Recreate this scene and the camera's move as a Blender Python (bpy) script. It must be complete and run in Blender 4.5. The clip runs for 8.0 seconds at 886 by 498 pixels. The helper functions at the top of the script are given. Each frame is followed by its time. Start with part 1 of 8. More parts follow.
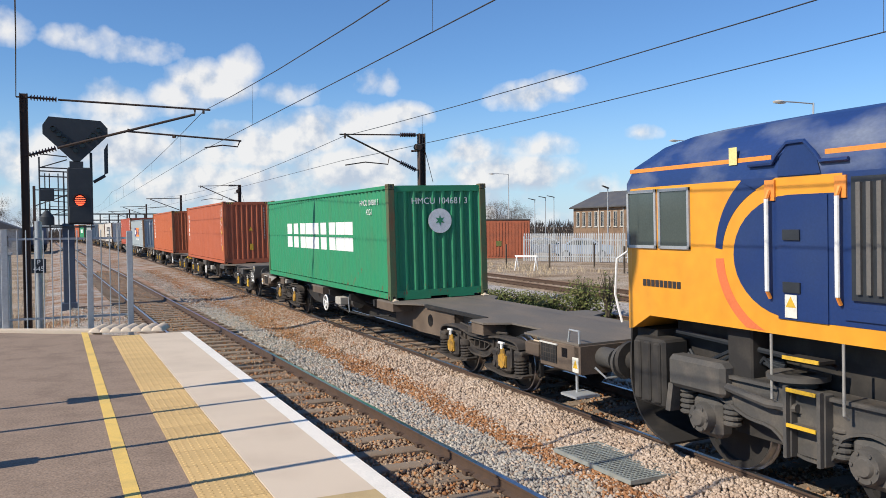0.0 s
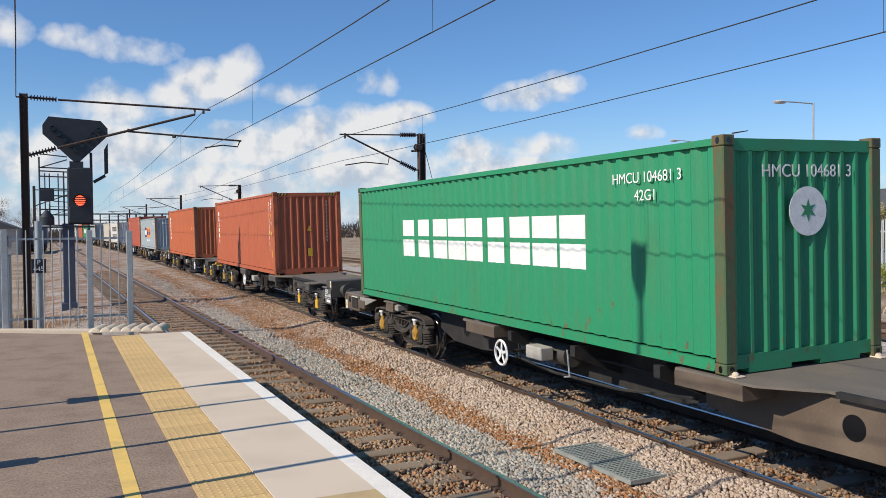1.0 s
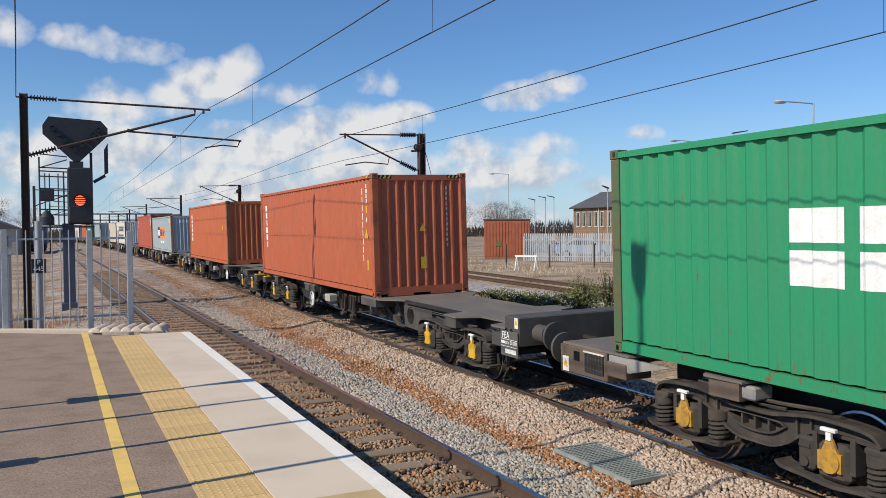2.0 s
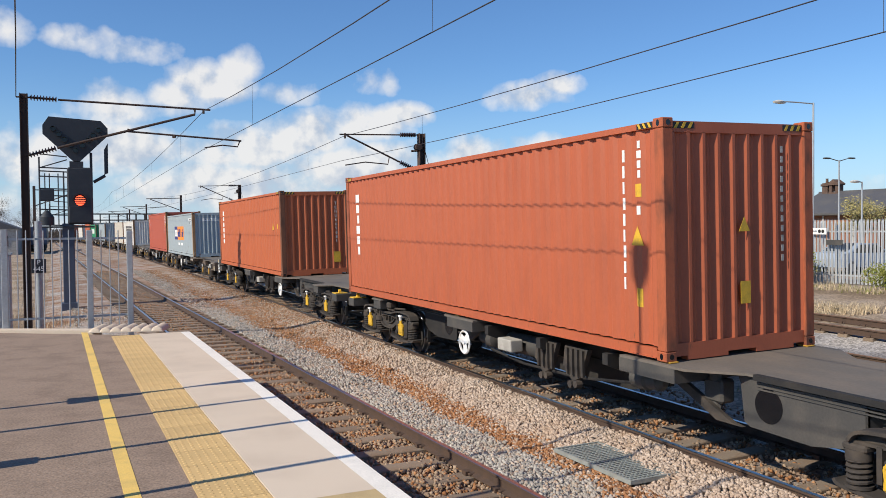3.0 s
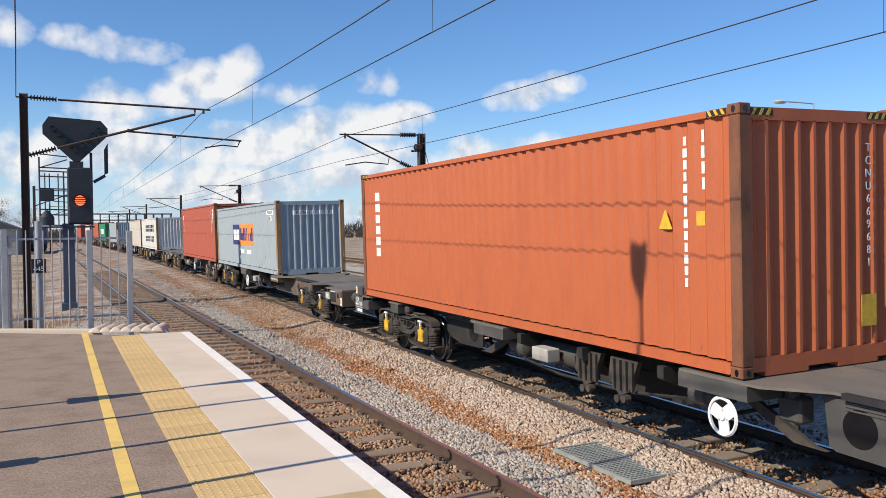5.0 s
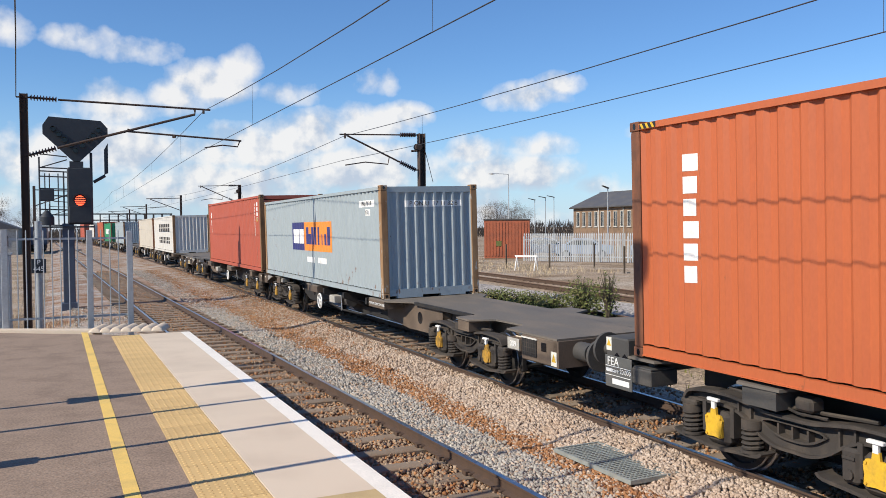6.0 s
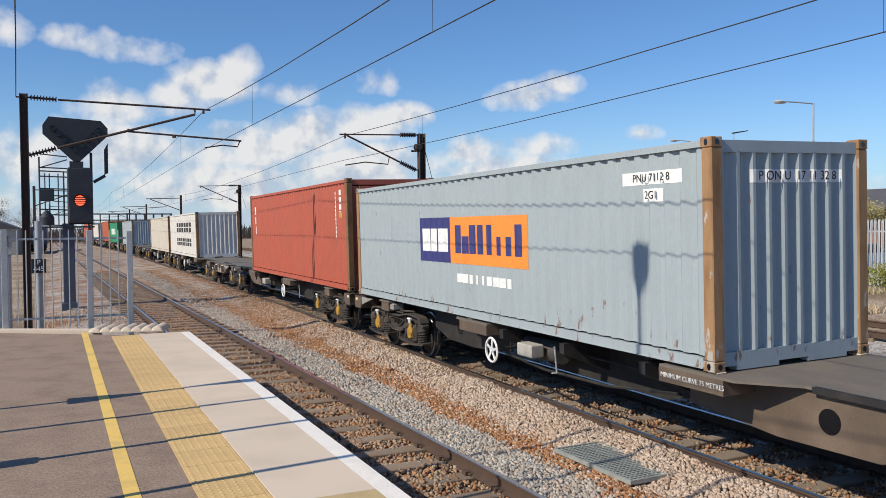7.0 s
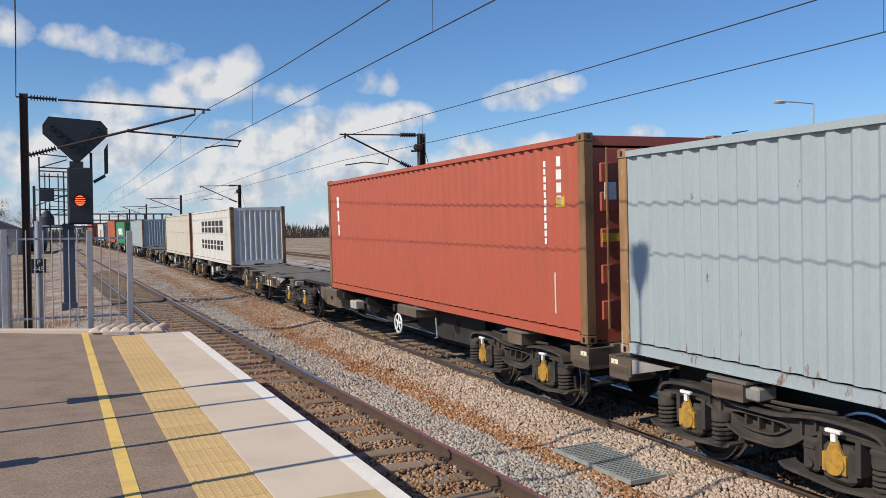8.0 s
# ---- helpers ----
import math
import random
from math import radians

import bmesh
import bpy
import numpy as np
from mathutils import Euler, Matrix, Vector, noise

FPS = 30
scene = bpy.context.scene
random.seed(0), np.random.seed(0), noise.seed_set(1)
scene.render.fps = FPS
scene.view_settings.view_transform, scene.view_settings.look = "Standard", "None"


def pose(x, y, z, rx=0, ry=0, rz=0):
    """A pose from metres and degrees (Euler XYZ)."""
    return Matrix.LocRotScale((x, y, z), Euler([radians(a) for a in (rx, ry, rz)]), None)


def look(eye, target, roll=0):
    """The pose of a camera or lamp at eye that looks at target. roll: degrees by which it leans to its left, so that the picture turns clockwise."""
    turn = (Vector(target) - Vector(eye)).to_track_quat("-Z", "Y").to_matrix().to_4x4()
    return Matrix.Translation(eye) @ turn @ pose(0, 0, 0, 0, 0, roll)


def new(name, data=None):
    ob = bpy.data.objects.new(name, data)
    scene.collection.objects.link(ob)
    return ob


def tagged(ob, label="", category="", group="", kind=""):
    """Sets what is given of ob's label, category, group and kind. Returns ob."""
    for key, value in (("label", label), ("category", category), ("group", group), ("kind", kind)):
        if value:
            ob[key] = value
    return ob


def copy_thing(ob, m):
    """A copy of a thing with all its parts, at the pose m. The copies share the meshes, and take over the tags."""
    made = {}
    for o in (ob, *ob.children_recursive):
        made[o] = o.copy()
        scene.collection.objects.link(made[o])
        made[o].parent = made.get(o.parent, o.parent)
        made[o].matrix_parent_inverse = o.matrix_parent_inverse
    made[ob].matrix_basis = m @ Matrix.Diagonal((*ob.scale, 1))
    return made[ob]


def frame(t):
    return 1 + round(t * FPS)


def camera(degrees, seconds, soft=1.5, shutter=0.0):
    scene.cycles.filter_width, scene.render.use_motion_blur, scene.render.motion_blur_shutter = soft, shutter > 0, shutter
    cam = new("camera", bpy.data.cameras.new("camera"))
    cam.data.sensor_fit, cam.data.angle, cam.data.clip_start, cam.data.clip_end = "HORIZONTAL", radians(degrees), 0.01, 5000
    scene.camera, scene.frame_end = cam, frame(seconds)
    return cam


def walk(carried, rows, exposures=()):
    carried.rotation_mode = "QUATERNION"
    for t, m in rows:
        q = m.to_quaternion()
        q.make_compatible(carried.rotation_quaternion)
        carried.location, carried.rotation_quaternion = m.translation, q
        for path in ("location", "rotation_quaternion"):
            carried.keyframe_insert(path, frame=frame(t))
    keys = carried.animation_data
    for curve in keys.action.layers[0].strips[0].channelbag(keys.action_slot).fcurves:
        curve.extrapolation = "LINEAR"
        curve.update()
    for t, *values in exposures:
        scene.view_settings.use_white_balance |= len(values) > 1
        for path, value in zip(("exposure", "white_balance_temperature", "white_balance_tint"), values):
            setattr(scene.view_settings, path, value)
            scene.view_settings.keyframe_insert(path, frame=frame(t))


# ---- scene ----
# ================= camera =================
HFOV = 57.43
EYE = Vector((0.0, 0.0, 2.7386))
cam = camera(HFOV, 8.0, soft=0.75)
AIM = EYE + Vector((math.sin(0.42576) * math.cos(0.02683), math.cos(0.42576) * math.cos(0.02683), -math.sin(0.02683)))
CAM_POSE = look(EYE, AIM, -0.464)
# the clip's camera dims and brightens as pale or dark sides pass
GAIN = [(0.0, 0.07), (0.5, 0.05), (1.0, -0.03), (1.5, -0.13), (3.0, 0.02), (3.5, 0.07), (4.0, 0.09), (4.5, 0.12),
        (6.0, 0.10), (6.5, 0.04), (7.0, -0.05), (7.5, -0.11), (8.0, -0.13)]
walk(cam, [(0.0, CAM_POSE), (8.0, CAM_POSE)], GAIN)

# ================= light =================
SUN_EL = radians(37)
SUN_FLOW = Vector((math.cos(SUN_EL) * 0.9908, math.cos(SUN_EL) * 0.135, -math.sin(SUN_EL)))  # way the light travels


def make_world():
    w = bpy.data.worlds.new("sky_world")
    scene.world = w
    w.use_nodes = True
    nt = w.node_tree
    nt.nodes.clear()
    N, L = nt.nodes.new, nt.links.new

    def math_node(op, a, b=None, c=None, clamp=False):
        n = N("ShaderNodeMath")
        n.operation, n.use_clamp = op, clamp
        for i, v in enumerate((a, b, c)):
            if v is None:
                continue
            if isinstance(v, (int, float)):
                n.inputs[i].default_value = v
            else:
                L(v, n.inputs[i])
        return n.outputs[0]

    out, bg = N("ShaderNodeOutputWorld"), N("ShaderNodeBackground")
    sky = N("ShaderNodeTexSky")
    sky.sky_type, sky.sun_disc = "NISHITA", False
    sky.sun_elevation, sky.sun_rotation = SUN_EL, math.atan2(-SUN_FLOW.x, -SUN_FLOW.y)
    sky.air_density, sky.dust_density, sky.ozone_density = 1.0, 0.1, 2.5
    co = N("ShaderNodeTexCoord")

    def fbm(scale, detail, rough, shift=None):
        n, src = N("ShaderNodeTexNoise"), co.outputs["Generated"]
        if shift:
            v = N("ShaderNodeVectorMath")
            L(src, v.inputs[0])
            v.inputs[1].default_value = shift
            src = v.outputs[0]
        n.inputs["Scale"].default_value, n.inputs["Detail"].default_value, n.inputs["Roughness"].default_value = scale, detail, rough
        L(src, n.inputs["Vector"])
        return n.outputs["Fac"]
    sep = N("ShaderNodeSeparateXYZ")
    L(co.outputs["Generated"], sep.inputs[0])
    az = math_node("MULTIPLY", math_node("ARCTAN2", sep.outputs[0], sep.outputs[1]), 57.2958)
    el = math_node("MULTIPLY", math_node("ARCSINE", sep.outputs[2]), 57.2958)
    field = None
    # azimuth, elevation, half width, half height, weight of each cumulus; bases are flatter than tops
    for a, e, ra, re_, wt in CLOUDS_HIGH + CLOUDS_LOW:
        dx = math_node("DIVIDE", math_node("SUBTRACT", az, a), ra * 1.12)
        up = math_node("DIVIDE", math_node("SUBTRACT", el, e), re_ * 1.12)
        dy = math_node("MAXIMUM", up, math_node("MULTIPLY", up, -1.35))
        d = math_node("ADD", math_node("MULTIPLY", dx, dx), math_node("MULTIPLY", dy, dy))
        m = math_node("MULTIPLY", math_node("SUBTRACT", 1.0, d), wt)
        field = m if field is None else math_node("MAXIMUM", field, m)
    puff = fbm(22.0, 8.0, 0.52)
    lit = fbm(22.0, 8.0, 0.52, (-0.010, -0.003, 0.012))
    low = fbm(7.0, 6.0, 0.55)
    # a broken sheet low over the horizon, all round
    band = math_node("MULTIPLY_ADD", el, -0.125, 1.0, True)
    sheet = math_node("ADD", math_node("MULTIPLY", math_node("MULTIPLY_ADD", low, 4.0, -1.30), band), math_node("MULTIPLY_ADD", band, 1.6, -1.6))
    field = math_node("MAXIMUM", field, sheet)
    body = math_node("MULTIPLY_ADD", puff, 3.2, -1.75)
    mask = math_node("MULTIPLY_ADD", math_node("ADD", math_node("MULTIPLY", field, 1.0), body), 0.95, 0.20, True)
    mask = math_node("MULTIPLY", mask, 0.93)
    shade = N("ShaderNodeMixRGB")
    shade.inputs[1].default_value, shade.inputs[2].default_value = (5.0, 5.7, 6.8, 1), (8.6, 8.5, 8.4, 1)
    relief = math_node("MULTIPLY_ADD", math_node("SUBTRACT", puff, lit), 5.5, math_node("MULTIPLY_ADD", el, 0.045, 0.22))
    L(math_node("ADD", relief, math_node("MULTIPLY_ADD", field, 0.22, 0.0), None, True), shade.inputs[0])
    tint = N("ShaderNodeMixRGB")
    tint.blend_type = "MULTIPLY"
    tint.inputs[0].default_value, tint.inputs[2].default_value = 1.0, SKY_TINT
    L(sky.outputs[0], tint.inputs[1])
    haze = N("ShaderNodeMixRGB")
    far = math_node("MULTIPLY_ADD", el, -0.085, 1.0, True)
    L(math_node("MULTIPLY", math_node("MULTIPLY", far, far), 0.75), haze.inputs[0])
    L(tint.outputs[0], haze.inputs[1])
    haze.inputs[2].default_value = (5.2, 6.7, 8.4, 1)
    mix = N("ShaderNodeMixRGB")
    L(mask, mix.inputs[0])
    L(haze.outputs[0], mix.inputs[1])
    L(shade.outputs[0], mix.inputs[2])
    L(mix.outputs[0], bg.inputs[0])
    bg.inputs[1].default_value = 0.1
    L(bg.outputs[0], out.inputs[0])


SKY_TINT = (0.70, 0.98, 1.30, 1)
CLOUDS_HIGH = [(-3.6, 12.5, 1.3, 1.2, 0.7), (0.9, 12.2, 2.3, 1.0, 0.75), (3.8, 11.6, 2.5, 1.1, 0.8), (10.4, 11.0, 1.4, 1.5, 1.1),
               (8.3, 9.6, 2.8, 1.7, 1.2), (6.2, 8.7, 2.2, 1.4, 1.1), (2.4, 8.0, 2.6, 1.6, 1.1), (14.1, 9.2, 1.8, 0.9, 0.7),
               (19.6, 9.9, 1.5, 1.0, 0.55), (20.6, 10.0, 0.7, 1.0, 0.7), (22.0, 7.8, 1.8, 1.0, 1.1), (18.6, 7.2, 3.5, 1.6, 1.45),
               (30.2, 8.9, 3.0, 1.1, 1.15), (32.8, 9.7, 1.7, 0.9, 1.0)]
CLOUDS_LOW = [(15.0, 6.2, 3.4, 1.8, 1.4), (10.2, 5.2, 4.2, 1.8, 1.4), (2.3, 5.0, 4.4, 2.0, 1.4), (-2.5, 4.6, 3.0, 2.4, 1.0),
              (26.3, 5.2, 1.7, 1.2, 1.1), (31.0, 5.5, 3.0, 1.0, 0.9), (29.5, 3.7, 4.8, 1.6, 1.1), (34.9, 2.7, 1.3, 0.9, 0.8),
              (38.4, 6.3, 1.1, 0.5, 0.5), (42.8, 4.4, 1.5, 0.9, 0.8), (47.6, 4.6, 1.2, 0.6, 0.4), (9.5, 2.8, 7.5, 2.2, 1.3),
              (19.0, 4.1, 6.0, 2.0, 1.3)]
make_world()
sun = new("sun", bpy.data.lights.new("sun", "SUN"))
sun.data.energy, sun.data.angle, sun.data.color = 5.0, radians(0.53), (1.0, 0.905, 0.75)
sun.matrix_world = look(-SUN_FLOW * 50, (0, 0, 0))


# ================= materials =================
def mat(name, col, rough=0.7, metal=0.0, dirt=None, amount=0.35, scale=3.0, fine=40.0, bump=0.0, rand=0.0, stretch=(1, 1, 1), spec=0.5, island=0.0, rust=None, grit=0.11):
    """A worn surface: base colour, drifting stains of the dirt colour, fine grain, relief."""
    m = bpy.data.materials.new(name)
    m.use_nodes = True
    nt = m.node_tree
    N, L = nt.nodes.new, nt.links.new
    b = nt.nodes["Principled BSDF"]
    b.inputs["Metallic"].default_value = metal
    b.inputs["Specular IOR Level"].default_value = spec
    co, mp = N("ShaderNodeTexCoord"), N("ShaderNodeMapping")
    mp.inputs["Scale"].default_value = stretch
    L(co.outputs["Object"], mp.inputs[0])
    n1, n2 = N("ShaderNodeTexNoise"), N("ShaderNodeTexNoise")
    n1.inputs["Scale"].default_value, n1.inputs["Detail"].default_value = scale, 6
    n2.inputs["Scale"].default_value, n2.inputs["Detail"].default_value = fine, 3
    L(mp.outputs[0], n1.inputs[0])
    L(mp.outputs[0], n2.inputs[0])
    ramp = N("ShaderNodeMapRange")
    ramp.inputs[1].default_value, ramp.inputs[2].default_value = 0.45, 0.72
    ramp.inputs[4].default_value = amount
    L(n1.outputs[0], ramp.inputs[0])
    mix = N("ShaderNodeMixRGB")
    mix.inputs[1].default_value = (*col, 1)
    mix.inputs[2].default_value = (*(dirt or [c * 0.55 for c in col]), 1)
    L(ramp.outputs[0], mix.inputs[0])
    if rust:
        rm, rn, rr_, rx = N("ShaderNodeMapping"), N("ShaderNodeTexNoise"), N("ShaderNodeMapRange"), N("ShaderNodeMixRGB")
        rm.inputs["Scale"].default_value = (4.5, 4.5, 1.6)
        rn.inputs["Scale"].default_value, rn.inputs["Detail"].default_value, rn.inputs["Roughness"].default_value = 1.5, 7, 0.62
        L(co.outputs["Object"], rm.inputs[0])
        L(rm.outputs[0], rn.inputs[0])
        rr_.inputs[1].default_value, rr_.inputs[2].default_value, rr_.inputs[4].default_value = rust[1], rust[1] + 0.05, 0.85
        # scuffs and streaks gather where the foot of a panel is struck
        rz, foot, gain = N("ShaderNodeSeparateXYZ"), N("ShaderNodeMapRange"), N("ShaderNodeMath")
        L(co.outputs["Object"], rz.inputs[0])
        L(rz.outputs[2], foot.inputs[0])
        foot.inputs[1].default_value, foot.inputs[2].default_value, foot.inputs[3].default_value, foot.inputs[4].default_value = 0.15, 0.75, 0.06, -0.03
        gain.operation = "ADD"
        L(rn.outputs[0], gain.inputs[0])
        L(foot.outputs[0], gain.inputs[1])
        L(gain.outputs[0], rr_.inputs[0])
        L(rr_.outputs[0], rx.inputs[0])
        L(mix.outputs[0], rx.inputs[1])
        rx.inputs[2].default_value = (*rust[0], 1)
        mix = rx
    grain = N("ShaderNodeMapRange")
    grain.inputs[1].default_value, grain.inputs[2].default_value = 0.25, 0.75
    grain.inputs[3].default_value, grain.inputs[4].default_value = 1 - grit, 1 + grit
    L(n2.outputs[0], grain.inputs[0])
    hsv = N("ShaderNodeHueSaturation")
    L(mix.outputs[0], hsv.inputs["Color"])
    val = grain.outputs[0]
    for on, src in ((rand, "obj"), (island, "isl")):
        if on:
            inf = N("ShaderNodeObjectInfo") if src == "obj" else N("ShaderNodeNewGeometry")
            r = N("ShaderNodeMapRange")
            r.inputs[3].default_value, r.inputs[4].default_value = 1 - on, 1 + on
            L(inf.outputs["Random" if src == "obj" else "Random Per Island"], r.inputs[0])
            mu = N("ShaderNodeMath")
            mu.operation = "MULTIPLY"
            L(val, mu.inputs[0])
            L(r.outputs[0], mu.inputs[1])
            val = mu.outputs[0]
    L(val, hsv.inputs["Value"])
    L(hsv.outputs[0], b.inputs["Base Color"])
    rr = N("ShaderNodeMapRange")
    rr.inputs[3].default_value, rr.inputs[4].default_value = max(0.03, rough - 0.12), min(1, rough + 0.12)
    L(n1.outputs[0], rr.inputs[0])
    L(rr.outputs[0], b.inputs["Roughness"])
    if bump:
        bp = N("ShaderNodeBump")
        bp.inputs["Strength"].default_value, bp.inputs["Distance"].default_value = 0.6, bump
        L(n2.outputs[0], bp.inputs["Height"])
        L(bp.outputs[0], b.inputs["Normal"])
    return m


def glass_mat(name, col=(0.6, 0.7, 0.72), rough=0.03):
    m = bpy.data.materials.new(name)
    m.use_nodes = True
    b = m.node_tree.nodes["Principled BSDF"]
    b.inputs["Base Color"].default_value = (*col, 1)
    b.inputs["Roughness"].default_value = rough
    b.inputs["Transmission Weight"].default_value = 0.85
    return m


def glow_mat(name, col, power):
    m = bpy.data.materials.new(name)
    m.use_nodes = True
    b = m.node_tree.nodes["Principled BSDF"]
    b.inputs["Base Color"].default_value = (*col, 1)
    b.inputs["Emission Color"].default_value = (*col, 1)
    b.inputs["Emission Strength"].default_value = power
    return m


def ground_mat(name, cols, scale, fine, bump, spread=(0.35, 0.65)):
    """Loose ground: two or three colours in drifts, with coarse and fine grain."""
    m = bpy.data.materials.new(name)
    m.use_nodes = True
    nt = m.node_tree
    N, L = nt.nodes.new, nt.links.new
    b = nt.nodes["Principled BSDF"]
    b.inputs["Roughness"].default_value = 0.95
    b.inputs["Specular IOR Level"].default_value = 0.2
    co = N("ShaderNodeNewGeometry")
    n1, n2, v = N("ShaderNodeTexNoise"), N("ShaderNodeTexNoise"), N("ShaderNodeTexVoronoi")
    n1.inputs["Scale"].default_value, n1.inputs["Detail"].default_value = scale, 5
    n2.inputs["Scale"].default_value, n2.inputs["Detail"].default_value = fine * 0.4, 4
    v.inputs["Scale"].default_value = fine
    for n in (n1, n2, v):
        L(co.outputs["Position"], n.inputs["Vector"])
    cr = N("ShaderNodeValToRGB")
    cr.color_ramp.elements[0].position, cr.color_ramp.elements[1].position = spread
    cr.color_ramp.elements[0].color, cr.color_ramp.elements[1].color = (*cols[0], 1), (*cols[-1], 1)
    if len(cols) > 2:
        cr.color_ramp.elements.new(sum(spread) / 2).color = (*cols[1], 1)
    L(n1.outputs[0], cr.inputs[0])
    hsv = N("ShaderNodeHueSaturation")
    L(cr.outputs[0], hsv.inputs["Color"])
    sp = N("ShaderNodeSeparateColor")
    L(v.outputs["Color"], sp.inputs[0])
    mr = N("ShaderNodeMapRange")
    mr.inputs[3].default_value, mr.inputs[4].default_value = 0.55, 1.4
    L(sp.outputs[0], mr.inputs[0])
    L(mr.outputs[0], hsv.inputs["Value"])
    L(hsv.outputs[0], b.inputs["Base Color"])
    bp = N("ShaderNodeBump")
    bp.inputs["Strength"].default_value, bp.inputs["Distance"].default_value = 0.8, bump
    L(n2.outputs[0], bp.inputs["Height"])
    L(bp.outputs[0], b.inputs["Normal"])
    return m


M = {}
M["asphalt"] = mat("platform_asphalt", (0.285, 0.205, 0.148), 0.9, dirt=(0.20, 0.143, 0.104), amount=0.85, scale=2.2, fine=55, bump=0.005, grit=0.38)
M["yellow_line"] = mat("yellow_line_paint", (0.80, 0.54, 0.14), 0.7, dirt=(0.48, 0.35, 0.14), amount=0.5, scale=5, fine=90)
M["tactile"] = mat("tactile_slab", (0.62, 0.42, 0.18), 0.85, dirt=(0.50, 0.34, 0.15), amount=0.6, scale=3, fine=120, rand=0.06)
M["coping"] = mat("cream_coping", (0.64, 0.53, 0.41), 0.85, dirt=(0.54, 0.44, 0.34), amount=0.6, scale=2, fine=120, rand=0.05)
M["white_edge"] = mat("white_edge_paint", (0.84, 0.79, 0.71), 0.7, dirt=(0.6, 0.57, 0.52), amount=0.4, scale=5, fine=90)
M["buff_slab"] = mat("buff_edge_slab", (0.50, 0.37, 0.19), 0.9, dirt=(0.36, 0.26, 0.13), amount=0.7, scale=4, fine=120, bump=0.003, rand=0.05)
M["concrete"] = mat("old_concrete", (0.42, 0.40, 0.36), 0.9, dirt=(0.2, 0.18, 0.15), amount=0.6, scale=4, fine=60, bump=0.003)
M["brick"] = mat("platform_brick", (0.16, 0.10, 0.08), 0.95, dirt=(0.06, 0.05, 0.045), amount=0.7, scale=3, fine=40, bump=0.004, rand=0.15)
M["rail_side"] = mat("rusty_rail", (0.085, 0.052, 0.036), 0.85, dirt=(0.05, 0.036, 0.03), amount=0.6, scale=6, fine=80)
M["rail_top"] = mat("polished_rail", (0.50, 0.52, 0.56), 0.3, metal=1.0, dirt=(0.35, 0.33, 0.32), amount=0.4, scale=9)
M["rail_rust"] = mat("dull_rail", (0.22, 0.12, 0.075), 0.8, dirt=(0.12, 0.07, 0.05), amount=0.6, scale=6)
M["sleeper"] = mat("stained_sleeper", (0.23, 0.18, 0.135), 0.95, dirt=(0.20, 0.125, 0.075), amount=0.6, scale=3, fine=30, bump=0.004, rand=0.15)
M["ballast"] = ground_mat("ballast", [(0.24, 0.13, 0.07), (0.33, 0.25, 0.20), (0.38, 0.35, 0.32)], 0.8, 26, 0.05)
M["earth"] = ground_mat("yard_ground", [(0.23, 0.165, 0.105), (0.33, 0.25, 0.175), (0.40, 0.33, 0.26)], 0.35, 16, 0.03)
M["moss"] = ground_mat("mossy_ballast", [(0.11, 0.10, 0.04), (0.20, 0.17, 0.09), (0.30, 0.25, 0.19)], 0.9, 18, 0.04)
M["greyballast"] = ground_mat("grey_gravel", [(0.24, 0.22, 0.21), (0.33, 0.31, 0.30), (0.36, 0.33, 0.30)], 0.6, 24, 0.04)
M["steel_black"] = mat("grime_and_shade_black_steel", (0.017, 0.016, 0.016), 0.8, dirt=(0.06, 0.05, 0.04), amount=0.4, scale=4, fine=50, bump=0.001)
M["wagon_grey"] = mat("weathered_wagon_grey", (0.060, 0.057, 0.054), 0.75, dirt=(0.12, 0.105, 0.088), amount=0.55, scale=2.5, fine=40)
M["deck_dust"] = mat("dusty_deck_plate", (0.135, 0.118, 0.10), 0.85, dirt=(0.20, 0.16, 0.125), amount=0.7, scale=1.6, fine=30, stretch=(1.5, 0.6, 1))
M["wagon_brown"] = mat("dusty_brown_wagon", (0.105, 0.076, 0.055), 0.8, dirt=(0.19, 0.14, 0.10), amount=0.6, scale=2.0, fine=40)
M["bogie"] = mat("dusty_bogie_frame", (0.045, 0.038, 0.033), 0.85, dirt=(0.11, 0.085, 0.064), amount=0.6, scale=5, fine=60)
M["axle_yellow"] = mat("yellow_axlebox_cover", (0.70, 0.42, 0.03), 0.6, dirt=(0.30, 0.19, 0.05), amount=0.5, scale=9)
M["axle_dusty"] = mat("dusty_yellow_axlebox_cover", (0.46, 0.25, 0.03), 0.7, dirt=(0.17, 0.11, 0.05), amount=0.8, scale=14)
M["white_paint"] = mat("white_paint", (0.80, 0.80, 0.78), 0.55, dirt=(0.45, 0.42, 0.38), amount=0.3, scale=8)
M["tread"] = mat("bright_tread", (0.46, 0.47, 0.50), 0.3, metal=1.0, amount=0.2)
M["galv"] = mat("galvanised_steel", (0.42, 0.44, 0.45), 0.5, metal=0.35, dirt=(0.30, 0.31, 0.32), amount=0.5, scale=6, rand=0.08)
M["mast"] = mat("rusty_dark_mast", (0.050, 0.034, 0.028), 0.8, dirt=(0.11, 0.055, 0.03), amount=0.6, scale=3, stretch=(3, 3, 0.5))
M["insulator"] = mat("brown_insulator", (0.04, 0.022, 0.018), 0.3)
M["wire"] = mat("overhead_wire", (0.06, 0.06, 0.065), 0.6, metal=0.4)
M["signal_black"] = mat("signal_black", (0.022, 0.026, 0.033), 0.5, dirt=(0.04, 0.045, 0.05), amount=0.4, scale=5)
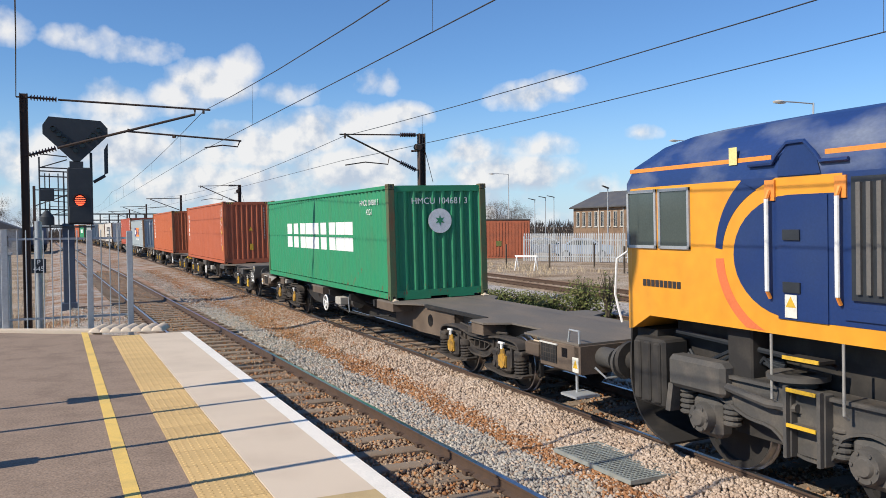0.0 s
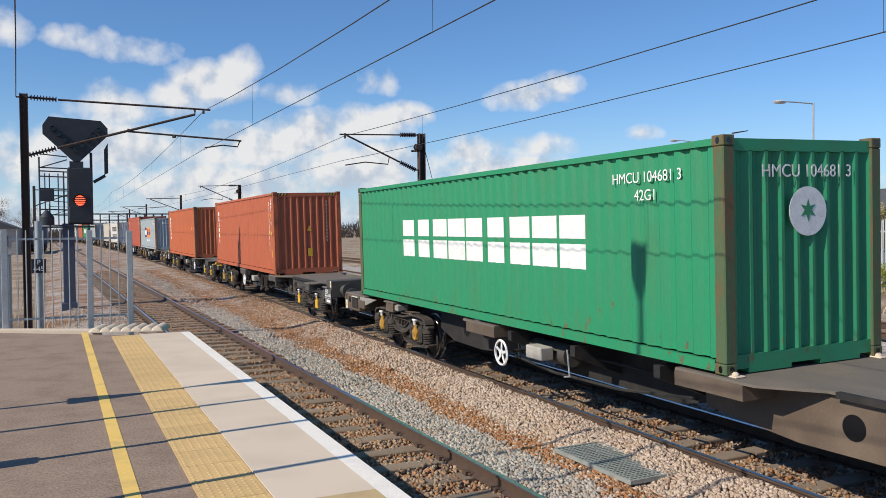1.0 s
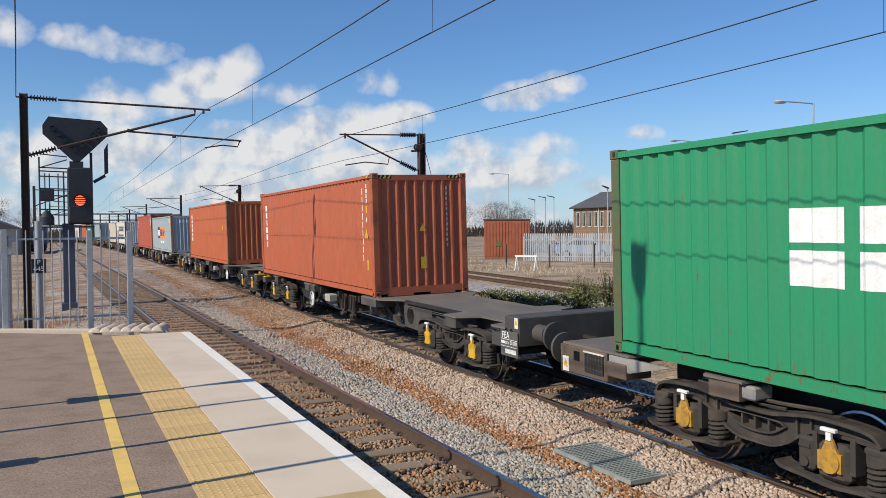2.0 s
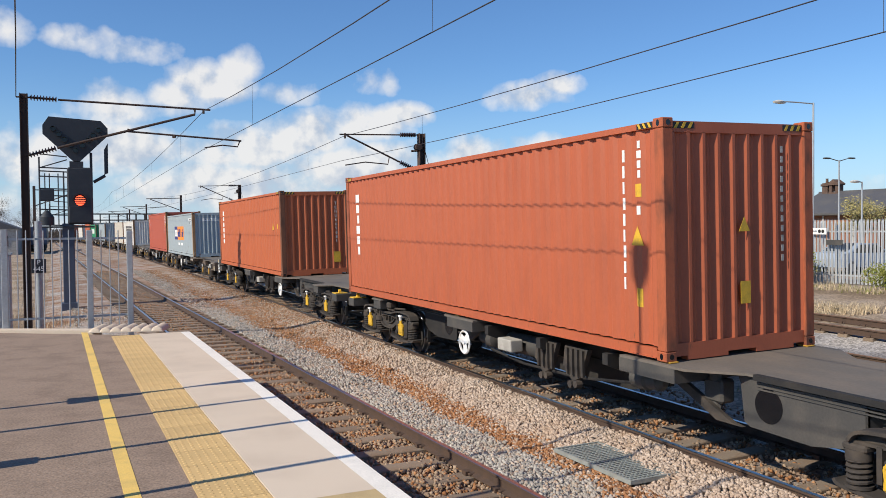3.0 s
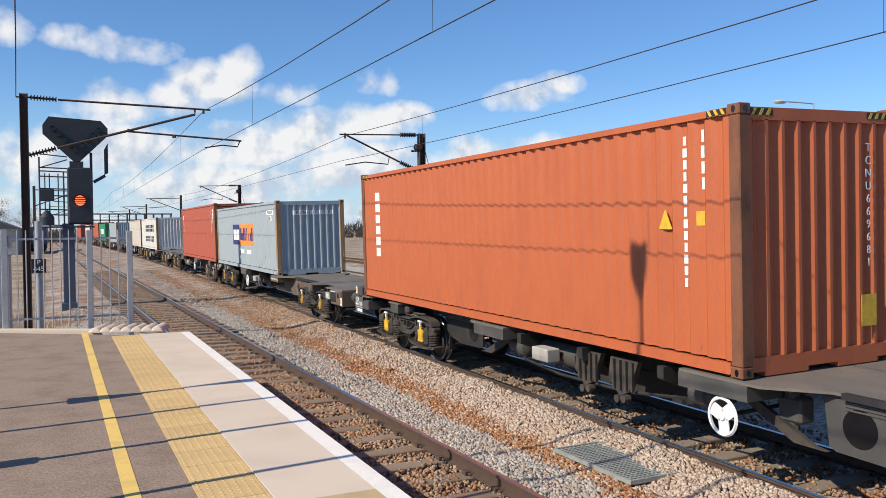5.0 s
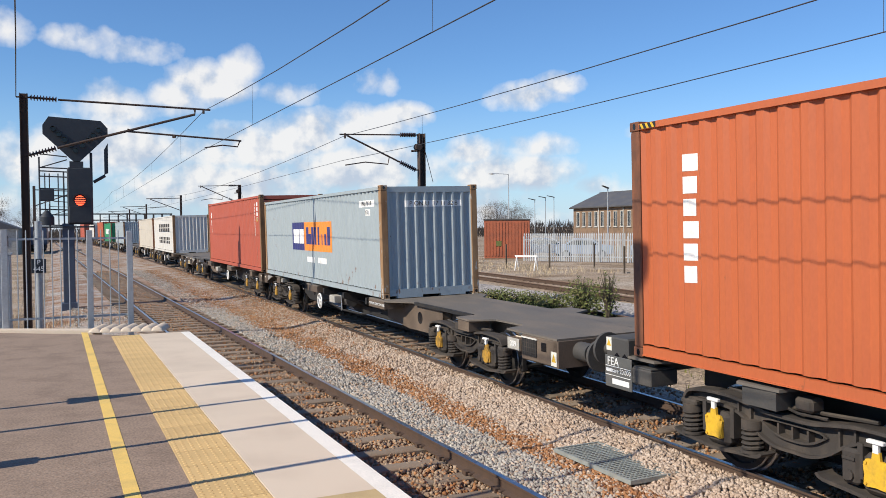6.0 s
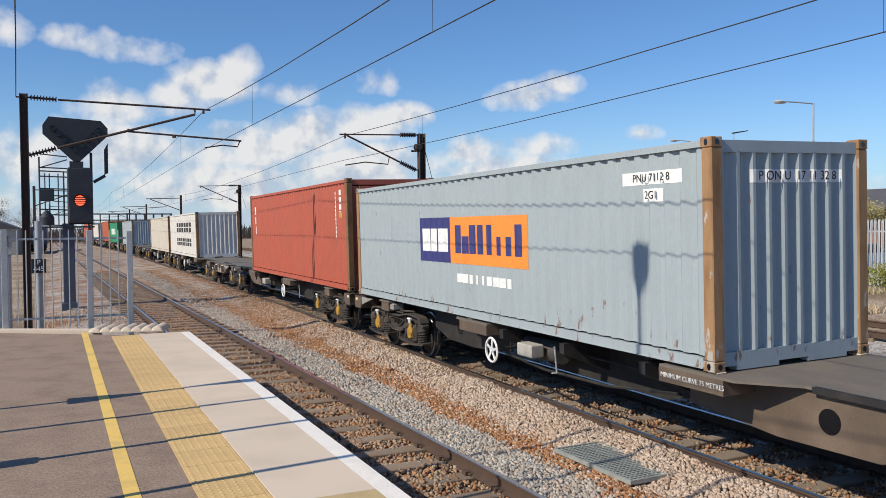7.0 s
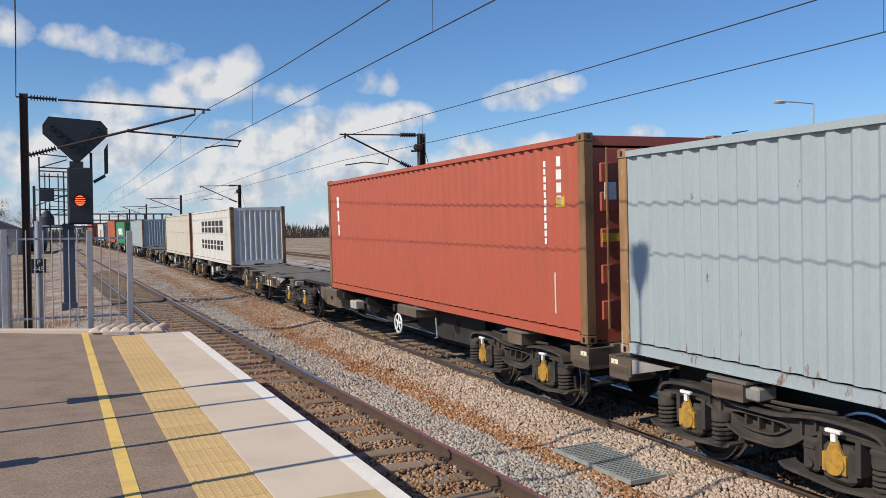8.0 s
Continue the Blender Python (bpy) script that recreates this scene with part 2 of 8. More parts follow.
M["signal_blue"] = mat("slate_signal_post", (0.055, 0.075, 0.115), 0.55, dirt=(0.04, 0.05, 0.07), amount=0.4, scale=4)
# near-black for unlit lenses, and for the shade painted into holes
M["lens_hole_dark"] = mat("unlit_lens_and_hole_shade", (0.01, 0.01, 0.012), 0.15)
M["red_glow"] = glow_mat("red_signal_light", (1.0, 0.10, 0.04), 2.6)
M["palisade"] = mat("galvanised_palisade", (0.48, 0.50, 0.51), 0.5, metal=0.3, dirt=(0.36, 0.38, 0.39), amount=0.4, scale=4, rand=0.1)
M["leaf"] = mat("shrub_leaf", (0.165, 0.185, 0.032), 0.75, dirt=(0.27, 0.22, 0.07), amount=0.6, scale=2, island=0.45, spec=0.15)
M["leaf_dark"] = mat("bramble_leaf", (0.115, 0.14, 0.045), 0.75, dirt=(0.20, 0.14, 0.07), amount=0.6, scale=3, island=0.4, spec=0.15)
M["straw"] = mat("dry_grass", (0.56, 0.45, 0.31), 0.85, dirt=(0.42, 0.34, 0.20), amount=0.6, scale=2, island=0.3)
M["bark"] = mat("bark", (0.09, 0.07, 0.05), 0.9, bump=0.01)
M["twig"] = mat("bare_twigs", (0.12, 0.095, 0.075), 0.9, island=0.3)
M["brickwall"] = mat("yellow_stock_brick", (0.23, 0.15, 0.095), 0.95, dirt=(0.12, 0.08, 0.055), amount=0.9, scale=1.4, fine=12, bump=0.01)
M["redbrick"] = mat("red_brick", (0.27, 0.12, 0.065), 0.95, dirt=(0.16, 0.08, 0.05), amount=0.6, scale=1.4, fine=12, bump=0.01)
M["soot_brick"] = mat("sooty_brick", (0.12, 0.075, 0.055), 0.95, amount=0.6, scale=2, fine=12, bump=0.01)
M["slate"] = mat("slate_roof", (0.085, 0.085, 0.092), 0.7, dirt=(0.13, 0.12, 0.11), amount=0.6, scale=0.8, fine=9, bump=0.01)
M["darkglass"] = mat("dark_window_glass", (0.03, 0.035, 0.04), 0.1, spec=0.8)
M["offwhite"] = mat("offwhite_boarding", (0.62, 0.60, 0.55), 0.7, amount=0.3)
M["box_grey"] = mat("pale_grey_box_paint", (0.30, 0.29, 0.27), 0.65, dirt=(0.18, 0.165, 0.145), amount=0.6, scale=5)
M["plate_grey"] = mat("dark_data_plate", (0.10, 0.10, 0.095), 0.6, dirt=(0.15, 0.13, 0.11), amount=0.5, scale=6)
M["label_white"] = mat("white_label", (0.72, 0.70, 0.62), 0.5, amount=0.3, scale=9)


# ================= mesh tools =================
class Build:
    """Collects boxes, prisms, tubes and sheets into one mesh."""

    def __init__(self):
        self.v, self.f = [], []

    def add(self, verts, faces):
        o = len(self.v)
        self.v += [tuple(p) for p in verts]
        self.f += [tuple(i + o for i in q) for q in faces]
        return self

    def box(self, x0, x1, y0, y1, z0, z1):
        c = [(x, y, z) for z in (z0, z1) for x, y in ((x0, y0), (x1, y0), (x1, y1), (x0, y1))]
        return self.add(c, [(3, 2, 1, 0), (4, 5, 6, 7), (0, 1, 5, 4), (1, 2, 6, 5), (2, 3, 7, 6), (3, 0, 4, 7)])

    def soft(self, x0, x1, y0, y1, z0, z1, r=0.02):
        """A box with chamfered edges."""
        r = min(r, (x1 - x0) / 2.1, (y1 - y0) / 2.1, (z1 - z0) / 2.1)
        ring = lambda d, z: [(x0 + d, y0 + r + 0, z), (x0 + r, y0 + d, z), (x1 - r, y0 + d, z), (x1 - d, y0 + r, z), (x1 - d, y1 - r, z), (x1 - r, y1 - d, z), (x0 + r, y1 - d, z), (x0 + d, y1 - r, z)]
        cap = lambda z: [(x0 + r, y0 + 2 * r * 0.5, z), (x0 + r, y0 + r, z), (x1 - r, y0 + r, z), (x1 - r, y0 + r, z), (x1 - r, y1 - r, z), (x1 - r, y1 - r, z), (x0 + r, y1 - r, z), (x0 + r, y1 - r, z)]
        rings = [cap(z0), ring(0, z0 + r), ring(0, z1 - r), cap(z1)]
        vs = [p for q in rings for p in q]
        fs = [tuple(reversed(range(8))), tuple(range(24, 32))]
        for k in range(3):
            for i in range(8):
                j = (i + 1) % 8
                fs.append((k * 8 + i, k * 8 + j, k * 8 + 8 + j, k * 8 + 8 + i))
        return self.add(vs, fs)

    def prism(self, pts, axis, a, b):
        """A closed outline swept from a to b along an axis; pts in the other two axes' order."""
        put = {"x": lambda u, v, w: (w, u, v), "y": lambda u, v, w: (u, w, v), "z": lambda u, v, w: (u, v, w)}[axis]
        n = len(pts)
        vs = [put(u, v, a) for u, v in pts] + [put(u, v, b) for u, v in pts]
        fs = [tuple(range(n)), tuple(range(2 * n - 1, n - 1, -1))]
        fs += [(i, (i + 1) % n, (i + 1) % n + n, i + n)[::-1] for i in range(n)]
        return self.add(vs, fs)

    def cyl(self, p, q, r0, r1=None, n=12, cap=True):
        p, q = Vector(p), Vector(q)
        r1 = r0 if r1 is None else r1
        d = (q - p).normalized()
        u = d.orthogonal().normalized()
        w = d.cross(u)
        vs, fs = [], []
        for c, r in ((p, r0), (q, r1)):
            vs += [c + (u * math.cos(2 * math.pi * i / n) + w * math.sin(2 * math.pi * i / n)) * r for i in range(n)]
        fs = [(i, (i + 1) % n, (i + 1) % n + n, i + n) for i in range(n)]
        if cap:
            fs += [tuple(reversed(range(n))), tuple(range(n, 2 * n))]
        return self.add(vs, fs)

    def tube(self, pts, r, n=6):
        """One bent pipe through the points."""
        pts = [Vector(q) for q in pts]
        k = len(pts)
        dirs = [(pts[min(i + 1, k - 1)] - pts[max(i - 1, 0)]).normalized() for i in range(k)]
        u = dirs[0].orthogonal().normalized()
        vs, fs = [], []
        for q, d in zip(pts, dirs):
            u = (u - d * u.dot(d)).normalized()
            w = d.cross(u)
            vs += [q + (u * math.cos(2 * math.pi * i / n) + w * math.sin(2 * math.pi * i / n)) * r for i in range(n)]
        for j in range(k - 1):
            fs += [(j * n + i, j * n + (i + 1) % n, (j + 1) * n + (i + 1) % n, (j + 1) * n + i) for i in range(n)]
        fs += [tuple(reversed(range(n))), tuple(range((k - 1) * n, k * n))]
        return self.add(vs, fs)

    def rings(self, centre, axis, prof, n=24):
        """A turned body: prof holds (place along the axis, radius)."""
        c, d = Vector(centre), Vector(axis).normalized()
        u = d.orthogonal().normalized()
        w = d.cross(u)
        vs, fs = [], []
        for t, r in prof:
            vs += [c + d * t + (u * math.cos(2 * math.pi * i / n) + w * math.sin(2 * math.pi * i / n)) * r for i in range(n)]
        for k in range(len(prof) - 1):
            fs += [(k * n + i, k * n + (i + 1) % n, k * n + n + (i + 1) % n, k * n + n + i) for i in range(n)]
        fs += [tuple(reversed(range(n))), tuple(range((len(prof) - 1) * n, len(prof) * n))]
        return self.add(vs, fs)

    def quad(self, a, b, c, d):
        return self.add([a, b, c, d], [(0, 1, 2, 3)])

    def mesh(self, name, material, smooth=False):
        me = bpy.data.meshes.new(name)
        me.from_pydata(self.v, [], self.f)
        bm = bmesh.new()
        bm.from_mesh(me)
        if len(bm.faces) < 20000:
            bmesh.ops.recalc_face_normals(bm, faces=bm.faces)
        bm.to_mesh(me)
        bm.free()
        me.materials.append(material)
        if smooth:
            me.polygons.foreach_set("use_smooth", [True] * len(me.polygons))
            me.set_sharp_from_angle(angle=radians(35))
        return me

    def out(self, name, material, parent=None, label="", smooth=False, at=None, **tags):
        ob = new(name, self.mesh(name, material, smooth))
        if parent is not None:
            ob.parent = parent
        if at is not None:
            ob.matrix_basis = at
        tagged(ob, label, **tags)
        return ob


def thing(name, label, category, m=None, group=""):
    ob = new(name)
    ob.empty_display_size = 0.3
    tagged(ob, label, category, group)
    if m is not None:
        ob.matrix_basis = m
    return ob


def letters(text, height, material, parent, m, name="lettering", label=""):
    """Raised lettering with the built-in font, as a mesh; m: its pose, x along the words, y up, z out."""
    cu = bpy.data.curves.new(name, "FONT")
    cu.body, cu.size, cu.extrude = text, height * 1.35, 0.0015
    cu.align_x, cu.align_y = "CENTER", "CENTER"
    tmp = bpy.data.objects.new("tmp", cu)
    me = bpy.data.meshes.new_from_object(tmp)
    bpy.data.objects.remove(tmp)
    me.materials.clear()
    me.materials.append(material)
    ob = new(name, me)
    ob.parent, ob.matrix_basis = parent, m
    return tagged(ob, label)


# side faces: x runs along the words
FACE_LEFT = Matrix(((0, 0, -1, 0), (-1, 0, 0, 0), (0, 1, 0, 0), (0, 0, 0, 1)))   # seen from -x
FACE_BACK = Matrix(((1, 0, 0, 0), (0, 0, -1, 0), (0, 1, 0, 0), (0, 0, 0, 1)))    # seen from -y


# ================= plan =================
XC = 7.571           # centre of the freight track
CANT = 0.02083       # its lean towards the platform


def run(t):
    """Metres that the train has come by t seconds."""
    return 10.16144 * t + 0.010463 * t * t + 0.001264 * t ** 3


def bend(s):
    """Offset and slope of the freight track at s metres ahead."""
    u = max(0.0, s - 12.83)
    return -0.00017 * u * u, -0.00034 * u


def on_track(s):
    off, slope = bend(s)
    return Matrix.Translation((XC + off, s, 0)) @ Matrix.Rotation(-math.atan(slope), 4, "Z") @ Matrix.Rotation(-CANT, 4, "Y")


def platform_x(y):
    return 2.05 - 0.022 * (y - 5) + 0.03


def near_x(y):
    """Centre of the platform track."""
    return 3.47 - 0.036 * (y - 7.7)


# ================= ground =================
def ground():
    b = Build()
    # one sheet: the railway level, rising to the yard, out to the horizon
    xs = [-3000, -400, -60, -12, 10.2, 12.2, 13.4, 15.0, 15.9, 24, 60, 400, 3000]
    zs = [-0.9, -0.6, -0.5, -0.42, -0.42, -0.3, -0.02, 0.03, 0.255, 0.36, 0.4, 0.2, 0.0]
    ys = [-3000, -300, -40, 0, 20, 40, 80, 160, 400, 3000]
    n = len(xs)
    for y in ys:
        b.v += [(x, y, z) for x, z in zip(xs, zs)]
    b.f = [(j * n + i, j * n + i + 1, (j + 1) * n + i + 1, (j + 1) * n + i) for j in range(len(ys) - 1) for i in range(n - 1)]
    b.out("ground", M["earth"], None, "bare trackside earth and gravel reaching the horizon", kind="structure", category="ground")
    # ballast shoulders of the two running lines
    b = Build()
    prof = [(-0.8, -0.44), (0.6, -0.225), (5.7, -0.215), (6.35, -0.13), (6.70, -0.11), (6.76, -0.20), (8.9, -0.215), (10.1, -0.44)]
    ys = [-30 + 5 * i for i in range(80)]
    for y in ys:
        off = bend(y)[0]
        k = -0.02 * max(0, y - 8)
        b.v += [(x + (k if x < 5.8 else off), y, z) for x, z in prof]
    m = len(prof)
    b.f = [(j * m + i, j * m + i + 1, (j + 1) * m + i + 1, (j + 1) * m + i) for j in range(len(ys) - 1) for i in range(m - 1)]
    b.out("ballast_bed", M["ballast"], None, "ballast bed of crushed stone, rust-stained in drifts", kind="structure", category="ballast")
    # yard strips
    for name, x0, x1, z, mt, lab in (("gravel_strip", 14.3, 15.0, 0.06, "greyballast", "grey gravel path between the siding tracks"),
                                     ("siding_bed", 12.3, 14.5, 0.045, "moss", "mossy old ballast under the siding")):
        b = Build()
        b.add([(x0, -30, z), (x1, -30, z + 0.02), (x1, 150, z + 0.02), (x0, 150, z)], [(0, 1, 2, 3)])
        if name == "gravel_strip":
            b.add([(x1, -30, z + 0.02), (15.95, -30, 0.285), (15.95, 150, 0.285), (x1, 150, z + 0.02)], [(0, 1, 2, 3)])
        b.out(name, M[mt], None, lab, kind="structure", category="ground")


def rail_profile():
    return [(-0.07, -0.155), (0.07, -0.155), (0.07, -0.14), (0.012, -0.12), (0.012, -0.04), (0.035, -0.03), (0.035, -0.004), (-0.035, -0.004), (-0.035, -0.03), (-0.012, -0.04), (-0.012, -0.12), (-0.07, -0.14)]


def track(name, centre, y0, y1, top, lean, label, shiny, step=4.0):
    """A track of two rails; centre(y) gives its middle, top its rail height."""
    root = thing(name, label, "railway track")
    root["kind"] = "structure"
    ys = list(np.arange(y0, y1 + 0.1, step))
    for side in (-0.7525, 0.7525):
        b, h = Build(), Build()
        prof = rail_profile()
        n = len(prof)
        for y in ys:
            c, dz = centre(y) + side, top + side * lean
            b.v += [(c + u, y, dz + w) for u, w in prof]
            h.v += [(c - 0.034, y, dz - 0.004), (c - 0.028, y, dz), (c + 0.028, y, dz), (c + 0.034, y, dz - 0.004)]
        for j in range(len(ys) - 1):
            b.f += [(j * n + i, j * n + (i + 1) % n, (j + 1) * n + (i + 1) % n, (j + 1) * n + i) for i in range(n)]
            h.f += [(j * 4 + i, j * 4 + i + 1, j * 4 + 5 + i, j * 4 + 4 + i) for i in range(3)]
        r = b.out("rail", M["rail_side"], root, "rust-brown steel rail")
        h.out("running_surface", M["rail_top"] if shiny else M["rail_rust"], r, "worn running surface")
    return root


def train_x(y):
    return XC + bend(y)[0]


def siding1_x(y):
    return 13.25 + 0.028 * (y - 12)


def siding2_x(y):
    return 16.4 + 0.075 * (y - 12) - 0.0008 * max(0, y - 20) ** 2


def platform():
    p = lambda y: platform_x(y) - 2.05
    # far end, cut off on the skew
    b = Build()
    pts = [(-26, -30), (1.17 + p(-30), -30), (0.96, 14.95), (-1.28, 16.5), (-26, 24)]
    b.prism(pts, "z", -0.4, 0.905)
    b.out("platform", M["asphalt"], None, "grey asphalt station platform with a skewed end", kind="structure", category="platform")

    def strip(name, x0, x1, y0, y1, z0, z1, mt, lab, y1b=None):
        y1b = y1 if y1b is None else y1b
        b = Build()
        b.prism([(x0 + p(y0), y0), (x1 + p(y0), y0), (x1 + p(y1b), y1b), (x0 + p(y1), y1)], "z", z0, z1)
        return b.out(name, M[mt], None, lab, kind="structure", category="platform")
    strip("yellow_line", 0.26, 0.365, -30, 15.85, 0.9, 0.909, "yellow_line", "worn yellow safety line painted on asphalt", 15.75)
    strip("platform_edge_base", 1.172, 1.95, -30, 11.0, -0.4, 0.862, "concrete", "concrete wall under the platform edge")
    b = Build().prism([(1.172 + p(11.0), 11.0), (1.95 + p(11.0), 11.0), (1.95 + p(15.0), 14.9), (1.172 + p(15.0), 14.98)], "z", -0.4, 0.862)
    b.out("platform_edge_base_end", M["concrete"], None, "concrete wall under the platform edge", kind="structure", category="platform")
    # coping slabs, white nosing and tactile paving
    edge = thing("platform_edge", "cream coping slabs with a white painted nosing", "platform edge")
    edge["kind"] = "structure"
    tact = thing("tactile_paving", "buff blister tactile paving slabs along the platform", "tactile paving")
    tact["kind"] = "structure"
    tb = Build().box(0.003, 0.455, 0.003, 0.447, 0.0, 0.05)
    for i in range(7):
        for j in range(7):
            cx, cy = 0.036 + i * 0.064, 0.036 + j * 0.064
            tb.rings((cx, cy, 0.05), (0, 0, 1), [(0, 0.0165), (0.0035, 0.009)], 8)
    tile = tb.mesh("tactile_slab", M["tactile"])
    sheer = Matrix.Rotation(0.022, 4, "Z")
    for k in range(-4, 18):
        y0 = -1.0 + 0.9 * k
        y1 = min(y0 + 0.899, 14.9 if k < 17 else 15.0)
        if y1 - y0 < 0.2:
            continue
        mt = M["buff_slab"] if y0 < 5.0 else M["coping"]
        Build().prism([(1.172 + p(y0), y0), (1.848 + p(y0), y0), (1.848 + p(y1), y1), (1.172 + p(y1), y1)], "z", 0.867, 0.917).out("coping_slab", mt, edge)
        nose = [(0.0, -0.03), (0.0, 0.05), (0.149, 0.05), (0.161, 0.038), (0.161, -0.03)]
        b = Build()
        for yy in (y0, y1):
            b.v += [(1.851 + p(yy) + u, yy, 0.866 + w) for u, w in nose]
        b.f = [(i, (i + 1) % 5, (i + 1) % 5 + 5, i + 5) for i in range(5)] + [(0, 1, 2, 3, 4), (9, 8, 7, 6, 5)]
        b.out("white_nosing", M["white_edge"], edge)
    for k in range(0, 43):
        y = -3.0 + 0.45 * k
        if y > 14.6:
            break
        ob = new("tactile_slab", tile)
        ob.parent = tact
        ob.matrix_basis = Matrix.Translation((0.71 + p(y), y, 0.861)) @ sheer
    # pale stone kerb along the skewed end, and humped deterrent slabs
    b = Build()
    d = Vector((0.96 + 7.0, 14.95 - 20.0, 0)).normalized()
    n = Vector((-d.y, d.x, 0))
    a0, a1 = Vector((-7.0, 19.75, 0)), Vector((0.25, 15.85, 0))
    b.add([(*(a0 + n * o).xy, z) for o in (0, 0.28) for z in (0.5, 0.93)] + [(*(a1 + n * o).xy, z) for o in (0, 0.28) for z in (0.5, 0.93)],
          [(0, 1, 3, 2), (4, 6, 7, 5), (0, 4, 5, 1), (1, 5, 7, 3), (3, 7, 6, 2), (2, 6, 4, 0)])
    b.out("end_kerb", M["coping"], None, "pale stone kerb along the platform end", kind="structure", category="kerb")
    hump = Build()
    prof = [(0.0, 0.0)] + [(0.005 + 0.21 * i / 8, 0.03 + 0.065 * math.sin(math.pi * i / 8) ** 0.8) for i in range(9)] + [(0.22, 0.0)]
    secs = [(0.0, 0.25), (0.03, 0.85), (0.08, 1.0), (0.60, 1.0)]
    for y, k in secs:
        hump.v += [(u, y, w * k) for u, w in prof]
    n_ = len(prof)
    for j in range(len(secs) - 1):
        hump.f += [(j * n_ + i, j * n_ + (i + 1) % n_, (j + 1) * n_ + (i + 1) % n_, (j + 1) * n_ + i) for i in range(n_)]
    hump.f += [tuple(range(n_)), tuple(range((len(secs) - 1) * n_, len(secs) * n_))]
    me = hump.mesh("deterrent_slab", M["coping"], True)
    for k in range(7):
        q = Vector((0.16, 15.72, 0.9)) + Vector((0.96, -0.27, 0)) * (0.178 * k)
        ob = tagged(new("deterrent_slab", me), "cream humped slab at the platform end", "deterrent slab", "humped slabs")
        ob.matrix_basis = Matrix.Translation(q) @ Matrix.Rotation(-0.30, 4, "Z")


def end_railing():
    root = thing("end_railing", "grey galvanised post-and-bar railing at the platform end", "railing")
    y = 17.0
    for x, top in ((-1.22, 2.76), (0.23, 2.74), (0.95, 2.72)):
        b = Build().soft(x - 0.055, x + 0.055, y - 0.04, y + 0.04, 0.2, top, 0.008)
        b.out("post", M["galv"], root)
    for x0, x1 in ((-5.0, -1.3), (-1.15, 0.16), (0.28, 0.9)):
        for z in (1.08, 2.58):
            Build().box(x0, x1, y - 0.008, y + 0.008, z - 0.02, z + 0.02).out("rail", M["galv"], root)
        n = int((x1 - x0) / 0.135)
        for i in range(1, n):
            x = x0 + (x1 - x0) * i / n
            b = Build().cyl((x, y - 0.012, 0.9), (x, y - 0.012, 2.72), 0.011, n=6)
            b.cyl((x, y - 0.012, 2.72), (x, y - 0.012, 2.75), 0.011, 0.003, n=6)
            b.out("bar", M["galv"], root)
    # pale cabinet beyond the railing
    b = Build().soft(-1.5, -1.22, 18.4, 18.8, -0.5, 2.25, 0.02)
    b.box(-1.52, -1.2, 18.38, 18.82, 2.25, 2.29)
    b.out("equipment_cabinet", M["galv"], None, "slim grey metal equipment cabinet", category="cabinet")
    post = thing("sign_post", "grey tubular post with a black plate", "sign post")
    Build().cyl((-0.78, 20.5, -0.5), (-0.78, 20.5, 2.95), 0.075, n=14).out("post", M["galv"], post, smooth=True)
    plate = Build().soft(-0.93, -0.63, 20.39, 20.41, 1.78, 2.10, 0.004).out("number_plate", M["signal_black"], post, "black enamel plate")
    for txt, z in (("P", 2.02), ("445", 1.87)):
        letters(txt, 0.11, M["white_paint"], plate, Matrix.Translation((-0.78, 20.385, z)) @ FACE_BACK)


# ================= line equipment =================
def insulator(b, p, q, n=9):
    p, q = Vector(p), Vector(q)
    d = q - p
    L = d.length
    prof = []
    for i in range(n):
        t = L * i / n
        prof += [(t, 0.028), (t + L / n * 0.3, 0.075), (t + L / n * 0.5, 0.075), (t + L / n * 0.6, 0.028)]
    b.rings(p, d, prof, 10)


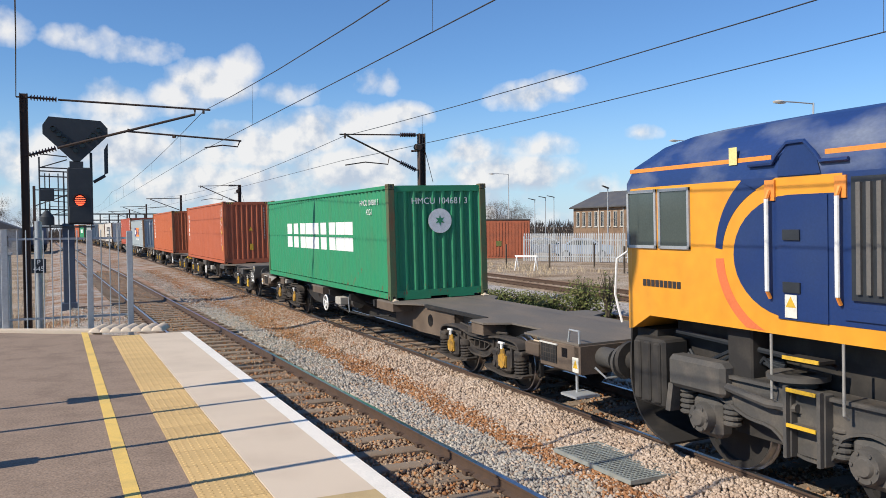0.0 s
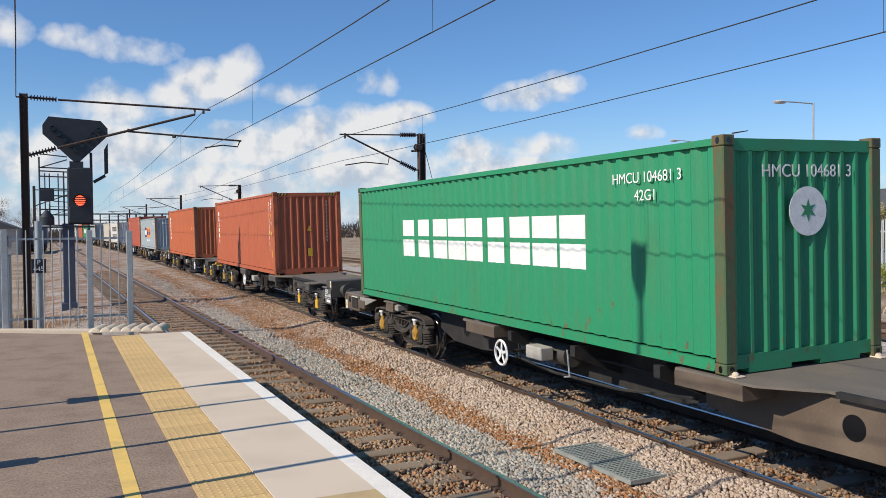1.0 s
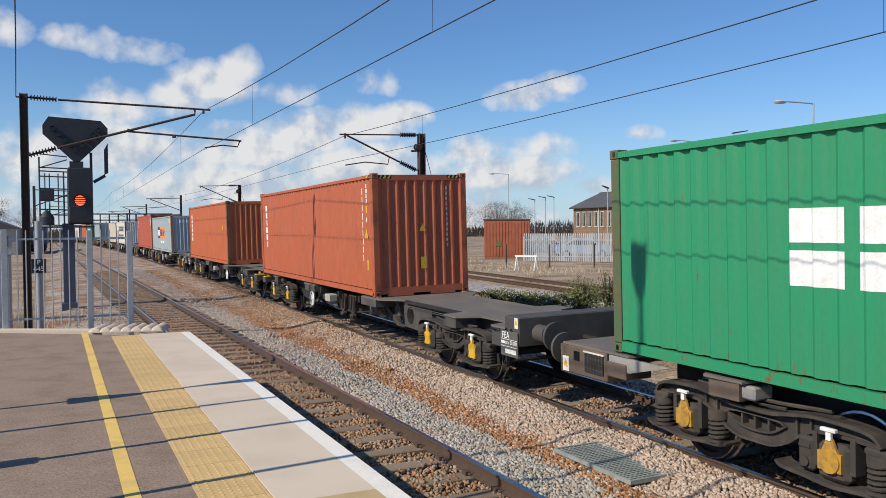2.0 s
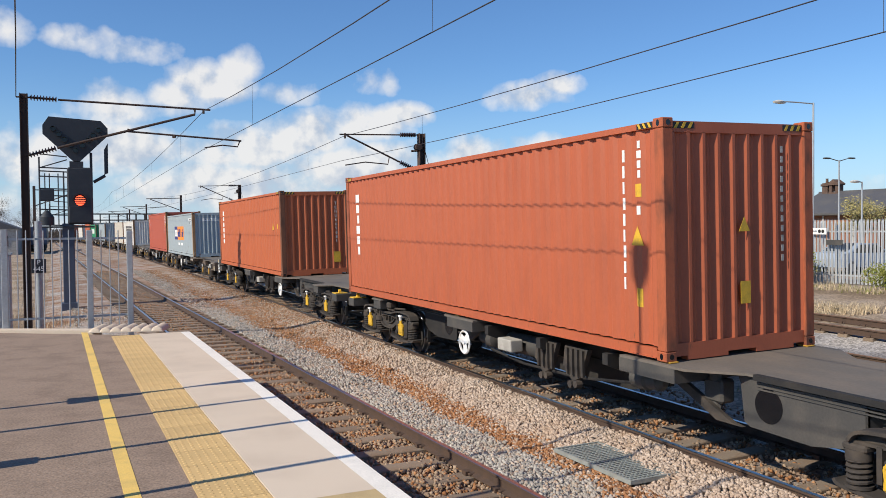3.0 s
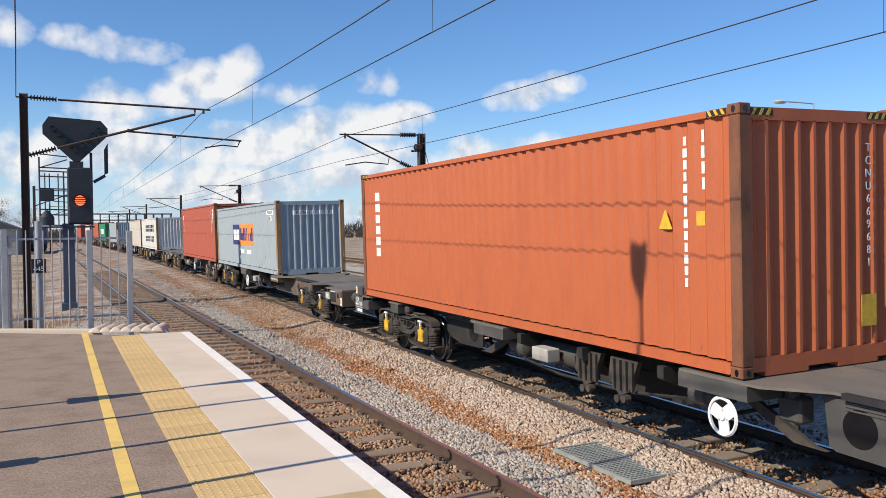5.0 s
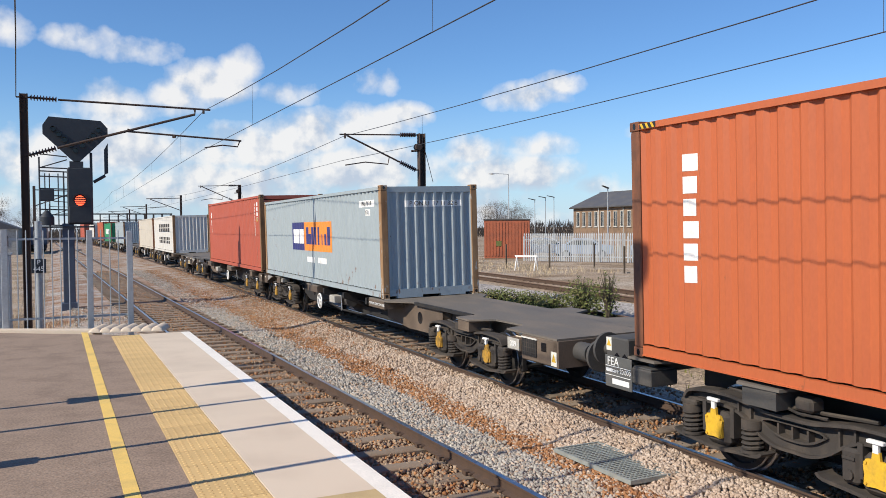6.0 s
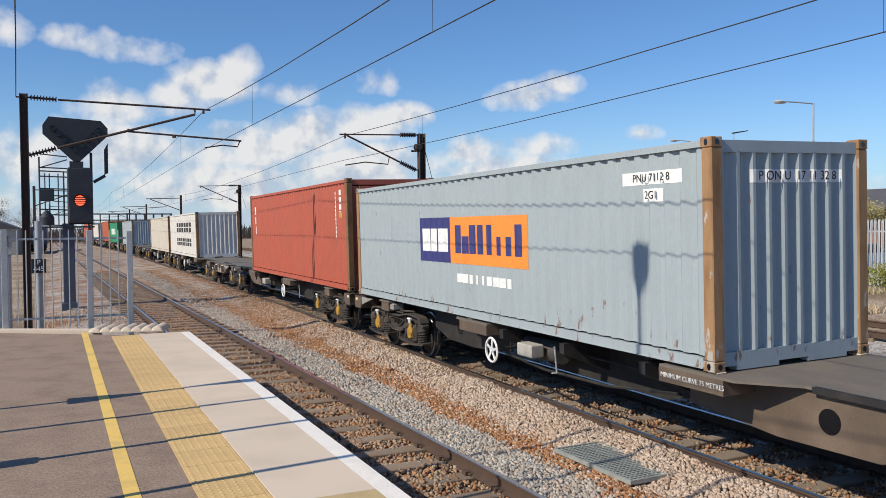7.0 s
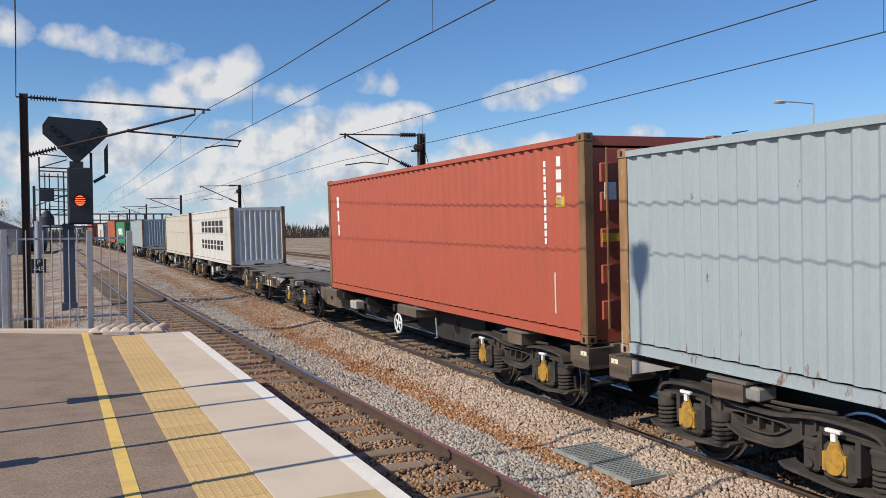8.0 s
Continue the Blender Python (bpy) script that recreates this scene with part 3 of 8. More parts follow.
def near_mast():
    root = thing("overhead_line_mast", "rusty dark steel mast with a bracket arm for the platform track", "mast")
    Y, X = 22.5, -1.12
    k = 22.5 / 28.9
    P = lambda x, z: (x * k, Y, 2.7386 + (z - 2.7386) * k)
    b = Build()
    for dx in (-0.09, 0.075):
        b.box(X + dx, X + dx + 0.018, Y - 0.1, Y + 0.1, -0.5, 6.12)
    b.box(X - 0.075, X + 0.078, Y - 0.007, Y + 0.007, -0.5, 6.12)
    b.out("post", M["mast"], root)
    t = Build().tube([P(-0.45, 6.94), P(4.31, 6.86)], 0.026, 8)
    t.tube([P(-0.5, 5.39), P(3.79, 6.68), P(3.79, 6.84)], 0.032, 8)
    t.tube([P(1.64, 6.10), P(1.64, 6.01), P(5.35, 5.83)], 0.024, 8)
    t.tube([P(5.3, 5.83), P(5.22, 5.62), P(4.7, 5.66), P(4.1, 5.55)], 0.018, 6)
    t.tube([P(4.08, 6.86), P(4.08, 6.72)], 0.03, 6)
    t.tube([P(3.1, 5.95), P(3.1, 5.85)], 0.05, 6)
    t.out("bracket_arm", M["mast"], root)
    for a, c in (((-1.25, 6.97), (-0.45, 6.94)), ((-1.30, 5.14), (-0.5, 5.39))):
        i = Build()
        insulator(i, P(*a), P(*c))
        i.out("insulator", M["insulator"], root, "brown ribbed insulator", smooth=True)
    for z in (6.97, 5.14):
        q = P(-1.25, z)
        Build().tube([(X, Y, q[2] - 0.02), q], 0.022, 6).out("fitting", M["mast"], root)
    d = Build().tube([(X - 0.165, Y, 6.03), (-0.84, 15.0, 5.98), (-0.335, 6.0, 6.0), (0.56, -10, 6.3)], 0.011, 5)
    d.out("return_wire", M["wire"], root, "thin earth wire")
    Build().tube([(X - 0.165, Y, 6.03), (X, Y, 6.03)], 0.02, 6).out("fitting", M["mast"], root)


def side_mast(m, scale=1.0, double=False):
    """Mast on the far side of the freight track; arm towards -x."""
    root = thing("overhead_line_mast", "rusty steel overhead line mast beside the freight track", "mast", m)
    b = Build()
    for dx in (-0.1, 0.08):
        b.box(dx, dx + 0.02, -0.11, 0.11, -0.4, 5.75)
    b.box(-0.08, 0.08, -0.007, 0.007, -0.4, 5.75)
    b.out("post", M["mast"], root)
    t = Build().tube([(-0.75, 0, 5.68), (-2.72, 0, 5.62)], 0.022, 8)
    t.tube([(-0.75, 0, 4.82), (-2.5, 0, 5.6)], 0.028, 8)
    t.tube([(-1.1, 0, 4.98), (-1.15, 0, 4.74), (-1.9, 0, 4.79), (-2.55, 0, 4.68)], 0.018, 6)
    t.tube([(-2.55, 0, 5.66), (-2.55, 0, 5.5)], 0.03, 6)
    t.tube([(0.05, 0, 5.5), (0.4, 0, 4.2)], 0.01, 5)
    t.out("bracket_arm", M["mast"], root)
    for p, q in (((-0.2, 0, 5.70), (-0.75, 0, 5.68)), ((-0.2, 0, 4.58), (-0.75, 0, 4.82))):
        i = Build()
        insulator(i, p, q)
        i.tube([(0, 0, p[2]), p], 0.022, 6)
        i.out("insulator", M["insulator"], root, "brown ribbed insulator", smooth=True)
    f = Build().tube([(0, 0, 5.2), (-0.35, 0, 5.18)], 0.03, 6)
    f.cyl((-0.12, -0.12, 5.32), (-0.12, 0.12, 5.32), 0.11, n=10)
    f.out("pulley", M["mast"], root)
    return root


def wires():
    def line(name, pts, r, lab):
        b = Build()
        b.tube(pts, r, 5)
        return b.out(name, M["wire"], None, lab, category="overhead wire")

    def sag(y0, y1, z_end, z_mid, xf, n=12):
        ym = (y0 + y1) / 2
        return [(xf(y), y, z_mid + (z_end - z_mid) * ((y - ym) / (y1 - ym)) ** 2) for y in [y0 + (y1 - y0) * i / n for i in range(n + 1)]]
    nx = lambda y: 3.32 - 0.008 * (y - 6)
    spans = [(-27.5, 22.5), (22.5, 72.5), (72.5, 122.5)]
    for y0, y1 in spans:
        cat = sag(y0, y1, 5.92, 5.18 if y0 < 0 else 5.6, nx)
        con = [(nx(y), y, 4.66 + 0.012 * abs(y - 4)) if y0 < 0 else (nx(y), y, 4.90) for y in np.linspace(y0, y1, 9)]
        line("catenary_wire", cat, 0.0085, "stranded catenary wire over the platform track")
        line("contact_wire", con, 0.007, "copper contact wire over the platform track")
        for f in (1.2, 3.6, 6.0, 8.4, 10.5):
            i = int(f)
            a = tuple(u + (w - u) * (f - i) for u, w in zip(cat[i], cat[i + 1]))
            z1 = 4.66 + 0.012 * abs(a[1] - 4) if y0 < 0 else 4.9
            line("dropper", [a, (a[0], a[1], z1)], 0.003, "thin dropper wire between the overhead wires")
    tx = lambda y: train_x(y) - 0.06 + 0.004 * (y - 10)
    for y0, y1 in ((-26.0, 24.0), (24.0, 74.0), (74.0, 124.0)):
        cat = sag(y0, y1, 5.56, 5.18, tx)
        low = lambda y: 4.67 + 0.0007 * min(225.0, max(-9.0, y - 9.0) ** 2)
        con = [(tx(y), y, low(y)) for y in np.linspace(y0, y1, 21)]
        line("catenary_wire", cat, 0.0085, "stranded catenary wire over the freight track")
        line("contact_wire", con, 0.007, "copper contact wire over the freight track")
        for f in (2, 4.6, 7.6, 10.5) if y0 < 0 else (1, 3, 6, 9, 11):
            i = int(f)
            a = tuple(u + (w - u) * (f - i) for u, w in zip(cat[i], cat[i + 1]))
            line("dropper", [a, (a[0], a[1], low(a[1]))], 0.003, "thin dropper wire between the overhead wires")


def signal():
    root = thing("colour_light_signal", "black colour-light railway signal showing red, with junction indicator", "signal")
    Y = 34.0
    k = Y / 26.0
    P = lambda x, z: (x * k, 2.7386 + (z - 2.7386) * k)
    # slate blue post on a base
    x0, z0 = P(-0.36, 0.59)
    b = Build().soft(x0, x0 + 0.42, Y - 0.2, Y + 0.2, -0.4, 3.0, 0.02)
    b.soft(x0 - 0.1, x0 + 0.52, Y - 0.3, Y + 0.3, -0.4, z0 + 0.06, 0.02)
    b.out("post", M["signal_blue"], root)
    # junction indicator board
    pts = [P(-0.82, 5.75), P(-0.66, 6.0), P(0.72, 5.93), P(0.90, 5.72), P(0.90, 5.50), P(0.13, 4.72), P(-0.02, 4.72), P(-0.82, 5.50)]
    board = Build().prism(pts, "y", Y - 0.30, Y - 0.22).out("indicator_board", M["signal_black"], root)
    for i in range(5):
        for sgn in (-1, 1):
            if sgn == 1 and i == 0:
                continue
            cx, cz = P(0.05 + sgn * (0.02 + i * 0.145), 5.05 + i * 0.15)
            h = Build().rings((cx, Y - 0.30, cz), (0, -1, 0), [(0, 0.1), (0.16, 0.1), (0.16, 0.085), (0.02, 0.085)], 14)
            h.out("lamp_hood", M["lens_hole_dark"], board, "unlit white lamp")
    a, c = P(0.0, 4.72), P(0.0, 4.45)
    nk = Build().box(a[0] - 0.18, a[0] + 0.3, Y - 0.3, Y - 0.2, c[1], a[1] + 0.02)
    nk.out("neck", M["signal_black"], root)
    # main head with one lens hood
    (hx0, hz1), (hx1, hz0) = P(-0.21, 4.56), P(0.46, 2.95)
    head = Build().soft(hx0, hx1, Y - 0.32, Y - 0.1, hz0 - 0.05, hz1, 0.05)
    head.soft(hx0 + 0.06, hx1 - 0.03, Y - 0.34, Y - 0.3, hz0, hz0 + 0.62, 0.04)
    head = head.out("signal_head", M["signal_black"], root)
    rx, rz = P(0.125, 3.60)
    lens = Build().rings((rx, Y - 0.335, rz), (0, -1, 0), [(0, 0.19), (0.02, 0.16), (0.03, 0.05)], 24)
    lens.out("red_lamp", M["red_glow"], head, "glowing red lamp")
    for dz in (-0.1, -0.03, 0.04, 0.11):
        Build().box(rx - 0.21, rx + 0.21, Y - 0.41, Y - 0.345, rz + dz - 0.018, rz + dz + 0.018).out("louvre", M["signal_black"], head)
    hood = Build()
    for i in range(12):
        a0, a1 = math.pi * (i - 1) / 10, math.pi * i / 10
        if i in (0, 11):
            continue
        hood.add([(rx + math.cos(t) * r, yy, rz + math.sin(t) * r) for t in (a0, a1) for r in (0.24, 0.26) for yy in (Y - 0.32, Y - 0.6)],
                 [(0, 1, 5, 4), (2, 6, 7, 3), (1, 3, 7, 5)])
    hood.out("lens_hood", M["signal_black"], head)
    # cage ladder, platform and brackets beside the head
    b = Build()
    for x in (-0.93, -0.30):
        q0, q1 = P(x, 2.88), P(x, 4.45 if x > -0.5 else 4.85)
        b.tube([(q0[0], Y - 0.1, q0[1]), (q1[0], Y - 0.1, q1[1])], 0.03, 6)
    for z in (2.9, 3.2, 3.35, 3.75, 3.95, 4.3, 4.45, 4.55):
        q0, q1 = P(-0.93, z), P(-0.2, z - 0.02)
        b.tube([(q0[0], Y - 0.1, q0[1]), (q1[0], Y - 0.1, q1[1])], 0.024, 6)
    for x in (-0.80, -0.68, -0.45):
        q0, q1 = P(x, 2.9), P(x, 4.4)
        b.tube([(q0[0], Y + 0.3, q0[1]), (q1[0], Y + 0.3, q1[1])], 0.022, 6)
    for x0_, z0_, x1_, z1_ in ((-0.93, 4.55, -0.2, 4.80), (-0.93, 4.95, -0.2, 4.88)):
        q0, q1 = P(x0_, z0_), P(x1_, z1_)
        b.tube([(q0[0], Y + 0.1, q0[1]), (q1[0], Y + 0.1, q1[1])], 0.022, 6)
    b.out("ladder_cage", M["signal_black"], root)
    (fx0, fz), (fx1, _) = P(-0.9, 2.86), P(0.5, 2.86)
    Build().box(fx0, fx1, Y - 0.35, Y + 0.35, fz - 0.06, fz).out("walkway", M["signal_black"], root)
    (sx0, sz1), (sx1, sz0) = P(-0.93, 3.92), P(-0.55, 3.58)
    Build().soft(sx0, sx1, Y - 0.36, Y - 0.15, sz0, sz1, 0.02).out("sighting_box", M["signal_black"], root)
    cx, cz = P(-0.75, 3.12)
    hb = Build().rings((cx, Y - 0.25, cz - 0.30), (0, 0, 1), [(0, 0.26), (0.3, 0.26), (0.45, 0.15), (0.56, 0.05)], 12)
    hb.out("bell_housing", M["signal_black"], root, smooth=True)
    # side arm with a back board
    q = [P(0.5, 4.15), P(0.82, 4.35), P(0.86, 4.5), P(0.86, 5.3), P(0.80, 5.2), P(0.80, 4.5)]
    Build().tube([(q[0][0], Y, q[0][1]), (q[1][0], Y, q[1][1])], 0.06, 8).out("side_arm", M["signal_black"], root)
    (bx0, bz0), (bx1, bz1) = P(0.80, 4.38), P(0.90, 5.30)
    Build().prism([(bx0, bz0), (bx1, bz0 + 0.06), (bx1, bz1), (bx0, bz1 - 0.25)], "y", Y - 0.2, Y + 0.2).out("side_board", M["signal_black"], root)
    (ex, ez0), (_, ez1) = P(0.44, 2.9), P(0.44, 5.0)
    Build().tube([(ex, Y, ez0), (ex, Y, ez1), (ex - 0.3, Y, ez1 + 0.1)], 0.05, 8).out("upright", M["signal_black"], root)


# ================= train =================
MOVING = []          # things that ride along, with their place at the start
WHEELS = []          # wheelsets, with their radius


def container_paint(name, col, rust, amount, spot=0.70):
    return mat(name, col, 0.55, dirt=rust, amount=amount, scale=2.2, fine=35, stretch=(1, 1, 0.45), rust=((0.17, 0.075, 0.035), spot), grit=0.05)


def fold(y0, y1, pitch, depth, flat=0.27):
    """Trapezoid corrugation from y0 to y1: (place, depth inwards)."""
    n = max(1, round((y1 - y0) / pitch))
    p = (y1 - y0) / n
    pts = []
    for i in range(n):
        a = y0 + i * p
        pts += [(a, 0.0), (a + p * flat, 0.0), (a + p * 0.5, depth), (a + p * (0.5 + flat), depth)]
    return pts + [(y1, 0.0)]


def depth_at(pts, y):
    for (a, da), (b, db) in zip(pts, pts[1:]):
        if a <= y <= b:
            return da + (db - da) * (y - a) / max(1e-6, b - a)
    return 0.0


SIDE = fold(-5.93, 5.93, 0.278, 0.038, 0.305)
END = fold(-1.06, 1.06, 0.236, 0.060, 0.17)


def on_side(b, y0, y1, z0, z1, lift=0.004):
    """A painted patch that follows the folds of the near side."""
    ys = sorted({y0, y1, *[p for p, _ in SIDE if y0 < p < y1]})
    for a, c in zip(ys, ys[1:]):
        xa, xc = -1.195 - lift + depth_at(SIDE, a), -1.195 - lift + depth_at(SIDE, c)
        b.quad((xa, a, z0), (xa, a, z1), (xc, c, z1), (xc, c, z0))
    return b


def container(label, H, paint, post_paint, group="containers", doors=False):
    root = thing("shipping_container", label, "container", None, group)
    L = 6.096
    for sgn, nm in ((-1, "near"), (1, "far")):
        b = Build()
        for (a, da), (c, dc) in zip(SIDE, SIDE[1:]):
            xa, xc = sgn * (1.195 - da), sgn * (1.195 - dc)
            b.quad((xa, a, 0.168), (xa, a, H - 0.10), (xc, c, H - 0.10), (xc, c, 0.168))
        b.out("side_panel", paint, root)
        b = Build().box(min(sgn * 1.219, sgn * 1.16), max(sgn * 1.219, sgn * 1.16), -L + 0.16, L - 0.16, H - 0.105, H - 0.03)
        b.out("top_rail", paint, root)
        b = Build().box(min(sgn * 1.219, sgn * 1.15), max(sgn * 1.219, sgn * 1.15), -L + 0.17, L - 0.17, 0.03, 0.148)
        b.box(min(sgn * 1.235, sgn * 1.2), max(sgn * 1.235, sgn * 1.2), -L + 0.17, L - 0.17, 0.028, 0.04)
        b.out("bottom_rail", paint, root)
    for sgn in (-1, 1):
        y = sgn * (L - 0.03)
        if sgn == -1 and doors:
            for x0 in (-1.06, 0.02):
                d = Build().soft(x0, x0 + 1.04, y - 0.0, y + 0.05, 0.2, H - 0.2, 0.01)
                for z in (0.45, 0.95, 1.45, 1.95, 2.35):
                    if z < H - 0.35:
                        d.soft(x0 + 0.1, x0 + 0.94, y - 0.035, y + 0.01, z - 0.14, z + 0.14, 0.03)
                dd = d.out("door", paint, root)
                for xx in (x0 + 0.2, x0 + 0.8):
                    Build().tube([(xx, y - 0.05, 0.2), (xx, y - 0.05, H - 0.2)], 0.018, 6).out("lock_rod", post_paint, dd)
        else:
            b = Build()
            for (a, da), (c, dc) in zip(END, END[1:]):
                ya, yc = y - sgn * da, y - sgn * dc
                b.quad((a, ya, 0.2), (a, ya, H - 0.16), (c, yc, H - 0.16), (c, yc, 0.2))
            b.out("end_panel", paint, root)
        b = Build().box(-1.06, 1.06, min(y, y - sgn * 0.06), max(y, y - sgn * 0.06), H - 0.17, H - 0.035)
        b.out("end_header", paint, root)
        b = Build().box(-1.06, 1.06, min(y, y - sgn * 0.1), max(y, y - sgn * 0.1), 0.05, 0.205)
        for x in (-0.55, 0.55):
            b.box(x - 0.32, x + 0.32, min(y, y - sgn * 0.12), max(y, y - sgn * 0.12), -0.0, 0.05)
        b.out("end_sill", paint, root)
        for sx in (-1, 1):
            x0, x1 = sorted((sx * 1.219, sx * 1.06))
            y0, y1 = sorted((sgn * L, sgn * (L - 0.16)))
            Build().soft(x0, x1, y0, y1, 0.12, H - 0.12, 0.012).out("corner_post", post_paint, root, "rust-streaked corner post")
            for z in (0.0, H - 0.118):
                cb = Build().soft(x0 - 0.004 * (sx < 0), x1 + 0.004 * (sx > 0), y0 - 0.004 * (sgn < 0), y1 + 0.014, z, z + 0.118, 0.01)
                c = cb.out("corner_casting", post_paint, root)
                # castings stay solid; dark plates paint the shade inside their apertures
                hole = Build()
                xm = sx * 1.2235
                ym, zm = (y0 + y1) / 2, z + 0.06
                hole.prism([(ym + math.cos(a) * 0.028, zm + math.sin(a) * 0.04) for a in np.linspace(0, 2 * math.pi, 10, endpoint=False)], "x", xm, xm + sx * 0.002)
                hole.out("lifting_hole", M["lens_hole_dark"], c, "dark plate for the shade in a lifting aperture")
                hole = Build()
                yy = sgn * (L + 0.0045)
                hole.prism([((x0 + x1) / 2 + math.cos(a) * 0.032, zm + math.sin(a) * 0.034) for a in np.linspace(0, 2 * math.pi, 10, endpoint=False)], "y", yy, yy + sgn * 0.002)
                hole.out("lifting_hole", M["lens_hole_dark"], c, "dark plate for the shade in a lifting aperture")
    b = Build()
    rp = fold(-L + 0.16, L - 0.16, 0.30, 0.02)
    for (a, da), (c, dc) in zip(rp, rp[1:]):
        b.quad((-1.16, a, H - 0.03 - da), (1.16, a, H - 0.03 - da), (1.16, c, H - 0.03 - dc), (-1.16, c, H - 0.03 - dc))
    b.out("roof_panel", paint, root)
    Build().box(-1.15, 1.15, -L + 0.12, L - 0.12, 0.06, 0.14).out("floor_frame", M["steel_black"], root)
    return root


def code_on_end(root, text, z, H, height=0.11, patch=None, x=0.0):
    if patch:
        b = Build()
        xs = sorted({x - 0.72, x + 0.72, *[q for q, _ in END if x - 0.72 < q < x + 0.72]})
        for a, c in zip(xs, xs[1:]):
            ya, yc = -6.069 + depth_at(END, a), -6.069 + depth_at(END, c)
            b.quad((a, ya, z - 0.075), (a, ya, z + 0.075), (c, yc, z + 0.075), (c, yc, z - 0.075))
        b.out("label_patch", patch, root, "white code patch")
    letters(text, height, M["steel_black"] if patch else M["white_paint"], root, Matrix.Translation((x, -6.0725, z)) @ FACE_BACK)


def code_on_side(root, text, y, z, height=0.13, patch=None, width=1.2):
    if patch:
        on_side(Build(), y - width / 2, y + width / 2, z - height * 0.8, z + height * 0.8, 0.003).out("label_patch", patch, root, "white code patch")
    letters(text, height, M["steel_black"] if patch else M["white_paint"], root, Matrix.Translation((-1.2025, y, z)) @ FACE_LEFT)


def bars_on_side(root, y, z0, z1, n, width, material, name="brand_mark"):
    """A column of plain bars standing for upright lettering."""
    h = (z1 - z0) / n
    for i in range(n):
        w = width * (0.7 + 0.3 * ((i * 7) % 3) / 2)
        on_side(Build(), y - w / 2, y + w / 2, z0 + i * h + h * 0.12, z0 + (i + 1) * h - h * 0.12).out(name, material, root, "plain painted mark")


def block_marks(root, y_from, y_to, z0, z1, n, material, gap=0.05, slots=True):
    """A row of bold block marks along the side; y_from is the far-forward end."""
    w = (y_to - y_from) / n
    for i in range(n):
        a, c = y_from + i * w + gap / 2, y_from + (i + 1) * w - gap / 2
        b = Build()
        h = z1 - z0
        if slots:
            # two stacked bars
            on_side(b, a, c, z0, z0 + h * 0.46)
            on_side(b, a, c, z0 + h * 0.56, z1)
        else:
            on_side(b, a, c, z0, z1)
        b.out("brand_mark", material, root, "bold plain painted block")


def wheelset(parent, y, r=0.42):
    b = Build()
    for s in (-1, 1):
        prof = [(-0.005, 0.10), (0.0, 0.17), (0.02, 0.20), (0.035, r * 0.82), (0.0, r * 0.84), (0.0, r - 0.012), (0.012, r), (0.098, r + 0.006), (0.105, r + 0.03), (0.13, r + 0.03), (0.135, r * 0.84), (0.10, r * 0.82), (0.09, 0.2), (0.14, 0.17), (0.14, 0.1)]
        b.rings((s * 0.79, 0, 0), (-s, 0, 0), prof, 28)
    b.cyl((-0.98, 0, 0), (0.98, 0, 0), 0.075, n=12)
    me = b.mesh("wheelset", M["steel_black"], True)
    me.materials.append(M["tread"])
    # bright tread and rim
    for p in me.polygons:
        rr = math.hypot(p.center.y, p.center.z)
        if rr > r - 0.02 and abs(p.center.x) > 0.65:
            p.material_index = 1
    ws = new("wheelset", me)
    ws.parent = parent
    ws.matrix_basis = Matrix.Translation((0, y, r))
    WHEELS.append((ws, y, r))
    tagged(ws, "steel wheels with bright worn treads")
    return ws


def sweep_flange(b, pts, x0, x1, t):
    """A bent plate that follows a line of (y, z) points, t thick."""
    n = len(pts)
    for k, (yy, zz) in enumerate(pts):
        a, c = Vector(pts[max(0, k - 1)]), Vector(pts[min(n - 1, k + 1)])
        d = (c - a).normalized() * t
        b.v += [(x0, yy, zz), (x1, yy, zz), (x1, yy + d.y, zz - d.x), (x0, yy + d.y, zz - d.x)]
    o = len(b.v) - 4 * n
    for k in range(n - 1):
        b.f += [tuple(o + q for q in (k * 4 + i, k * 4 + (i + 1) % 4, k * 4 + 4 + (i + 1) % 4, k * 4 + 4 + i)) for i in range(4)]
    b.f += [(o, o + 1, o + 2, o + 3), (o + 4 * n - 1, o + 4 * n - 2, o + 4 * n - 3, o + 4 * n - 4)]


def smooth_line(pts, per=5):
    """A rounded line through the points."""
    out = []
    for i in range(len(pts) - 1):
        p0, p1, p2, p3 = (Vector(pts[max(0, min(len(pts) - 1, j))]) for j in (i - 1, i, i + 1, i + 2))
        for k in range(per):
            t = k / per
            q = 0.5 * ((2 * p1) + (p2 - p0) * t + (2 * p0 - 5 * p1 + 4 * p2 - p3) * t * t + (3 * p1 - p0 - 3 * p2 + p3) * t ** 3)
            out.append((q.x, q.y))
    return out + [tuple(pts[-1])]


R_WHEEL = 0.46


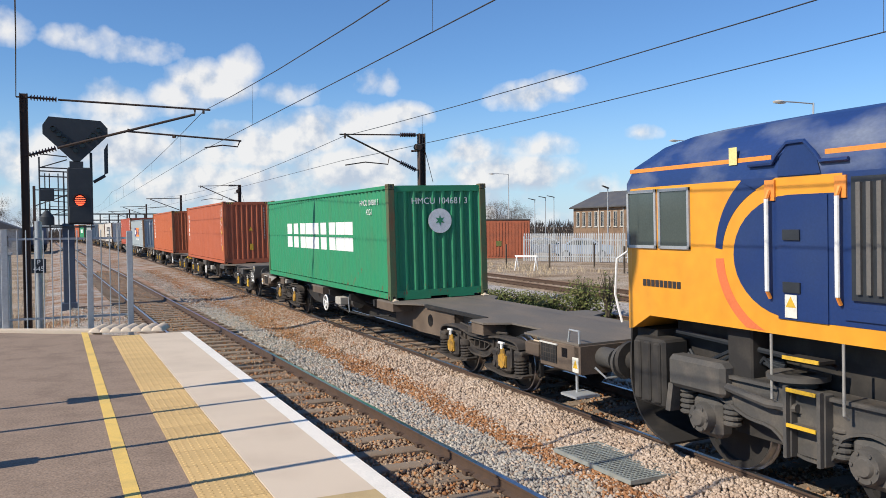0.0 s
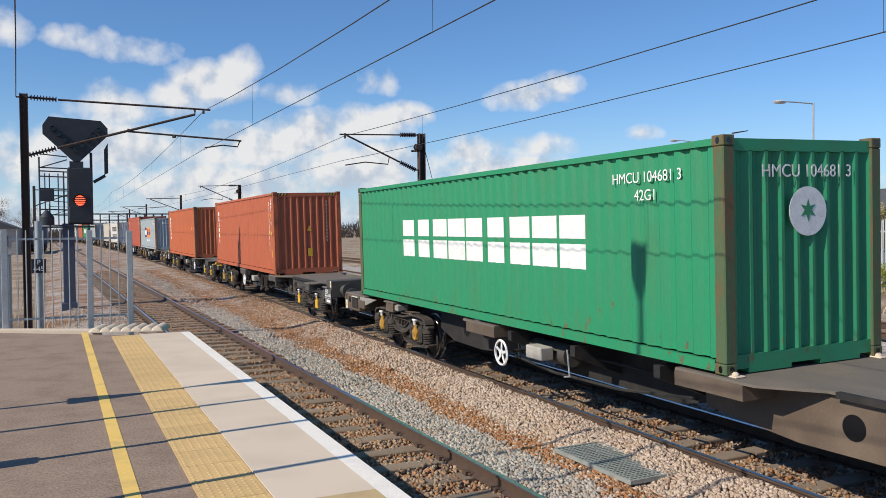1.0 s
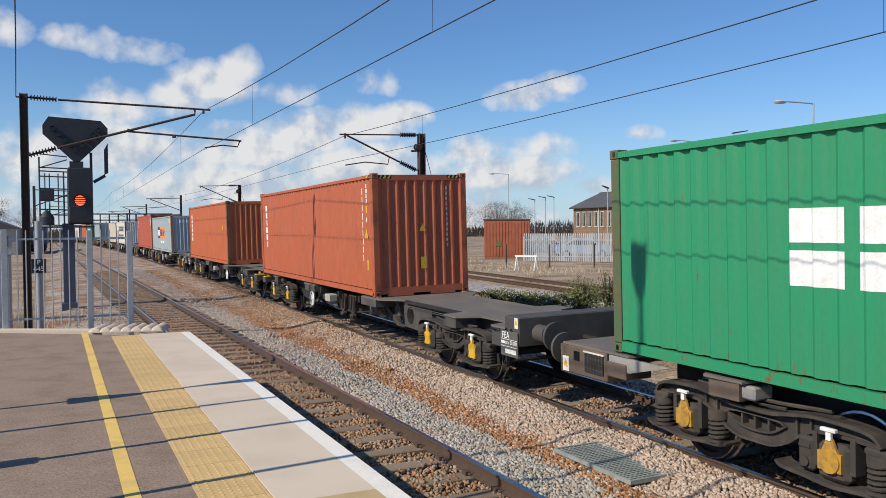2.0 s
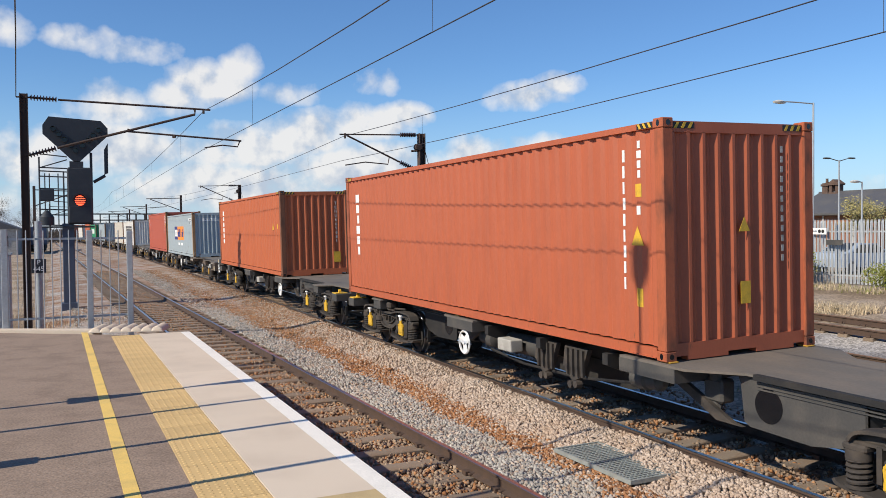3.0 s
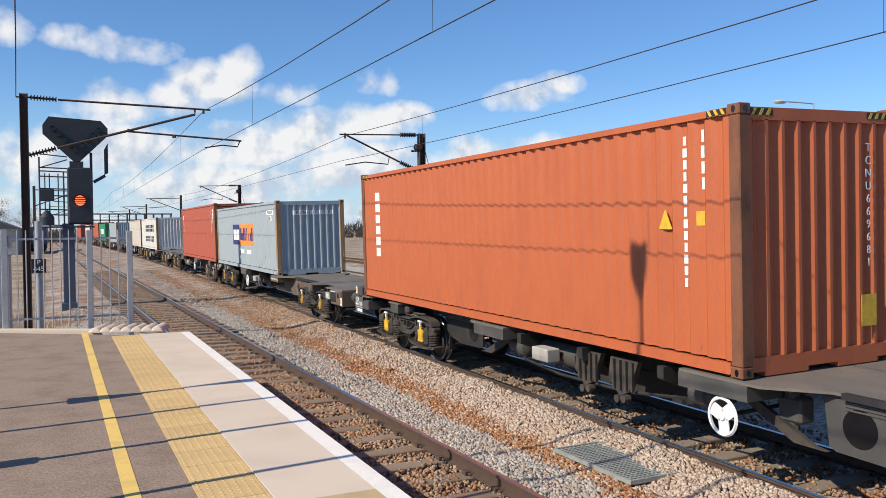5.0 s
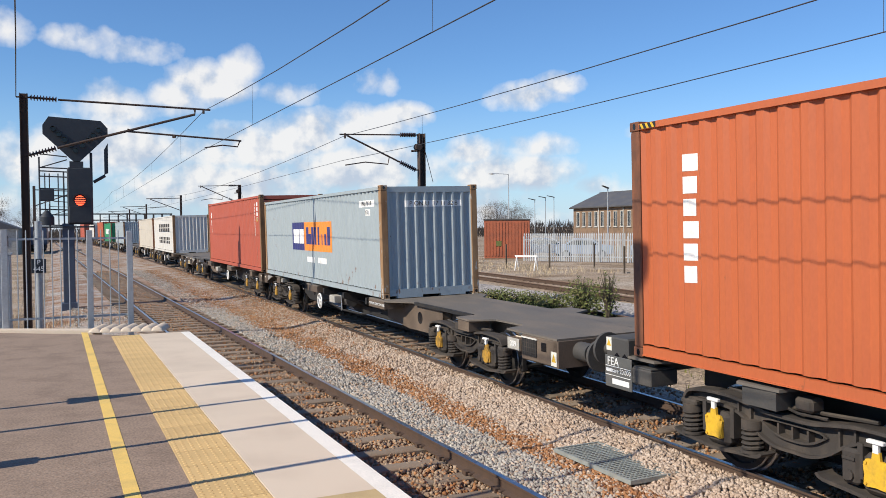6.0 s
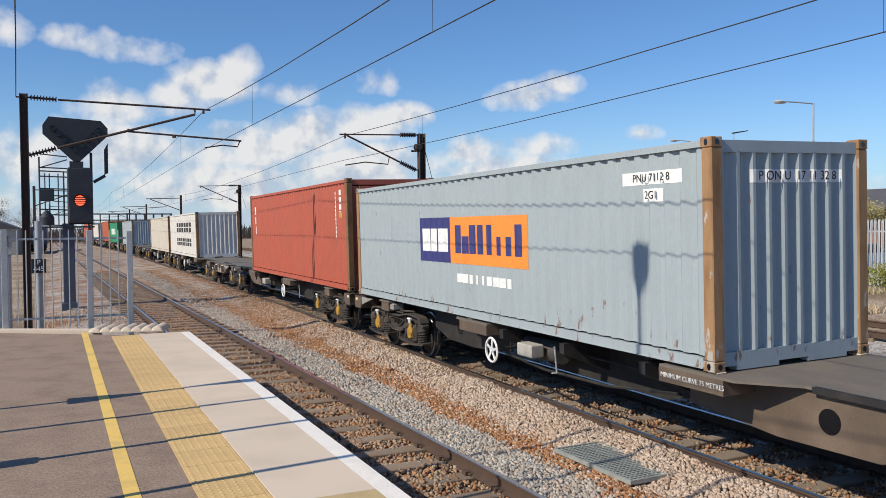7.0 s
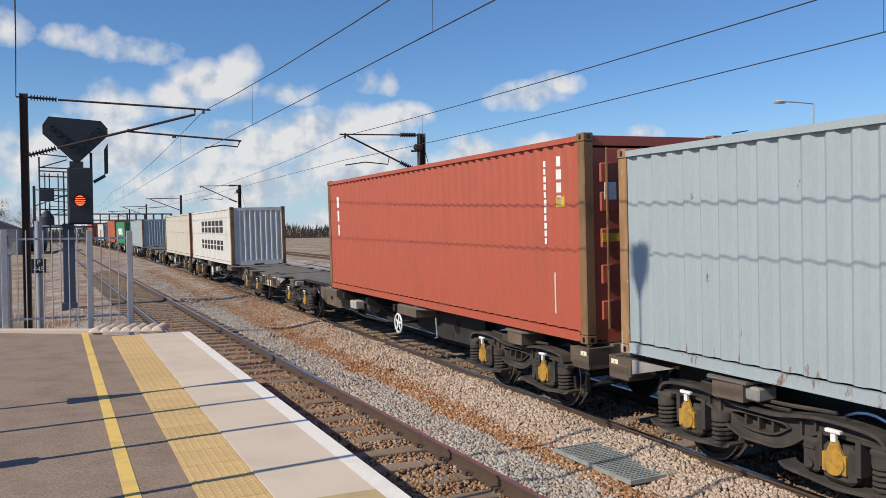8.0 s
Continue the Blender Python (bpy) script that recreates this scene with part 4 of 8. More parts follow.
def side_frame(s):
    """Cast swan-neck frame: high over the axleboxes, drooping to a window in the middle."""
    half_top = [(0.0, 0.845), (0.28, 0.85), (0.52, 0.89), (0.82, 0.925), (1.22, 0.915), (1.44, 0.875), (1.53, 0.78)]
    half_bot = [(0.0, 0.47), (0.22, 0.475), (0.42, 0.545), (0.62, 0.675), (0.82, 0.745), (1.15, 0.755), (1.50, 0.745)]
    both = lambda h: [(-a, c) for a, c in reversed(h[1:])] + h
    top, bot = smooth_line(both(half_top)), smooth_line(both(half_bot))
    hole = smooth_line([(-0.40, 0.70), (-0.33, 0.755), (0.0, 0.765), (0.33, 0.755), (0.40, 0.70), (0.22, 0.60), (0.0, 0.575), (-0.22, 0.60), (-0.40, 0.70)], 4)
    at = lambda line, u: next((a[1] + (c[1] - a[1]) * (u - a[0]) / max(1e-6, c[0] - a[0]) for a, c in zip(line, line[1:]) if a[0] <= u <= c[0]), line[0][1] if u < 0 else line[-1][1])
    upper = [q for q in hole if q[1] >= 0.699]
    lower = sorted(q for q in hole if q[1] <= 0.701)
    b = Build()
    x0, x1 = sorted((s * 0.94, s * 1.035))

    def strip(us, lo, hi):
        o, n = len(b.v), len(us)
        for u in us:
            b.v += [(x0, u, lo(u)), (x1, u, lo(u)), (x1, u, hi(u)), (x0, u, hi(u))]
        for k in range(n - 1):
            b.f += [tuple(o + q for q in (k * 4 + i, k * 4 + (i + 1) % 4, k * 4 + 4 + (i + 1) % 4, k * 4 + 4 + i)) for i in range(4)]
        b.f += [(o, o + 1, o + 2, o + 3), tuple(o + 4 * n - 1 - q for q in range(4))]
    T, B = (lambda u: at(top, u)), (lambda u: at(bot, u))
    strip(list(np.linspace(-1.50, -0.40, 16)), B, T)
    strip(list(np.linspace(0.40, 1.50, 16)), B, T)
    mid = list(np.linspace(-0.40, 0.40, 13))
    strip(mid, lambda u: at(sorted(upper), u), T)
    strip(mid, B, lambda u: at(lower, u))
    sweep_flange(b, top, *sorted((s * 0.94, s * 1.135)), 0.034)
    sweep_flange(b, [(u, w + 0.03) for u, w in bot], *sorted((s * 0.94, s * 1.085)), 0.030)
    sweep_flange(b, [(u, w + 0.028) for u, w in lower], *sorted((s * 0.96, s * 1.07)), 0.022)
    sweep_flange(b, [(u, w + 0.0) for u, w in sorted(upper)], *sorted((s * 0.96, s * 1.07)), 0.018)
    for u in (-0.17, 0.02, 0.20):
        b.box(*sorted((s * 0.95, s * 1.05)), u - 0.012, u + 0.012, 0.60, 0.755)
    for u in (-0.72, -0.55, 0.55, 0.72):
        b.box(*sorted((s * 1.03, s * 1.075)), u - 0.012, u + 0.012, B(u) + 0.02, T(u) - 0.02)
    for e in (-1, 1):
        # horn guides hanging beside each axlebox
        for d in (-0.21, 0.21):
            b.box(*sorted((s * 0.96, s * 1.10)), e + d - 0.028, e + d + 0.028, 0.44, 0.77)
        b.soft(*sorted((s * 0.95, s * 1.12)), e * 1.46 - 0.13, e * 1.46 + 0.13, 0.68, 0.75, 0.02)
    return b


def bogie(parent, y, cover):
    bg = new("bogie")
    bg.parent = parent
    bg.matrix_basis = Matrix.Translation((0, y, 0))
    for s in (-1, 1):
        side_frame(s).out("side_frame", M["bogie"], bg, "cast steel side frame", smooth=True)
        for ax in (-1.0, 1.0):
            inner = -1 if ax > 0 else 1
            b = Build().soft(*sorted((s * 0.92, s * 1.13)), ax - 0.18, ax + 0.18, 0.33, 0.70, 0.05)
            # spring wings, curved up at the tips
            wing = [(ax - 0.64, 0.395), (ax - 0.58, 0.355), (ax - 0.3, 0.335), (ax, 0.31), (ax + 0.3, 0.335), (ax + 0.58, 0.355), (ax + 0.64, 0.395)]
            sweep_flange(b, smooth_line(wing, 3), *sorted((s * 0.94, s * 1.15)), 0.035)
            b.out("axlebox", M["bogie"], bg, smooth=True)
            cv = Build()
            if cover:
                xo = sorted((s * 1.135, s * 1.165))
                cv.prism([(ax - 0.125, 0.43), (ax - 0.10, 0.415), (ax, 0.425), (ax + 0.10, 0.415), (ax + 0.125, 0.43), (ax + 0.118, 0.52), (ax + 0.13, 0.61), (ax + 0.10, 0.665), (ax + 0.045, 0.67), (ax + 0.035, 0.745),
                          (ax - 0.035, 0.745), (ax - 0.045, 0.67), (ax - 0.10, 0.665), (ax - 0.13, 0.61), (ax - 0.118, 0.52)], "x", *xo)
                for dy, dz in ((-0.1, 0.445), (0.1, 0.445), (-0.1, 0.635), (0.1, 0.635)):
                    cv.cyl((s * 1.165, ax + dy, dz), (s * 1.178, ax + dy, dz), 0.016, n=6)
            else:
                cv.cyl((s * 1.13, ax, 0.535), (s * 1.175, ax, 0.535), 0.125, 0.115, n=18)
                cv.prism([(ax - 0.10, 0.60), (ax + 0.10, 0.60), (ax + 0.055, 0.70), (ax + 0.03, 0.75), (ax - 0.03, 0.75), (ax - 0.055, 0.70)], "x", *sorted((s * 1.13, s * 1.155)))
                for dy in (-0.11, 0.11):
                    cv.box(*sorted((s * 1.13, s * 1.16)), ax + dy - 0.02, ax + dy + 0.02, 0.44, 0.62)
            cv.out("axle_cover", M["axle_yellow"] if cover else M["axle_dusty"], bg, "yellow axlebox cover")
            w = Build().soft(*sorted((s * 1.135, s * 1.185)), ax - 0.085, ax + 0.085, 0.815, 0.852, 0.008)
            w.box(*sorted((s * 1.14, s * 1.17)), ax - 0.028, ax + 0.028, 0.735, 0.82)
            w.out("sensor_tee", M["white_paint"], bg, "small white fitting")
            for d in (-1, 1):
                if ax < 0 and d == inner:
                    # friction damper casing on the inner side
                    dc = Build().soft(*sorted((s * 0.95, s * 1.125)), ax + 0.21, ax + 0.40, 0.37, 0.70, 0.03)
                    dc.cyl((s * 1.12, ax + 0.30, 0.46), (s * 1.15, ax + 0.30, 0.46), 0.05, n=10)
                    dc.box(*sorted((s * 1.12, s * 1.14)), ax + 0.24, ax + 0.37, 0.60, 0.63)
                    dc.out("damper_casing", M["bogie"], bg)
                    continue
                sp = Build()
                coil = [(s * 1.045 + 0.100 * math.cos(2 * math.pi * i / 10), ax + d * 0.455 + 0.100 * math.sin(2 * math.pi * i / 10), 0.375 + 0.050 * i / 10) for i in range(49)]
                sp.tube(coil, 0.021, 6)
                sp.cyl((s * 1.045, ax + d * 0.455, 0.36), (s * 1.045, ax + d * 0.455, 0.64), 0.06, n=10)
                sp.cyl((s * 1.045, ax + d * 0.455, 0.345), (s * 1.045, ax + d * 0.455, 0.375), 0.13, n=14)
                sp.cyl((s * 1.045, ax + d * 0.455, 0.61), (s * 1.045, ax + d * 0.455, 0.70), 0.12, n=14)
                sp.out("coil_spring", M["bogie"], bg, smooth=True)
        # brake pull rods and pipes lying over the frame
        pr = Build().tube([(s * 0.98, -0.9, 0.96), (s * 1.0, -0.35, 0.93), (s * 1.0, 0.3, 0.91), (s * 0.96, 0.95, 0.95)], 0.022, 6)
        pr.tube([(s * 1.06, -0.42, 0.90), (s * 1.09, -0.1, 0.895), (s * 1.02, 0.25, 0.93)], 0.016, 6)
        pr.box(*sorted((s * 0.95, s * 1.1)), 0.16, 0.36, 0.86, 0.98)
        pr.out("brake_rod", M["bogie"], bg)
    Build().box(-0.96, 0.96, -0.26, 0.26, 0.50, 0.80).out("bolster", M["bogie"], bg)
    for ax in (-1.0, 1.0):
        for e in (-0.53, 0.53):
            bb = Build().cyl((-0.8, ax + e, 0.40), (0.8, ax + e, 0.40), 0.035, n=8)
            for s in (-1, 1):
                bb.soft(s * 0.73 - 0.05, s * 0.73 + 0.05, ax + e - 0.04, ax + e + 0.04, 0.30, 0.58, 0.02)
            bb.out("brake_beam", M["steel_black"], bg)
        wheelset(bg, ax, R_WHEEL)
    return bg


def wagon(label, paint, outer_front, outer_rear, wheel_at, cover, half=6.85, steps=False, loaded=1, wheel_style=0, number=None, note=None):
    """A container flat; local y=0 is its middle, -y leads."""
    root = thing("container_wagon", label, "wagon", None, "wagons of the train")
    Z = 1.125
    bogie(root, -half, cover)
    bogie(root, half, cover)
    for sgn, outer in ((-1, outer_front), (1, outer_rear)):
        e = 2.85 if cover else 3.45           # overhang of an outer end
        Y = lambda v: sgn * (half - v)          # v: inwards from the bogie's centre
        # deck plate with flared and stepped outline
        edge = [(4.75, 1.26), (3.55, 1.26), (3.0, 0.86), (0.05, 0.82), (0.0, 1.24), (-0.55, 1.26), (-0.80, 0.84), (-1.75, 0.82)]
        if outer:
            edge += [(-1.9, 1.24), (0.05 - e, 1.24)]
        else:
            edge += [(-2.35, 0.84)]
        outline = [(-w, Y(v)) for v, w in edge] + [(w, Y(v)) for v, w in reversed(edge)]
        Build().prism(outline, "z", Z - 0.03, Z).out("deck_plate", M["deck_dust"], root, "dusty deck plate")
        # webs under the deck
        b = Build()
        web = [(Y(4.75), 0.62), (Y(3.4), 0.50), (Y(2.2), 0.52), (Y(1.55), 0.70), (Y(1.55), Z - 0.03), (Y(4.75), Z - 0.03)]
        if cover:
            web = [(Y(3.15), 0.98), (Y(3.10), 0.56), (Y(3.02), 0.52), (Y(2.2), 0.50), (Y(1.75), 0.58), (Y(1.55), 0.70), (Y(1.55), Z - 0.03), (Y(3.2), Z - 0.03)]
            for s in (-1, 1):
                st = Build().prism([(Y(4.7), 1.05), (Y(4.45), 1.05), (Y(3.25), 0.52), (Y(3.1), 0.50), (Y(3.5), 0.50)], "x", s * 0.84, s * 0.78)
                st.out("diagonal_strut", M["bogie"], root)
            vb = Build().soft(-0.80, -0.58, *sorted((Y(3.75), Y(3.45))), 0.68, 0.96, 0.03).cyl((-0.72, Y(3.60), 0.60), (-0.72, Y(3.60), 0.70), 0.06, n=10).cyl((-0.72, Y(3.60), 0.94), (-0.72, Y(3.60), 1.04), 0.09, n=10)
            vb.out("brake_valve", M["wagon_grey"], root, "grey brake valve")
            bc_ = Build().rings((-0.86, Y(4.95), 0.78), (0, sgn, 0), [(0, 0.06), (0.05, 0.15), (0.30, 0.15), (0.33, 0.12), (0.52, 0.12), (0.60, 0.05)], 16)
            bc_.out("brake_cylinder", M["wagon_grey"], root, "grey brake cylinder", smooth=True)
            for q in range(3):
                Build().box(-0.815, -0.80, *sorted((Y(0.9), Y(2.9))), Z - 0.10 - 0.035 * q, Z - 0.085 - 0.035 * q).out("web_rib", paint, root)
        neck = [(Y(1.55), 0.74), (Y(-1.75), 0.80), (Y(-1.75), Z - 0.03), (Y(1.55), Z - 0.03)]
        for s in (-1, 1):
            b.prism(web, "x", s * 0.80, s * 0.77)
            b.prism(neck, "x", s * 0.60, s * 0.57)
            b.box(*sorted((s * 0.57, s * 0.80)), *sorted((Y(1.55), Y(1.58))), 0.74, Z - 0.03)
        # loaded end's web is black: the container's shade put into its colour
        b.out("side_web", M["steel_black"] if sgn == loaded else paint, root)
        # no opening is cut: a dark disc stands for the hole's shade
        hp = Build()
        hr_ = 0.19 if cover else 0.13
        hp.rings((-0.803, Y(2.75), 0.80), (-1, 0, 0), [(0, hr_), (0.003, hr_)], 24)
        hp.out("web_hole", M["lens_hole_dark"], root, "dark disc for the shade in a round web hole")
        lip = Build().box(-0.87, -0.80, min(Y(0.1), Y(2.9)), max(Y(0.1), Y(2.9)), Z - 0.06, Z + 0.004)
        lip.out("edge_strip", M["steel_black"], root)
        for s in (-1, 1):
            br = Build()
            br.prism([(Y(-0.05), 0.90), (Y(-0.5), 0.90), (Y(-0.5), Z - 0.03), (Y(-0.05), Z - 0.03)], "x", s * 1.23, s * 0.8)
            br.out("side_bracket", paint, root)
        # container bolster beam with twistlocks
        bb = Build()
        y0, y1 = sorted((Y(3.7), Y(4.75)))
        bb.box(-1.27, 1.27, y0, y1, Z - 0.20, Z - 0.03)
        bb = bb.out("bolster_beam", paint, root)
        for s in (-1, 1):
            tl = Build().soft(s * 1.12 - 0.07, s * 1.12 + 0.07, Y(3.95) - 0.08, Y(3.95) + 0.08, Z, Z + 0.02, 0.008)
            tl.rings((s * 1.12, Y(3.95), Z + 0.0), (0, 0, 1), [(0, 0.04), (0.035, 0.04), (0.055, 0.02)], 10)
            tl.out("twistlock", M["axle_dusty"] if cover else M["coping"], root)
        # end spigot blocks
        for s in (-1, 1):
            sb = Build().soft(*sorted((s * 0.84, s * 1.26)), *sorted((Y(-1.95), Y(-2.35))), 0.80, 1.0, 0.015)
            spb = sb.out("spigot_block", paint, root)
            kp = 0.17 if cover else 0.08
            tw = Build().soft(s * 1.08 - kp, s * 1.08 + kp, Y(-2.12) - kp, Y(-2.12) + kp, 0.998, 1.022, 0.006)
            tw.prism([(Y(-2.12) - 0.05, 1.015), (Y(-2.12) + 0.05, 1.015), (Y(-2.12) + 0.045, 1.07), (Y(-2.12) + 0.015, 1.115), (Y(-2.12) - 0.02, 1.115), (Y(-2.12) - 0.05, 1.06)], "x", s * 1.08 - 0.03, s * 1.08 + 0.03)
            tw.out("twistlock", M["coping"] if not cover else M["wagon_grey"] if outer else M["axle_yellow"], spb)
        if outer and cover:
            # raised end box over the buffers, with a hanging data plate
            b = Build().soft(-1.25, 1.25, *sorted((Y(-2.40), Y(-e))), 0.86, 1.33, 0.02)
            hs = b.out("headstock", paint, root)
            # dark plates on the box face, painted as shade within two slots
            for v in (2.46, 2.62):
                hl = Build().prism([(Y(-v) - 0.05, 1.02), (Y(-v) + 0.05, 1.02), (Y(-v) + 0.05, 1.10), (Y(-v), 1.14), (Y(-v) - 0.05, 1.10)], "x", -1.2535, -1.2505)
                hl.out("hand_hole", M["lens_hole_dark"], hs, "dark plate for the shade in a slot")
            wl = Build().box(-1.2535, -1.2505, *sorted((Y(0.01 - e), Y(0.12 - e))), 1.15, 1.32).out("warning_label", M["label_white"], hs, "white and yellow warning label")
            Build().prism([(Y(0.02 - e), 1.21), (Y(0.11 - e), 1.21), (Y(0.065 - e), 1.30)], "x", -1.256, -1.254).out("warning_mark", M["axle_yellow"], wl)
            pl = Build().soft(-1.275, -1.255, *sorted((Y(0.0 - e), Y(0.55 - e))), 0.68, 1.09, 0.006).out("data_plate", M["plate_grey"], root, "dark data plate with white lettering")
            ym = Y(0.275 - e)
            letters("FEA", 0.11, M["white_paint"], pl, Matrix.Translation((-1.2765, ym + 0.10, 1.015)) @ FACE_LEFT)
            letters("tare 20.000", 0.062, M["white_paint"], pl, Matrix.Translation((-1.2765, ym - 0.07, 0.905)) @ FACE_LEFT)
            Build().box(-1.278, -1.2755, ym + 0.13, ym + 0.25, 0.88, 0.925).out("number_bar", M["white_paint"], pl)
            Build().box(-1.278, -1.2755, ym - 0.23, ym + 0.12, 0.73, 0.80).out("number_bar", M["white_paint"], pl)
            for z in (0.955, 0.84):
                Build().box(-1.278, -1.2755, ym - 0.26, ym + 0.26, z - 0.004, z + 0.004).out("rule_line", M["white_paint"], pl)
        elif outer:
            b = Build()
            for s in (-1, 1):
                b.soft(*sorted((s * 0.80, s * 1.25)), *sorted((Y(-2.37), Y(-3.42))), 0.70, Z - 0.031, 0.02)
            b.box(-1.25, 1.25, *sorted((Y(-3.30), Y(-3.45))), 0.70, Z - 0.031)
            hs = b.out("headstock", paint, root)
            g = Build().box(-1.262, -1.25, *sorted((Y(-2.42), Y(-2.85))), 0.78, 1.05)
            gr = g.out("mesh_panel", M["steel_black"], hs, "dark mesh panel")
            for i in range(7):
                yy = Y(-2.44 - 0.065 * i)
                Build().box(-1.267, -1.262, yy - 0.006, yy + 0.006, 0.78, 1.05).out("mesh_bar", M["bogie"], gr)
            for z in (0.84, 0.91, 0.98):
                Build().box(-1.2685, -1.2665, *sorted((Y(-2.42), Y(-2.85))), z - 0.005, z + 0.005).out("mesh_bar", M["bogie"], gr)
            Build().box(-1.27, -1.25, *sorted((Y(-2.40), Y(-2.87))), 1.045, 1.065).out("panel_trim", M["offwhite"], hs)
            # one dark plate gives the slot its shade by colour
            Build().box(-1.256, -1.25, *sorted((Y(-2.98), Y(-3.12))), 0.90, 1.03).out("hand_hole", M["lens_hole_dark"], hs, "dark plate for the shade in a slot")
            wl = Build().box(-1.255, -1.25, *sorted((Y(-3.25), Y(-3.40))), 0.72, 0.93).out("label_plate", M["label_white"], hs, "white label plate")
            Build().prism([(Y(-3.27), 0.78), (Y(-3.38), 0.78), (Y(-3.325), 0.90)], "x", -1.259, -1.255).out("warning_label", M["axle_yellow"], wl, "faded yellow warning label")
        if outer:
            zb = 1.06 if cover else 0.93
            for s in (-1, 1):
                bf = Build().cyl((s * 0.87, Y(-e), zb), (s * 0.87, Y(-e - 0.30), zb), 0.14, n=18)
                bf.cyl((s * 0.87, Y(-e - 0.30), zb), (s * 0.87, Y(-e - 0.47), zb), 0.09, n=12)
                bf.cyl((s * 0.87, Y(-e - 0.47), zb), (s * 0.87, Y(-e - 0.52), zb), 0.23, n=22)
                bf.out("buffer", M["wagon_grey"], root, smooth=True)
            hk = Build().tube([(0, Y(0.05 - e), 0.92), (0, Y(-e - 0.30), 0.92), (0, Y(-e - 0.45), 0.75), (0, Y(-e - 0.5), 0.55)], 0.05, 8)
            hk.out("coupling", M["steel_black"], root)
            for xx in (-0.45, -0.32):
                hz = Build().tube([(xx, Y(-e), 0.85), (xx, Y(-e - 0.15), 0.95), (xx + 0.05, Y(-e - 0.32), 0.80), (xx + 0.05, Y(-e - 0.42), 0.55)], 0.022, 6)
                hz.out("air_hose", M["signal_black"], root)
            if not steps or sgn > 0:
                continue
            st = Build().tube([(-1.15, Y(-3.2), 0.75), (-1.15, Y(-3.2), 0.42)], 0.02, 6)
            st.box(-1.36, -0.98, *sorted((Y(-3.1), Y(-3.5))), 0.385, 0.42)
            st.out("footstep", M["galv"], root, "grey footstep on a hanger")
            hr = Build().tube([(-1.22, Y(-3.38), 1.10), (-1.22, Y(-3.38), 1.30), (-1.22, Y(-3.15), 1.30), (-1.22, Y(-3.1), 1.10)], 0.018, 6)
            hr.out("grab_rail", M["galv"], root)
            hl = Build().tube([(-1.05, Y(-3.5), 0.8), (-0.95, Y(-3.62), 0.66), (-0.45, Y(-3.62), 0.66), (-0.35, Y(-3.5), 0.8)], 0.016, 6)
            hl.out("shunter_handle", M["galv"], root)
        else:
            hw_ = 0.83 if cover else 1.25
            b = Build().box(-hw_, hw_, *sorted((Y(-2.20), Y(-2.35))), 0.86, Z - 0.031)
            if not cover:
                b.box(-1.25, -0.85, *sorted((Y(-1.9), Y(-2.35))), 0.86, Z - 0.04)
            hs = b.out("headstock", paint, root)
            if not cover:
                wl = Build().box(-1.255, -1.25, *sorted((Y(-2.16), Y(-2.30))), 0.87, 1.05).out("warning_label", M["label_white"], hs, "yellow and white warning label")
                Build().prism([(Y(-2.17), 0.94), (Y(-2.29), 0.94), (Y(-2.23), 1.04)], "x", -1.258, -1.255).out("warning_mark", M["axle_yellow"], wl)
            Build().cyl((0, Y(-2.3), 0.8), (0, Y(-3.1), 0.8), 0.06, n=10).out("drawbar", M["steel_black"], root)
    # centre sill and hangings between the bogies
    m = half - 4.75
    b = Build()
    for s in (-1, 1):
        web = [(-m, 0.62), (-m + 0.9, 0.42), (m - 0.9, 0.42), (m, 0.62), (m, Z - 0.03), (-m, Z - 0.03)]
        b.prism(web, "x", s * 0.42, s * 0.39)
    b.box(-0.55, 0.55, -m, m, Z - 0.06, Z - 0.03)
    b.out("centre_sill", M["steel_black"], root)
    for y in (-m + 0.4, 0.0, m - 0.4):
        Build().prism([(-1.2, Z - 0.2), (-0.4, 0.6), (0.4, 0.6), (1.2, Z - 0.2), (1.2, Z - 0.05), (-1.2, Z - 0.05)], "y", y - 0.06, y + 0.06).out("cross_beam", M["steel_black"], root)
    Build().cyl((-0.72, m - 1.5, 0.78), (-0.72, m - 0.35, 0.78), 0.17, n=18).out("air_tank", M["wagon_grey"], root, smooth=True)
    if not cover:
        cb = Build().soft(-1.19, -0.92, half - 0.12, half + 0.38, 0.93, 1.075, 0.02).out("control_box", M["box_grey"], root, "pale grey control box")
        Build().box(-1.193, -1.19, half + 0.08, half + 0.14, 0.99, 1.01).out("label", M["axle_yellow"], cb)
        Build().prism([(half + 1.15, Z - 0.04), (half + 2.32, Z - 0.04), (half + 2.32, 0.90), (half + 1.9, 0.90)], "x", -1.235, -1.20).out("side_plate", M["box_grey"], root, "pale grey side plate")
    else:
        Build().soft(-1.14, -0.95, half - 0.30, half - 0.08, 0.93, 1.07, 0.03).out("bracket", M["bogie"], root)
    Build().soft(-1.18, -0.95, 0.9, 1.35, 0.72, 0.92, 0.015).out("control_box", M["concrete"], root, "pale box below the frame")
    p = Build().tube([(-0.95, -m, 0.72), (-1.0, -0.8, 0.58), (-1.0, 0.8, 0.55), (-0.9, m, 0.60)], 0.022, 6)
    p.tube([(-0.8, -m, 0.86), (-0.8, m, 0.86)], 0.018, 6)
    p.out("brake_pipe", M["steel_black"], root)
